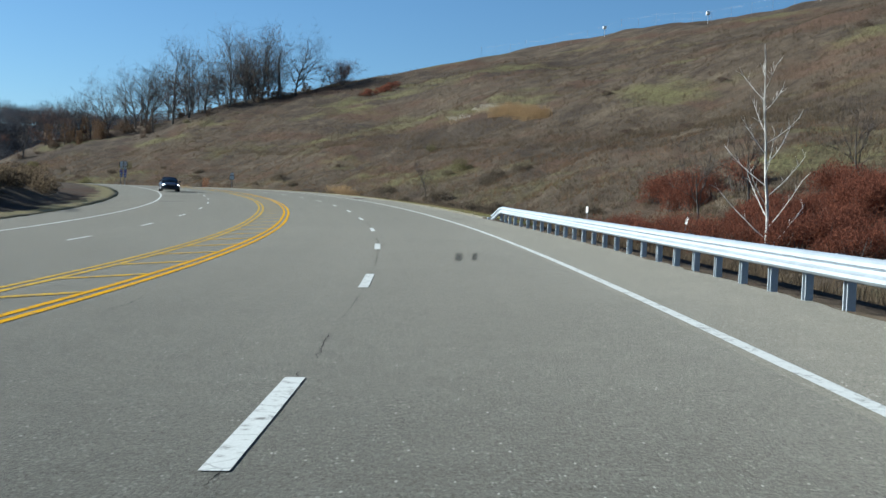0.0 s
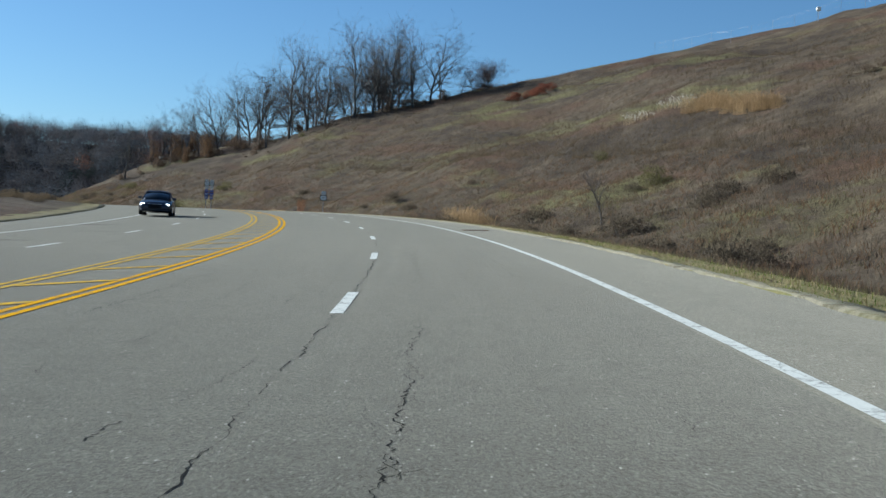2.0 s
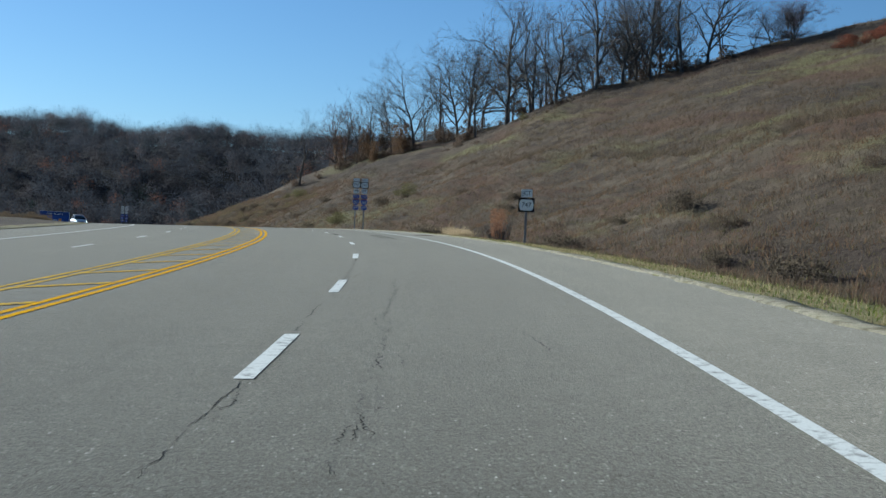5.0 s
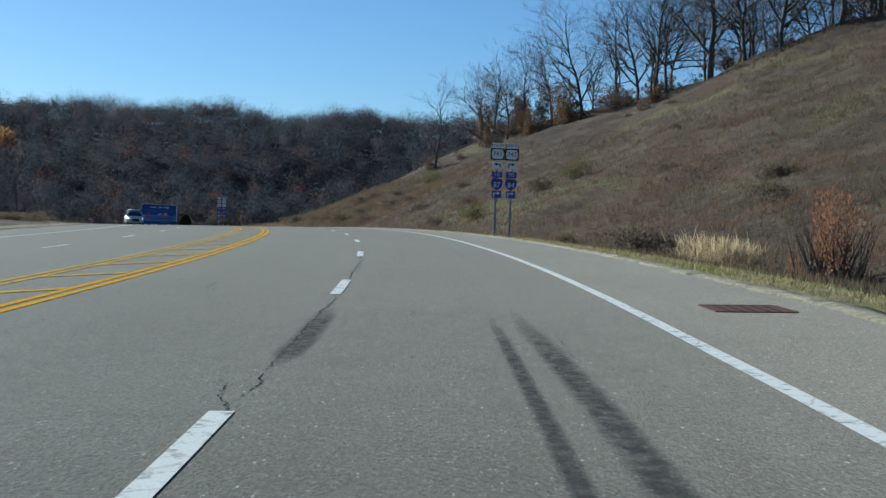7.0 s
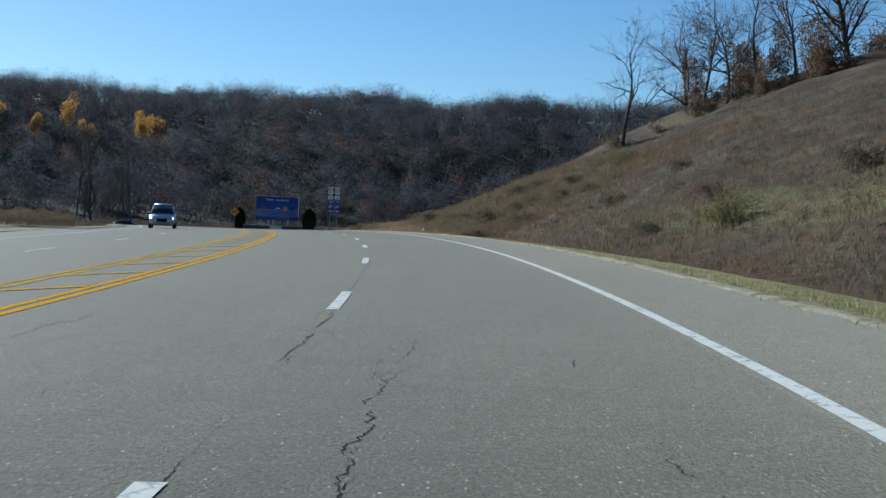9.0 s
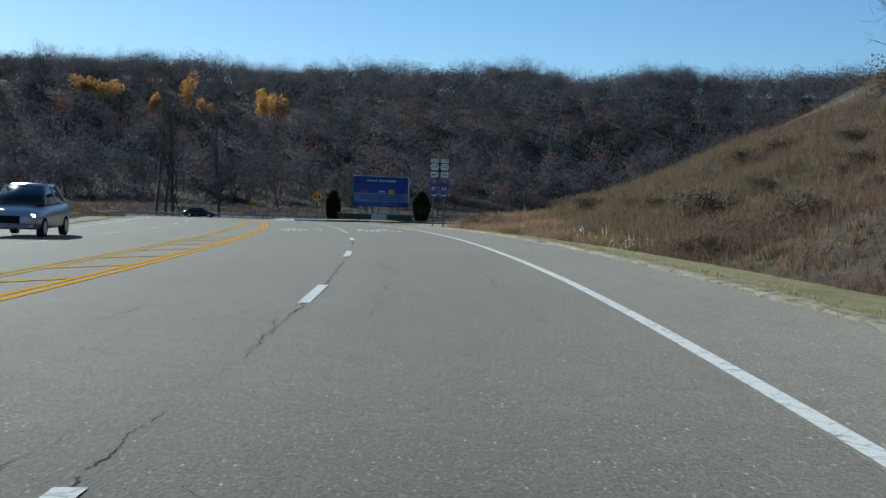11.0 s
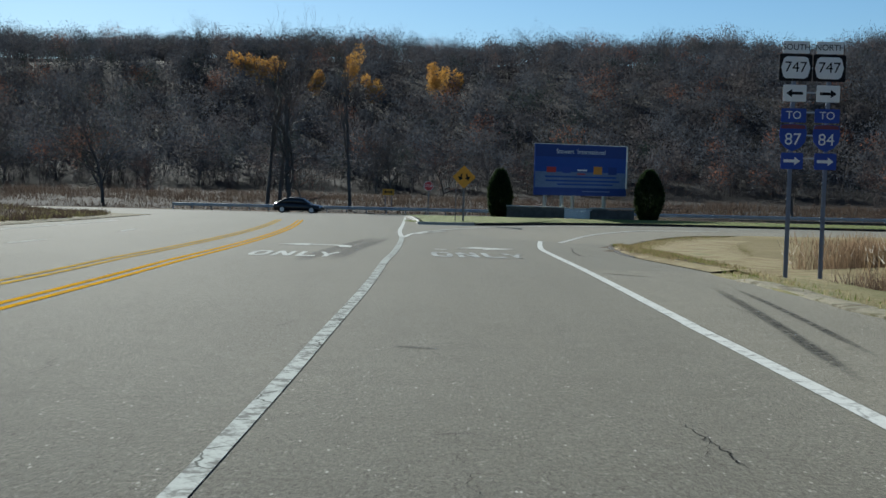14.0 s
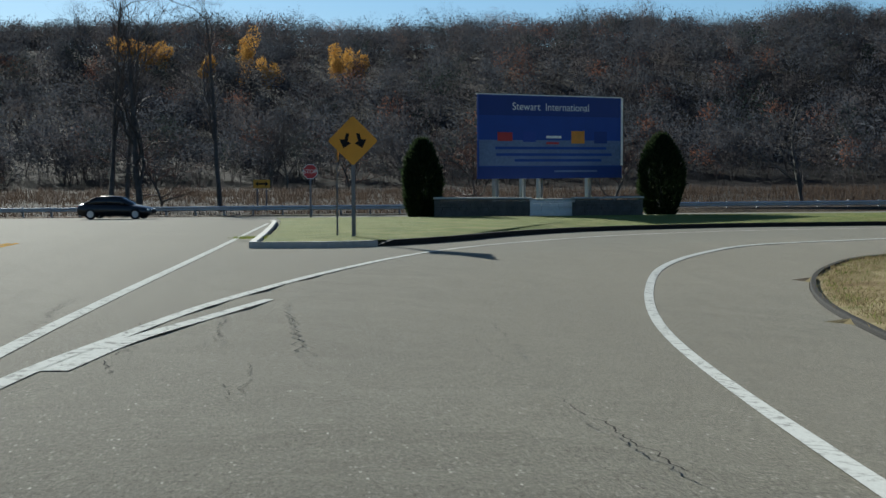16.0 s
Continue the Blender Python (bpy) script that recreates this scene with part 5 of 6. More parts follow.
def field_weeds(name, n, d0, d1, seed, h, material, label):
    """Dead weeds over the field beyond the cross road, joined into one mesh."""
    r = np.random.RandomState(seed)
    d, c = r.uniform(d0, d1, n), r.uniform(-150, 190, n)
    x, y = RAIL_P.x - NEAR.x * d + CROSS.x * c, RAIL_P.y - NEAR.y * d + CROSS.y * c
    keep = wobble(x, y, 26, seed) > -0.25
    x, y = x[keep], y[keep]
    base = np.stack([x, y, ground_z(x, y) - 0.05], 1)
    base = np.repeat(base, 4, 0) + r.normal(size=(4 * len(x), 3)) * np.array([0.5, 0.5, 0.0])
    way = np.array([0, 0, 1.0]) + r.normal(size=base.shape) * np.array([0.3, 0.3, 0.05])
    way /= np.linalg.norm(way, axis=1)[:, None]
    v, f = slivers(r, base, way, r.uniform(0.5, 1.1, len(base)) * h, np.full(len(base), 0.1))
    return tagged(new(name, mesh_np(name, v, f, [material])), label, "weeds", kind="stuff")


field_weeds("field_weeds", 16000, 3, 130, 96, 0.6, M_FIELD_WEED, "brown dead weeds over the field")
field_weeds("field_weeds", 9000, 3, 130, 97, 0.65, M_FIELD_WEED, "brown dead grass over the field")
field_weeds("field_weeds", 9000, 60, 150, 98, 1.5, M_FIELD_WEED, "grey brush along the foot of the woods")


def lawn_tufts(name, rim, side, depth, n, h, seed, material, label):
    """Short uneven grass inside a kerb line, joined into one mesh."""
    r = np.random.RandomState(seed)
    k, off = r.randint(1, len(rim) - 1, n), 0.3 + depth * r.uniform(0, 1, n) ** 1.4
    base = []
    for i, a, t in zip(k, off, r.uniform(0, 1, n)):
        d = (rim[i + 1] - rim[i - 1]).normalized()
        p = rim[i].lerp(rim[i + 1], t) + Vector((d.y, -d.x, 0)) * side * a
        sq, uq = stations([p.x], [p.y])
        base.append(lay(p, 0.08 - float(corner_drop(sq, uq)[0])))
    base = np.repeat(np.array([q[:] for q in base]), 6, 0)
    base[:, :2] += r.normal(size=(len(base), 2)) * 0.12
    way = np.array([0, 0, 1.0]) + r.normal(size=base.shape) * np.array([0.5, 0.5, 0.05])
    way /= np.linalg.norm(way, axis=1)[:, None]
    v, f = slivers(r, base, way, r.uniform(0.5, 1.2, len(base)) * h, np.full(len(base), 0.014))
    return tagged(new(name, mesh_np(name, v, f, [material])), label, "grass", kind="stuff")


M_STRAW_BLADES = leaf_material("straw_blades", (0.18, 0.14, 0.075), (0.36, 0.3, 0.17))
M_LAWN_BLADES = leaf_material("lawn_blades", (0.1, 0.077, 0.04), (0.25, 0.2, 0.11))
M_GREEN_BLADES = leaf_material("green_blades", (0.07, 0.1, 0.02), (0.18, 0.2, 0.05))
rough_grass("verge_grass", 15000, 58, 362, 6.25, 9.9, 0.16, 104, M_STRAW_BLADES, "short bleached grass of the mown verge")
rough_grass("verge_grass", 8000, 58, 362, 6.4, 9.9, 0.14, 105, M_GREEN_BLADES, "short green grass tufts of the mown verge")
lawn_tufts("lawn_grass", slip_in, 1, 5.0, 6000, 0.08, 101, M_LAWN_BLADES, "short bleached grass of the junction's corner")
lawn_tufts("lawn_grass", slip_in, 1, 5.0, 1800, 0.07, 102, M_GREEN_BLADES, "green tufts in the bleached grass corner")
lawn_tufts("lawn_grass", isl_front[3:44], -1, 6.0, 6000, 0.08, 103, M_GREEN_BLADES, "short green grass of the traffic island")


# ---- guard rails ----
M_ZINC = plain("galvanised_steel", (0.4, 0.44, 0.47), 0.55, 0.45, 0.14, 2.0)
M_POST = plain("dark_steel_post", (0.17, 0.175, 0.19), 0.55, 0.3, 0.2, 4.0)
M_WOOD_POST = plain("weathered_post", (0.16, 0.13, 0.10), 0.9, 0.0, 0.3, 5.0, 0.4)
WBEAM = [(0.0, 0.155), (-0.04, 0.14), (-0.085, 0.105), (-0.085, 0.06), (0.0, 0.02), (0.0, -0.02), (-0.085, -0.06), (-0.085, -0.105), (-0.04, -0.14), (0.0, -0.155)]


def w_beam(places, heights, flip=1):
    """A corrugated beam along plan places; heights of its middle over each."""
    v, f, n, w = [], [], len(places), len(WBEAM)
    for thick in (0.0, 0.008):
        for i, (p, h) in enumerate(zip(places, heights)):
            d = places[min(i + 1, n - 1)] - places[max(i - 1, 0)]
            o = Vector((d.y, -d.x, 0)).normalized() * flip
            for a, b in WBEAM:
                q = p + o * (a + thick)
                v.append(Vector((q.x, q.y, p.z + h + b)))
    for layer in (0, n * w):
        for i in range(n - 1):
            for k in range(w - 1):
                a = layer + i * w + k
                f.append((a, a + 1, a + 1 + w, a + w) if (layer == 0) == (flip > 0) else (a + w, a + w + 1, a + 1, a))
    return mesh_from("beam", v, f)


def i_post(h, w=0.1, d=0.15, flange=0.012):
    """A rolled steel post: two flanges and a web."""
    bm = join(box(w, 0.01, h, 0, 0.01, 0), box(flange, d, h, -w / 2, 0, 0), box(flange, d, h, w / 2, 0, 0))
    bm.faces.ensure_lookup_table()
    # flanges get a brighter second material: sunlight on their edges, put into the colour
    for f in bm.faces[6:]:
        f.material_index = 1
    return bm


RAIL_END = 56.6


def roadside_rail():
    rail = thing("guard_rail", "long galvanised W-beam guard rail on steel posts, turned-down end", "guard rail", Matrix())
    ss = np.arange(-60, RAIL_END + 0.1, 0.9)
    pts = [at(s, 5.92 + 0.3 * float(smooth(s, 49, 58)), 0) for s in ss]
    hs = [0.555 - 0.475 * float(smooth(s, 52.3, RAIL_END)) for s in ss]
    part("beam", w_beam(pts, hs, 1), M_ZINC, rail, "weathered galvanised corrugated beam")
    post_me = bpy.data.meshes.new("post")
    b = i_post(1.0, 0.13, 0.11, 0.024)
    b.to_mesh(post_me)
    b.free()
    post_me.materials.append(M_POST)
    post_me.materials.append(M_ZINC)
    block_me = bpy.data.meshes.new("spacer")
    b = box(0.1, 0.11, 0.3, 0, 0, 0, 0.006)
    b.to_mesh(block_me)
    b.free()
    block_me.materials.append(M_POST)
    for s in 13.66 + 1.56 * np.arange(-46, 27):
        u = 5.92 + 0.3 * float(smooth(s, 49, 58))
        top = 0.555 - 0.475 * float(smooth(s, 52.3, RAIL_END))
        p = at(s, u + 0.2)
        part("post", post_me, M_POST, rail, "", pose(p.x, p.y, p.z + top - 0.9, 0, 0, heading(s) + 90))
        q = at(s, u + 0.06)
        part("spacer", block_me, M_POST, rail, "", pose(q.x, q.y, q.z + top - 0.14, 0, 0, heading(s)))
    end = at(RAIL_END, 6.2)
    part("end_shoe", box(0.35, 0.6, 0.12, end.x, end.y, end.z - 0.03, 0.03), M_ZINC, rail, "flattened beam end at the ground")
    return rail


roadside_rail()


def far_rail(name, a, b, label):
    rail = thing(name, label, "guard rail", Matrix())
    n = int((b - a) / 2)
    pts = [lay(RAIL_P + CROSS * (a + (b - a) * k / n)) for k in range(n + 1)]
    part("beam", w_beam(pts, [0.55] * (n + 1), -1), M_ZINC, rail)
    me = bpy.data.meshes.new("post")
    bx = i_post(0.95, 0.1, 0.14)
    bx.to_mesh(me)
    bx.free()
    me.materials.append(M_POST)
    me.materials.append(M_ZINC)
    for k in range(0, n, 1):
        p = pts[k] - NEAR * 0.12
        part("post", me, M_POST, rail, "", pose(p.x, p.y, p.z - 0.2, 0, 0, 46))
    return rail


far_rail("guard_rail", -22.8, 178, "grey W-beam guard rail beyond the cross road")

# roadside marker posts
M_WHITE = plain("white_enamel", (0.78, 0.78, 0.75), 0.5, 0, 0.06)
M_BLACK = plain("black_enamel", (0.015, 0.015, 0.017), 0.8)
M_BLUE = plain("blue_sheeting", (0.012, 0.05, 0.30), 0.45, 0, 0.1, 3.0)
M_RED = plain("red_sheeting", (0.42, 0.025, 0.03), 0.45, 0, 0.1, 3.0)
M_FADED_RED = plain("faded_red_sheeting", (0.13, 0.03, 0.05), 0.45, 0, 0.15, 3.0)
M_YELLOW = plain("yellow_sheeting", (0.62, 0.28, 0.01), 0.45, 0, 0.08, 3.0)
M_SIGN_POST = plain("painted_sign_post", (0.16, 0.19, 0.25), 0.5, 0.3, 0.12, 3.0)
M_ALU = plain("bare_aluminium", (0.45, 0.46, 0.47), 0.45, 0.7, 0.1, 3.0)


def marker_post(x, y, z, h, tilt, label):
    ob = thing("marker_post", label, "marker post", pose(x, y, z, 0, tilt, -50))
    part("post", i_post(h, 0.045, 0.03), M_POST, ob)
    plate = prism(rounded(0.16, 0.36, 0.03), 0.012)
    part("reflector", plate, M_WHITE, ob, "white reflector plate", pose(0, -0.03, h - 0.1))


marker_post(7.4, 66.4, ground_at(7.4, 66.4) - 0.1, 1.75, 0, "thin dark post with a white reflector behind the rail")
marker_post(11.5, 59.9, ground_at(11.5, 59.9) - 0.1, 1.55, 12, "leaning marker post with a white plate")

# ---- signs ----
def u_post(h):
    """A folded steel sign post."""
    return join(box(0.06, 0.006, h, 0, -0.02, 0), box(0.006, 0.045, h, -0.03, 0, 0), box(0.006, 0.045, h, 0.03, 0, 0), box(0.025, 0.006, h, -0.042, 0.02, 0), box(0.025, 0.006, h, 0.042, 0.02, 0))


SHIELD = [(-0.3, 0.3), (0.0, 0.33), (0.3, 0.3), (0.33, 0.1), (0.3, -0.1), (0.18, -0.24), (0.0, -0.33), (-0.18, -0.24), (-0.3, -0.1), (-0.33, 0.1)]
STATE = [(-0.29, 0.21), (-0.22, 0.26), (0.22, 0.26), (0.29, 0.21), (0.345, 0.0), (0.29, -0.21), (0.22, -0.26), (-0.22, -0.26), (-0.29, -0.21), (-0.345, 0.0)]


def arrow_shape(kind):
    if kind == "left":
        return [(-0.2, 0), (-0.06, 0.1), (-0.06, 0.035), (0.2, 0.035), (0.2, -0.035), (-0.06, -0.035), (-0.06, -0.1)]
    if kind == "right":
        return [(-x, z) for x, z in arrow_shape("left")]
    if kind == "turn_left":  # up, then over to one side
        return [(0.12, -0.13), (0.19, -0.13), (0.19, 0.09), (-0.04, 0.09), (-0.04, 0.15), (-0.19, 0.055), (-0.04, -0.04), (-0.04, 0.02), (0.12, 0.02)]
    return [(-x, z) for x, z in arrow_shape("turn_left")]


def plate(name, outline, material, parent, z, x=0.0, y=-0.045, label="", thick=0.006):
    return part(name, prism(outline, thick), material, parent, label, pose(x, y, z))


def inlay(name, shape, material, parent, y=-0.0035):
    return part(name, prism(shape, 0.003), material, parent, "", pose(0, y, 0))


def letters(words, size, material, parent, x=0.0, z=0.0, y=-0.0045):
    return part("lettering", text_mesh(words, size), material, parent, "", pose(x, y, z))


def route_sign(p, yaw, arrows, label):
    """Twin posts with two stacks of route plates."""
    ob = thing("route_sign", label, "road sign", facing(p, yaw), "route signs")
    for x in (-0.42, 0.42):
        part("post", u_post(6.45), M_SIGN_POST, ob, "", pose(x, 0, -0.6))
        part("anchor", box(0.14, 0.1, 0.1, x, 0, 0.0, 0.01), M_POST, ob)
    for z in (3.15, 3.7, 4.25, 4.72, 5.3):
        part("cross_strap", box(0.9, 0.012, 0.04, 0, -0.03, z), M_ALU, ob)
    for x, top, num, ar in ((-0.4, "SOUTH", "87", arrows[0]), (0.4, "NORTH", "84", arrows[1])):
        a = plate("heading_plate", rounded(0.64, 0.29, 0.03), M_WHITE, ob, 5.81, x, label="white plate with a direction word")
        letters(top, 0.2, M_BLACK, a)
        b = plate("state_route_plate", rounded(0.78, 0.64, 0.04), M_BLACK, ob, 5.33, x, label="black plate with a white route shield")
        inlay("shield", STATE, M_WHITE, b)
        letters("747", 0.36, M_BLACK, b, y=-0.0065)
        c = plate("arrow_plate", rounded(0.56, 0.4, 0.03), M_WHITE, ob, 4.72, x, label="white plate with a black arrow")
        inlay("arrow", arrow_shape(ar[0]), M_BLACK, c)
        d = plate("to_plate", rounded(0.6, 0.33, 0.03), M_BLUE, ob, 4.19, x, label="small blue plate")
        letters("TO", 0.26, M_WHITE, d)
        e = plate("interstate_plate", SHIELD, M_BLUE, ob, 3.66, x, label="blue interstate shield with a red band")
        inlay("band", [(-0.28, 0.29), (0.0, 0.32), (0.28, 0.29), (0.3, 0.215), (-0.3, 0.215)], M_FADED_RED, e)
        letters(num, 0.4, M_WHITE, e, z=-0.05)
        g = plate("arrow_plate", rounded(0.53, 0.39, 0.03), M_BLUE, ob, 3.1, x, label="blue plate with a white arrow")
        inlay("arrow", arrow_shape(ar[1]), M_WHITE, g)
    return ob


route_sign((-66.07, 233.98, 6.68), 34, (("turn_left", "turn_right"), ("turn_right", "turn_right")), "twin-post route sign stack with turn arrows on the verge")
route_sign((-154.72, 322.95, 5.58), 50, (("left", "right"), ("right", "right")), "twin-post route sign stack beside the slip lane")


def single_route_sign(p, yaw):
    ob = thing("route_sign", "single-post black and white route shield with a junction plate", "road sign", facing(p, yaw), "route signs")
    part("post", u_post(2.9), M_POST, ob, "", pose(0, 0, -0.3))
    a = plate("state_route_plate", rounded(0.76, 0.66, 0.05), M_BLACK, ob, 1.85, label="black plate with a white route shield")
    inlay("shield", STATE, M_WHITE, a)
    letters("747", 0.3, M_BLACK, a, y=-0.0065)
    b = plate("heading_plate", rounded(0.52, 0.36, 0.03), M_WHITE, ob, 2.4, label="small white plate with a word")
    letters("JCT", 0.27, M_BLACK, b)
    return ob


sb = at(185, 8.6)
single_route_sign((sb.x, sb.y, sb.z - 0.2), 20)


def diamond_sign(p, yaw, side, h, label, arrows=True):
    ob = thing("warning_sign", label, "road sign", facing(p, yaw))
    part("post", u_post(h), M_POST, ob, "", pose(0, 0, -0.3))
    r = side
    a = plate("diamond_plate", [(0, r), (r * 0.06, r * 0.98), (r * 0.98, r * 0.06), (r, 0), (r * 0.98, -r * 0.06), (0.06 * r, -r * 0.98), (0, -r), (-0.06 * r, -r * 0.98), (-0.98 * r, -0.06 * r), (-r, 0), (-0.98 * r, 0.06 * r), (-0.06 * r, 0.98 * r)], M_YELLOW, ob, h - 0.3 - r * 0.75, label="yellow diamond plate" if arrows else "plain yellow diamond plate")
    if arrows:
        for sx in (-1, 1):
            pts = [(0.08, 0.28), (0.2, 0.28), (0.26, 0.05), (0.44, 0.05), (0.3, -0.28), (0.02, -0.1), (0.14, -0.02)]
            inlay("arrow", [(sx * (x * r * 1.15 + 0.05 * r), z * r * 1.1) for x, z in (pts if sx > 0 else pts[::-1])], M_BLACK, a)
    return ob


isl_z = float(lay(Vector((-190.8, 342.6, 0)))[2])
diamond_sign((-190.8, 342.6, isl_z + 0.2), 48, 0.65, 3.35, "yellow diamond warning sign with two black arrows on the island")
diamond_sign((-191.7, 342.75, isl_z + 0.2), 137, 0.45, 3.1, "plain yellow diamond sign turned to the cross traffic", False)


def stop_sign(p, yaw):
    ob = thing("stop_sign", "red octagonal stop sign on a steel post", "road sign", facing(p, yaw))
    part("post", u_post(3.3), M_POST, ob, "", pose(0, 0, -0.3))
    o = [(0.455 * math.cos(radians(22.5 + 45 * k)), 0.455 * math.sin(radians(22.5 + 45 * k))) for k in range(8)]
    a = plate("octagon_rim", o, M_WHITE, ob, 2.6, label="white rim of the octagon")
    inlay("octagon", [(x * 0.93, z * 0.93) for x, z in o], M_RED, a)
    letters("STOP", 0.33, M_WHITE, a, y=-0.0065)


stop_sign((-221.3, 364.2, float(lay(Vector((-221.3, 364.2, 0)))[2]) + 0.15), 50)


def arrow_board(p, yaw):
    ob = thing("arrow_sign", "yellow rectangular sign with a black double arrow", "road sign", facing(p, yaw))
    for x in (-0.35, 0.35):
        part("post", u_post(2.2), M_POST, ob, "", pose(x, 0, -0.3))
    a = plate("board", rounded(1.3, 0.66, 0.04), M_YELLOW, ob, 1.85)
    inlay("arrow", [(-0.52, 0), (-0.28, 0.2), (-0.28, 0.07), (0.28, 0.07), (0.28, 0.2), (0.52, 0), (0.28, -0.2), (0.28, -0.07), (-0.28, -0.07), (-0.28, -0.2)], M_BLACK, a)


arrow_board((-243.8, 376.4, 4.35), 52)

# ---- billboard, wall and cedars on the island ----
M_BB_DARK, M_BB_MID, M_BB_PALE = plain("billboard_navy", (0.008, 0.035, 0.2), 0.6, 0, 0.08, 1.0), plain("billboard_blue", (0.011, 0.055, 0.29), 0.6, 0, 0.14, 0.8), plain("billboard_haze", (0.13, 0.19, 0.33), 0.6, 0, 0.3, 0.5)
M_ORANGE = plain("orange_print", (0.62, 0.25, 0.03), 0.5, 0, 0.2, 2.0)
M_STONE = plain("grey_stone", (0.12, 0.115, 0.105), 0.9, 0, 0.35, 2.5, 0.5)


def billboard():
    a, b = Vector((-205.8, 362.5, 0)), Vector((-203.7, 370.7, 0))
    c, w = (a + b) / 2, (b - a).length
    d = (b - a).normalized()
    yaw = math.degrees(math.atan2(d.y, d.x))
    z = 5.1
    ob = thing("billboard", "large blue roadside billboard on steel legs, shaded front", "billboard", pose(c.x, c.y, z, 0, 0, yaw))
    h0, h1 = 1.72, 5.75
    part("panel", box(w, 0.16, h1 - h0, 0, 0.08, h0, 0.01), M_BB_MID, ob, "pale-edged blue panel")
    part("edge_trim", box(0.12, 0.2, h1 - h0 - 0.62, w / 2 + 0.061, 0.08, h0 + 0.62), M_WHITE, ob, "white side trim")
    part("top_trim", box(w + 0.1, 0.2, 0.05, 0, 0.08, h1), M_WHITE, ob, "thin white top trim")
    part("header_band", box(w - 0.06, 0.006, 0.95, 0, -0.004, h1 - 0.98), M_BB_DARK, ob, "dark blue heading band")
    part("haze_band", box(w - 0.06, 0.006, 1.25, 0, -0.004, h0 + 0.62), M_BB_PALE, ob, "pale greyish-blue lower band")
    part("footer_band", box(w + 0.08, 0.05, 0.58, 0, -0.026, h0), M_BB_DARK, ob, "dark blue bottom band")
    letters("Stewart", 0.52, M_WHITE, ob, -1.52, h1 - 0.55, y=-0.010)
    letters("International", 0.52, M_WHITE, ob, 0.92, h1 - 0.55, y=-0.010)
    for x, m, ww, hh in ((-2.75, M_RED, 0.85, 0.42), (-1.35, M_BLUE, 0.75, 0.5), (0.1, M_WHITE, 0.9, 0.12), (1.55, M_ORANGE, 0.8, 0.62), (2.95, M_BB_DARK, 0.8, 0.6)):
        part("emblem", box(ww, 0.006, hh, x, -0.012, h1 - 2.1 - hh / 2 + 0.1, 0.0), m, ob, "coloured logo patch")
    part("emblem", box(0.75, 0.006, 0.1, 0.02, -0.012, h1 - 2.35), M_RED, ob, "red stripe of a logo")
    for z0, x0, ww in ((h0 + 1.42, 0, 6.6), (h0 + 1.1, 0.2, 6.9), (h0 + 0.82, 0.4, 5.2)):
        part("text_bar", box(ww, 0.006, 0.13, x0, -0.012, z0), M_BB_MID, ob, "unreadable line of print")
    part("text_bar", box(2.6, 0.006, 0.09, 1.4, -0.056, h0 + 0.3), M_BB_PALE, ob, "unreadable footer print")
    for x in (-3.1, -1.55, -0.55, 2.4):
        part("leg", i_post(h0 + 2.6, 0.2, 0.25), M_ALU, ob, "", pose(x, 0.3, -0.4))
    part("back_beam", box(w - 0.6, 0.12, 0.2, 0, 0.25, h0 + 0.9), M_POST, ob)


billboard()


def stone_wall(name, a, b, h, label, seed, stone):
    """A low wall of rough stones with a cap, each course its own row of blocks."""
    a, b = Vector(a), Vector(b)
    d = b - a
    L = Vector((d.x, d.y, 0)).length
    yaw = math.degrees(math.atan2(d.y, d.x))
    ob = thing(name, label, "wall", pose(a.x, a.y, a.z, 0, 0, yaw))
    r = random.Random(seed)
    part("core", box(L, 0.3, h - 0.04, L / 2, 0.2, -0.15), stone, ob)
    z = 0.0
    while z < h - 0.1:
        ch, x = r.uniform(0.14, 0.2), r.uniform(-0.1, 0.0)
        while x < L:
            ww = min(r.uniform(0.25, 0.55), L - max(x, 0))
            x0 = max(x, 0)
            if ww > 0.06:
                part("stone", box(ww - 0.015, 0.09 + r.uniform(0, 0.03), min(ch, h - z) - 0.015, x0 + ww / 2, 0.02 - r.uniform(0, 0.02), z, 0.012), stone, ob)
            x = x0 + ww
        z += ch
    part("cap", box(L + 0.1, 0.46, 0.08, L / 2, 0.18, h - 0.03, 0.015), M_KERB, ob, "pale capstone")


wz = 4.98
stone_wall("stone_wall", (-207.3, 361.0, wz), (-203.5, 363.6, wz), 0.92, "low dark stone wall below the billboard", 1, M_STONE)
stone_wall("stone_wall", (-201.9, 365.0, wz), (-200.4, 368.2, wz), 0.92, "second low stone wall wing in shade", 2, M_STONE)
# white stands in for the sunlit patch on this stretch of wall
stone_wall("stone_wall", (-203.5, 363.6, wz), (-201.6, 366.3, wz), 0.85, "return of the stone wall, coloured white as if sunlit", 3, M_WHITE)


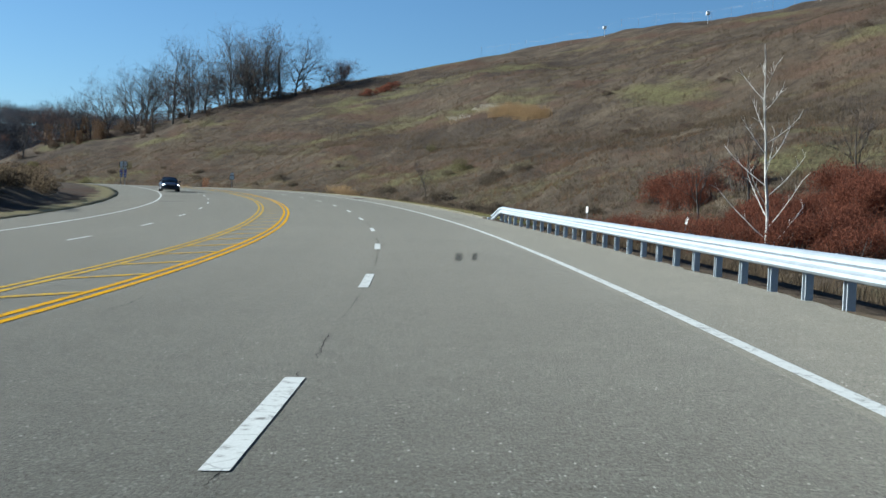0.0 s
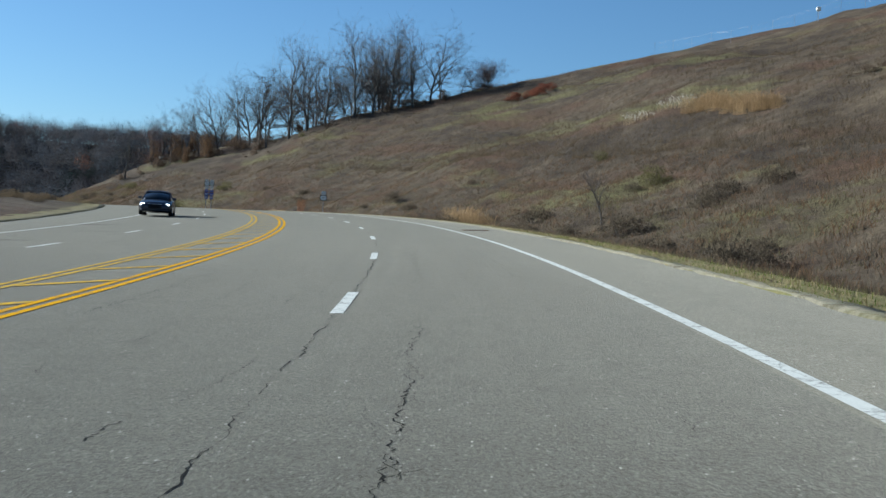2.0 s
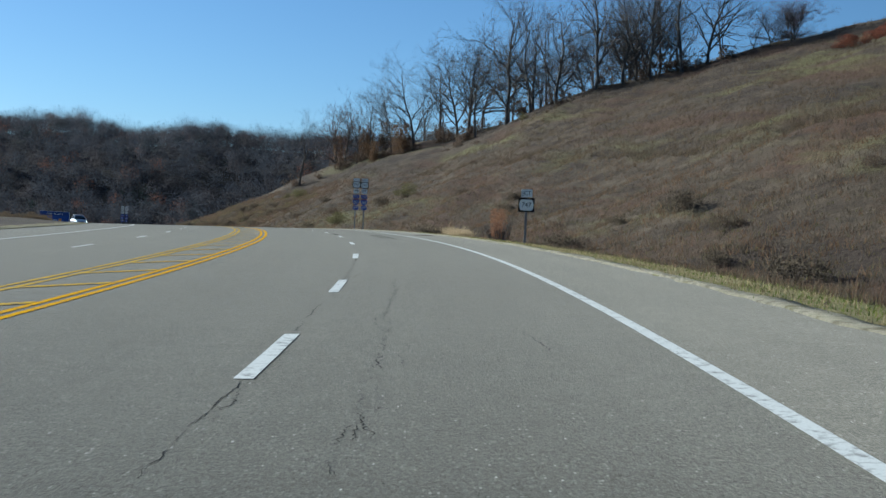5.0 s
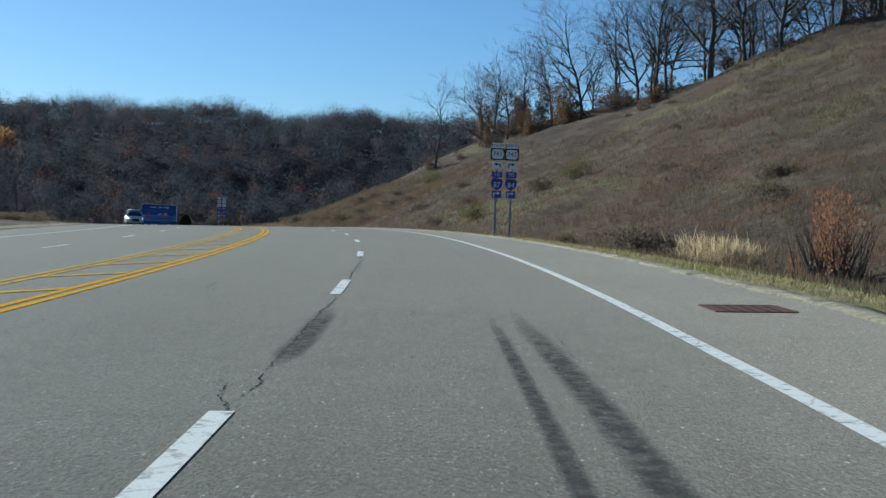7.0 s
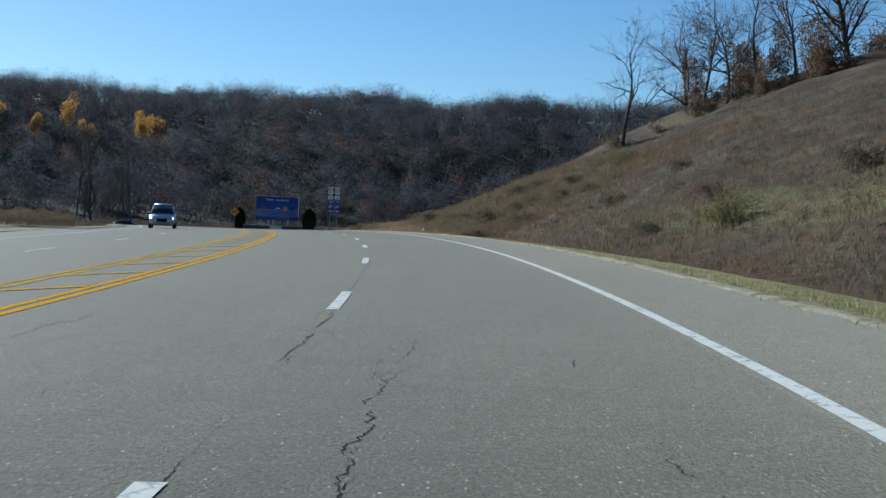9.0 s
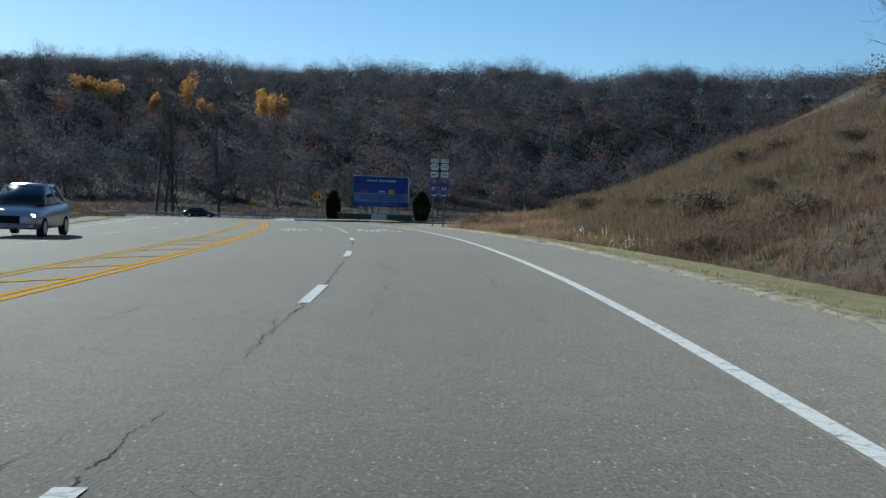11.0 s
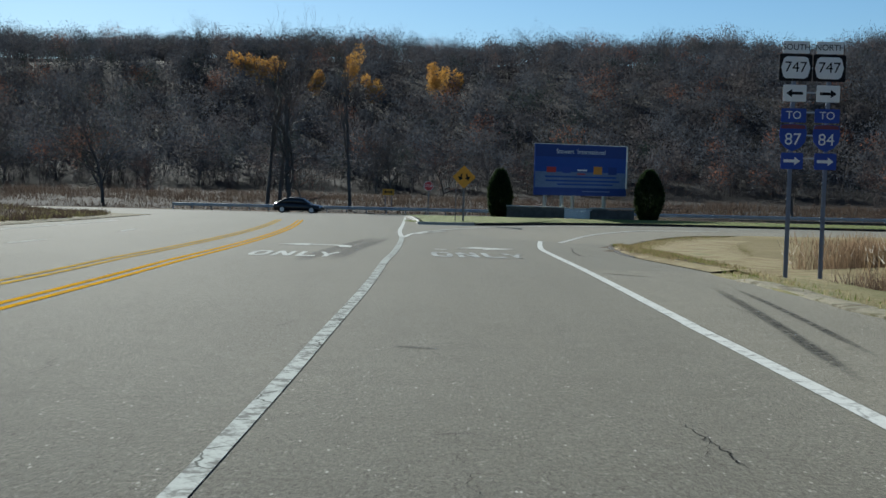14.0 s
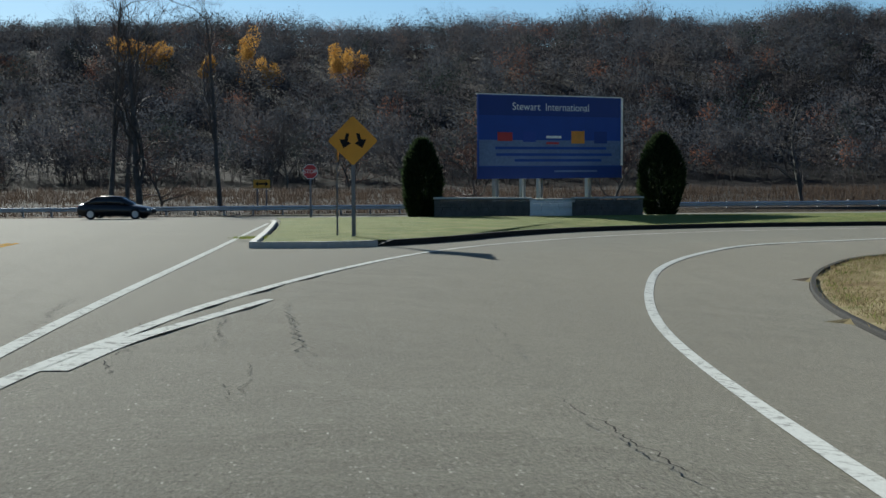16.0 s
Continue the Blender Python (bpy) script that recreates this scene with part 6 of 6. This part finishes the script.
def cedar(x, y, h, w, seed, label):
    r = np.random.RandomState(seed)
    z0 = float(lay(Vector((x, y, 0)))[2]) + 0.2
    ob = thing("cedar_shrub", label, "shrub", Matrix.Translation((x, y, z0)))
    n = 9000
    t = r.uniform(0, 1, n)
    prof = np.sin(np.pi * np.clip(t * 0.86 + 0.13, 0, 1)) ** 0.6
    a = r.uniform(0, 6.28, n)
    rad = w / 2 * prof * (r.uniform(0.3, 1, n) ** 0.35) * (1 + 0.08 * np.sin(5 * a + 9 * t))
    base = np.stack([np.cos(a) * rad, np.sin(a) * rad, t * h], 1)
    way = np.stack([np.cos(a) * 0.5, np.sin(a) * 0.5, np.full(n, 0.9)], 1) + r.normal(size=(n, 3)) * 0.35
    way /= np.linalg.norm(way, axis=1)[:, None]
    v, f = slivers(r, base, way, r.uniform(0.14, 0.32, n), r.uniform(0.05, 0.12, n))
    part("foliage", mesh_np("foliage", v, f, [M_CEDAR]), M_CEDAR, ob)
    part("trunk", tube((0, 0, -0.3), (0, 0, h * 0.7), 0.12, 0.05), M_BARK, ob)


cedar(-208.6, 361.4, 3.75, 1.9, 5, "tall dark green cedar shrub beside the billboard")
cedar(-201.4, 371.0, 3.95, 2.3, 6, "broad dark green cedar shrub at the billboard's end")


# ---- fence with white lamps on the plateau ----
def hill_fence():
    ob = thing("hill_fence", "thin wire security fence along the hilltop", "fence", Matrix())
    me = bpy.data.meshes.new("post")
    b = tube((0, 0, -0.3), (0, 0, 2.6), 0.025, 0.025, 6)
    b.to_mesh(me)
    b.free()
    me.materials.append(M_POST)
    tops = []
    for s in np.arange(120, 262, 4.5):
        p = at(s, 112)
        z = ground_at(p.x, p.y)
        part("post", me, M_ALU, ob, "", Matrix.Translation((p.x, p.y, z)))
        tops.append(Vector((p.x, p.y, z)))
    for k, h in enumerate((1.2, 2.3, 2.5)):
        v, f = [], []
        for i, p in enumerate(tops):
            v += [p + Vector((0, 0, h - 0.004)), p + Vector((0, 0, h + 0.004))]
            if i:
                f.append((2 * i - 2, 2 * i, 2 * i + 1, 2 * i - 1))
        part("wire", mesh_from("wire", v, f), M_POST, ob)
    for s in (128, 150, 172, 196, 222):
        p = at(s, 110.5)
        lamp = thing("marker_lamp", "small white box lamp on a hilltop post", "lamp", Matrix.Translation((p.x, p.y, ground_at(p.x, p.y))), "hilltop lamps")
        part("post", tube((0, 0, -0.3), (0, 0, 1.9), 0.06, 0.05, 6), M_ALU, lamp)
        part("housing", box(0.75, 0.75, 0.7, 0, 0, 1.8, 0.1), M_WHITE, lamp, "white lamp housing")


hill_fence()


# ---- cars on the road ----
M_GLASS_CAR, _nt, _b = mat("car_glass", 0.08)
_b.inputs["Base Color"].default_value = (0.012, 0.014, 0.016, 1)
M_TYRE = plain("tyre_rubber", (0.02, 0.02, 0.02), 0.85)
M_RIM = plain("wheel_rim", (0.5, 0.5, 0.52), 0.35, 0.8)
M_LAMP, _nt, _b = mat("headlight", 0.1)
_b.inputs["Base Color"].default_value = (0.9, 0.9, 0.88, 1)
_b.inputs["Emission Color"].default_value = (1, 0.97, 0.9, 1)
_b.inputs["Emission Strength"].default_value = 4.0


def skin(rings):
    """A closed smooth shell over rings of equally many places."""
    bm = bmesh.new()
    rows = [[bm.verts.new(p) for p in ring] for ring in rings]
    n = len(rows[0])
    for a, b in zip(rows, rows[1:]):
        for k in range(n):
            bm.faces.new((a[k], a[(k + 1) % n], b[(k + 1) % n], b[k]))
    bm.faces.new(rows[0][::-1])
    bm.faces.new(rows[-1])
    bmesh.ops.recalc_face_normals(bm, faces=bm.faces)
    for f in bm.faces:
        f.smooth = True
    return bm


def section(y, low, wide, z0, belt, top):
    """A cross-section of a car's body: sill, flank, shoulder and crown."""
    half = [(low * 0.9, z0), (low, z0 + 0.08), (wide, z0 + (belt - z0) * 0.55), (wide * 0.98, belt - 0.05), (wide * 0.9, belt + 0.01), (wide * 0.5, top)]
    return [(x, y, z) for x, z in half] + [(0, y, top + 0.01)] + [(-x, y, z) for x, z in half[::-1]]


def car(name, p, yaw, paint, label, tall=0.0, lamps=True):
    """A car whose nose points along -y."""
    ob = thing(name, label, "car", facing(p, yaw))
    t = tall
    body = ((-2.32, 0.6, 0.64, 0.32, 0.52, 0.55), (-2.24, 0.76, 0.79, 0.24, 0.6, 0.66), (-1.95, 0.85, 0.88, 0.2, 0.69, 0.77), (-1.5, 0.88, 0.9, 0.2, 0.77, 0.86), (-0.95, 0.89, 0.91, 0.2, 0.85, 0.95), (0.2, 0.89, 0.91, 0.2, 0.9, 0.98), (1.4, 0.89, 0.9, 0.2, 0.92, 1.0), (2.0, 0.86, 0.87, 0.22, 0.9, 1.0), (2.25, 0.8, 0.82, 0.28, 0.84, 0.93), (2.34, 0.66, 0.7, 0.36, 0.7, 0.75))
    part("body", skin([section(y, a, w, z0 + t * 0.3, b + t * 0.5, h + t * 0.5) for y, a, w, z0, b, h in body]), paint, ob)

    def cabin(rows):
        out = []
        for y, low, z0, up, z1 in rows:
            half = [(low, z0 + t * 0.5), (up + (low - up) * 0.3, z0 + (z1 - z0) * 0.7 + t * 0.8), (up, z1 + t)]
            out.append([(x, y, z) for x, z in half] + [(0, y, z1 + t + 0.025)] + [(-x, y, z) for x, z in half[::-1]])
        return skin(out)

    part("cabin_glass", cabin(((-1.2, 0.7, 0.86, 0.68, 0.9), (-0.9, 0.8, 0.88, 0.66, 1.1), (-0.4, 0.83, 0.9, 0.6, 1.36), (0.2, 0.84, 0.9, 0.58, 1.43), (0.9, 0.83, 0.92, 0.57, 1.42), (1.5, 0.8, 0.94, 0.58, 1.24), (1.95, 0.7, 0.95, 0.62, 1.0))), M_GLASS_CAR, ob, "dark tinted window glass")
    part("roof", cabin(((-0.42, 0.61, 1.35, 0.58, 1.37), (0.2, 0.61, 1.4, 0.57, 1.445), (0.9, 0.6, 1.39, 0.56, 1.435), (1.15, 0.59, 1.33, 0.56, 1.37))), paint, ob)
    part("grille", box(0.72, 0.06, 0.24, 0, -2.3, 0.36 + t * 0.4, 0.02), M_BLACK, ob, "black front grille")
    part("grille_trim", box(0.78, 0.05, 0.03, 0, -2.3, 0.6 + t * 0.4, 0.01), M_RIM, ob, "thin bright trim over the grille")
    part("bumper", box(1.5, 0.12, 0.12, 0, -2.24, 0.24 + t * 0.3, 0.04), paint, ob)
    for x in (-0.62, 0.62):
        part("headlight", box(0.34, 0.16, 0.15, x, -2.17, 0.5 + t * 0.45, 0.05), M_LAMP if lamps else M_WHITE, ob, "bright headlight")
        part("tail_light", box(0.3, 0.08, 0.16, x, 2.27, 0.68 + t * 0.4, 0.03), M_RED, ob)
        part("mirror", box(0.2, 0.12, 0.14, x * 1.55, -0.72, 0.93 + t * 0.5, 0.04), paint, ob)
        part("pillar", tube((x * 1.27, -1.0, 0.93 + t * 0.5), (x * 0.98, -0.36, 1.38 + t), 0.035, 0.035), paint, ob)
        part("pillar", tube((x * 1.3, 0.45, 0.95 + t * 0.5), (x * 0.95, 0.45, 1.4 + t), 0.04, 0.04), paint, ob)
        part("pillar", tube((x * 1.2, 1.8, 1.0 + t * 0.5), (x * 0.95, 1.1, 1.38 + t), 0.06, 0.05), paint, ob)
        for y in (-1.42, 1.42):
            wh = part("wheel", tube((-0.1, 0, 0), (0.1, 0, 0), 0.33, 0.33, 20), M_TYRE, ob, "", pose(x * 1.31, y, 0.33))
            part("rim", tube((-0.105, 0, 0), (0.105, 0, 0), 0.21, 0.21, 14), M_RIM, wh)
    return ob


P_DARK, P_SILVER, P_BLACK = plain("slate_blue_paint", (0.03, 0.037, 0.055), 0.25, 0.3, 0.1), plain("silver_paint", (0.5, 0.5, 0.5), 0.3, 0.5, 0.05), plain("black_paint", (0.012, 0.012, 0.014), 0.25, 0.1, 0.1)
c1 = at(124, -10.4)
car("sedan_car", (c1.x, c1.y, c1.z + 0.0), heading(124), P_DARK, "dark slate-blue sedan in the oncoming lane, headlights on")
c2 = at(316, -10.7)
car("suv_car", (c2.x, c2.y, c2.z), heading(316), P_SILVER, "silver-white sport utility car with headlights on", 0.28)
c3 = RAIL_P + NEAR * 6.5 - CROSS * 8
c3 = lay(c3)
car("sedan_car", (c3.x, c3.y, c3.z), 133.5, P_BLACK, "black sedan crossing on the side road", 0.0, False)


# ---- cracks, tyre marks, drains ----
M_CRACK = plain("crack_tar", (0.022, 0.021, 0.02), 0.9)
M_SMUDGE = plain("tyre_rubber_mark", (0.06, 0.06, 0.056), 0.8, 0, 0.25, 5.0)
_nt = M_SMUDGE.node_tree
_sep = _nt.nodes.new("ShaderNodeSeparateXYZ")
_uv = _nt.nodes.new("ShaderNodeUVMap")
_uv.uv_map = "strip"
_nt.links.new(_uv.outputs[0], _sep.inputs[0])
_edge = ramp(_nt, _sep.outputs["X"], [(0.0, (0, 0, 0)), (0.3, (1, 1, 1)), (0.7, (1, 1, 1)), (1.0, (0, 0, 0))])
_ends = ramp(_nt, _sep.outputs["Y"], [(0.0, (0, 0, 0)), (0.2, (1, 1, 1)), (0.7, (0.9, 0.9, 0.9)), (1.0, (0, 0, 0))])
_worn = ramp(_nt, noise_tex(_nt, coords(_nt), 9.0, 6, 0.8), [(0.34, (0.05, 0.05, 0.05)), (0.6, (0.85, 0.85, 0.85))])
_nt.links.new(mix(_nt, 1.0, mix(_nt, 1.0, _edge, _ends, "MULTIPLY"), _worn, "MULTIPLY"), _nt.nodes["Principled BSDF"].inputs["Alpha"])
for m in (M_CRACK, M_SMUDGE):
    m.node_tree.nodes["Principled BSDF"].inputs["Specular IOR Level"].default_value = 0.02
M_RUST = plain("rusty_iron", (0.10, 0.05, 0.03), 0.85, 0.3, 0.35, 8.0, 0.4)


def crack_run(pts, r, wide=0.025, amp=0.06, step=0.04, broken=0.06):
    """A ragged thin crack between places given in s and u."""
    v, f = [], []
    off, swell, gap = 0.0, r.random(), False
    for (s0, u0), (s1, u1) in zip(pts, pts[1:]):
        n = max(2, int(math.hypot(s1 - s0, u1 - u0) / step))
        h = math.radians(heading(s0))
        for k in range(n):
            t = k / n
            off = off * 0.86 + r.uniform(-1, 1) * amp * 0.3
            swell = min(1.0, max(0.1, swell + r.uniform(-0.22, 0.22)))
            w = wide * swell * r.uniform(0.35, 1.0) * min(1, 6 * t + 0.2, 6 * (1 - t) + 0.2)
            c = at(s0 + (s1 - s0) * t, u0 + (u1 - u0) * t + off + r.uniform(-0.35, 0.35) * wide, 0.003)
            sx, sy = math.cos(h) * w / 2, math.sin(h) * w / 2
            if abs(s1 - s0) < abs(u1 - u0):
                sx, sy = -math.sin(h) * w / 2, math.cos(h) * w / 2
            v += [c - Vector((sx, sy, 0)), c + Vector((sx, sy, 0))]
            gap = r.random() < broken if not gap else r.random() < 0.7
            if k and not gap:
                a = len(v) - 4
                f.append((a, a + 1, a + 3, a + 2))
    return v, f


r = random.Random(21)
V, F = [], []


def add_crack(*a, **k):
    v, f = crack_run(*a, **k)
    o = len(V)
    V.extend(v)
    F.extend(tuple(i + o for i in q) for q in f)


# the long joint under the lane dashes
s = -40.0
while s < 322:
    e = s + r.uniform(9, 22)
    add_crack([(s, 0.02), (e, r.uniform(-0.03, 0.05))], r, r.choice((0.016, 0.022, 0.028)), 0.05, 0.045, 0.02)
    for _ in range(2):
        if r.random() < 0.5:
            q = s + r.uniform(0, 8)
            add_crack([(q, 0.06), (q + r.uniform(1.5, 4), r.uniform(0.1, 0.3) * r.choice((-1, 1)))], r, 0.016, 0.08)
    s = e + r.uniform(-0.5, 1.5)
for lane, runs in ((0.92, ((56, 66), (71, 84), (95, 113), (118, 130), (136, 152), (168, 178), (203, 213), (226, 240), (262, 276), (290, 300), (311, 321))), (2.5, ((72, 84), (97, 106), (204, 211), (229, 236), (291, 300), (312, 319))), (-2.7, ((66, 74), (98, 112), (186, 192), (236, 243)))):
    for a, b in runs:  # wheel-path cracks with side branches
        add_crack([(a, lane), (b, lane + r.uniform(-0.1, 0.15))], r, 0.018, 0.1, 0.045, 0.09)
        for _ in range(int((b - a) * 0.9)):
            q, o = r.uniform(a, b), lane + r.uniform(-0.12, 0.12)
            add_crack([(q, o), (q + r.uniform(0.2, 1.1), o + r.uniform(-0.25, 0.25))], r, 0.014, 0.06)
for k in range(420):  # short lengthwise hair cracks
    s, u = r.uniform(-20, 400), r.choice((0.9, 0.95, 2.6, -1.6, -2.9, -0.6, 4.6)) + r.uniform(-0.3, 0.3)
    add_crack([(s, u), (s + r.uniform(0.4, 2.6), u + r.uniform(-0.2, 0.2))], r, r.choice((0.007, 0.01, 0.015)), 0.08)
for s0, s1, u in ((384, 389, 1.6), (385, 391, 3.0), (388, 392, 0.4), (386, 390, 2.3)):
    for q in (0.0, 0.12):
        add_crack([(s0 + q, u + q), (s1 - q, u + 0.1 - q)], r, 0.018, 0.1, 0.045, 0.14)
for k in range(170):  # short crosswise ones
    s, u = r.uniform(-10, 390), r.uniform(-3, 3.2)
    add_crack([(s, u), (s + r.uniform(-0.3, 0.3), u + r.uniform(0.2, 0.8))], r, 0.012, 0.05)
cr = put("pavement_cracks", mesh_from("pavement_cracks", V, F), M_CRACK)
tagged(cr, "fine dark cracks in the old asphalt", "cracks", kind="stuff")


def smear(name, pts, width, label, dz=0.0045, taper=((0, 0.15, 0.85, 1), (0.3, 1, 1, 0.3))):
    v, f = path_strip(curve_pts([at(*p) for p in pts], 6), width, dz, np.interp(np.linspace(0, 1, 6 * (len(pts) - 1) + 1), *taper).tolist())
    ob = mark(name, v, f, M_SMUDGE, label, "road stain")
    n = len(v) // 2 - 1
    uv = ob.data.uv_layers.new(name="strip").data
    for q in ob.data.loops:
        uv[q.index].uv = (q.vertex_index % 2, (q.vertex_index // 2) / n)
    return ob


smear("tyre_mark", [(181.3, 1.87), (187, 1.85), (193.3, 1.88)], 0.15, "dark rubber tyre mark on asphalt")
smear("tyre_mark", [(180.8, 2.24), (187, 2.22), (193.5, 2.15)], 0.27, "broad dark tyre mark on asphalt")
smear("tyre_mark", [(25.4, 1.72), (27.4, 1.86), (29.6, 2.0)], 0.22, "short dark tyre mark on asphalt")
smear("tyre_mark", [(25.7, 2.08), (27.6, 2.23), (29.6, 2.4)], 0.15, "short thin tyre mark on asphalt")
smear("tar_streak", [(361.0, 3.9), (360.5, 4.3), (360.0, 4.75)], 0.22, "dark crosswise scuff beside the edge line")
smear("tar_patch", [(188.8, 0.06), (191, 0.1), (194, 0.08)], 0.3, "dark tar smear over the joint")
smear("tar_streak", [(49.2, 1.23), (48.2, 1.85), (47.2, 2.5)], 0.16, "thin dark tar streak across the lane", taper=((0, 0.5, 1), (0.15, 0.8, 0.6)))
smear("tar_streak", [(57.0, 4.28), (55.8, 5.0)], 0.2, "dark streak on the shoulder")
smear("tyre_mark", [(363.5, -1.12), (368.5, -0.95), (374, -0.5), (380, 0.05)], 0.6, "faint grey tyre mark in the turning lane")
smear("tyre_mark", [(362.5, -1.7), (367, -1.5), (373.5, -1.0), (380.2, -0.3)], 0.5, "faint grey tyre mark in the turning lane")

for s, u0, u1, w in ((61.2, -7.8, -6.9, 0.35), (87, -12.6, -8.8, 0.7), (95.5, -10.6, -8.2, 0.5), (104.5, -12.4, -9.4, 0.9), (117, -7.6, -6.3, 0.5), (138, -12.0, -8.6, 0.9), (149, -10.2, -7.4, 0.8), (191.6, -8.6, -6.0, 0.7), (198.2, -10.0, -7.4, 0.8)):
    smear("tar_patch", [(s, u0), (s + 0.15, (u0 + u1) / 2), (s, u1)], w, "dark crosswise tar patch on the far lanes", taper=((0, 0.2, 0.6, 1), (0.2, 1, 0.7, 0.3)))
smear("tyre_mark", [(348, 3.95), (353, 4.6), (358.4, 5.25)], 0.2, "broad dark skid mark across the shoulder")
smear("tyre_mark", [(349.5, 4.6), (354, 5.1), (358, 5.5)], 0.14, "dark skid mark across the shoulder")
smear("tar_streak", [(349.9, 0.5), (349.7, 0.95)], 0.12, "short dark tar streak across the lane")
smear("tyre_mark", [(367.2, 4.6), (370, 4.75), (375.2, 5.5)], 0.12, "thin dark skid mark in the slip lane", taper=((0, 0.3, 1), (0.6, 0.9, 0.2)))
V, F = [], []
for side in ([(318.3, -2.8), (318.25, -0.72)], [(320.9, -2.8), (320.95, -0.7)], [(318.3, -2.8), (320.9, -2.78)], [(318.25, -0.72), (320.95, -0.7)]):
    add_crack(side, r, 0.03, 0.012, 0.06, 0.02)
tagged(put("patch_seam", mesh_from("patch_seam", [v + Vector((0, 0, 0.003)) for v in V], F), M_CRACK), "sawn dark seam round the repair patch", "cracks", kind="stuff")


def drain(s, u, ls, lu, label):
    p, ex, ey = at(s, u), (at(s, u + 0.5) - at(s, u - 0.5)).normalized(), (at(s + 0.5, u) - at(s - 0.5, u)).normalized()
    tilt = Matrix((ex, ey, ex.cross(ey))).transposed().to_4x4()
    ob = thing("drain_cover", label, "drain", Matrix.Translation(p) @ tilt)
    part("frame", join(box(lu, 0.06, 0.012, 0, -ls / 2), box(lu, 0.06, 0.012, 0, ls / 2), box(0.06, ls, 0.012, -lu / 2, 0), box(0.06, ls, 0.012, lu / 2, 0)), M_RUST, ob)
    part("plate", box(lu - 0.06, ls - 0.06, 0.008), M_RUST, ob, "rust-brown iron plate")
    for k in range(5):
        part("slot_bar", box(0.03, ls - 0.12, 0.012, -lu / 2 + lu * (k + 1) / 6, 0), M_BLACK, ob)


drain(103.2, 4.75, 1.0, 1.0, "rusty iron drain cover in the shoulder")
drain(194.0, 5.0, 0.9, 0.9, "dark iron drain cover near the verge")
# sawn patch in the left-turn lane
M_PATCH = asphalt_material("patch_asphalt", (0.69, 0.7, 0.71), False)
v, f = ribbon(318.3, 320.9, [-2.85, -0.75], 0.003, 1.0)
lane_coords(mark("road_patch", v, f, M_PATCH, "rectangular asphalt repair patch with sawn edges", "road patch").data)
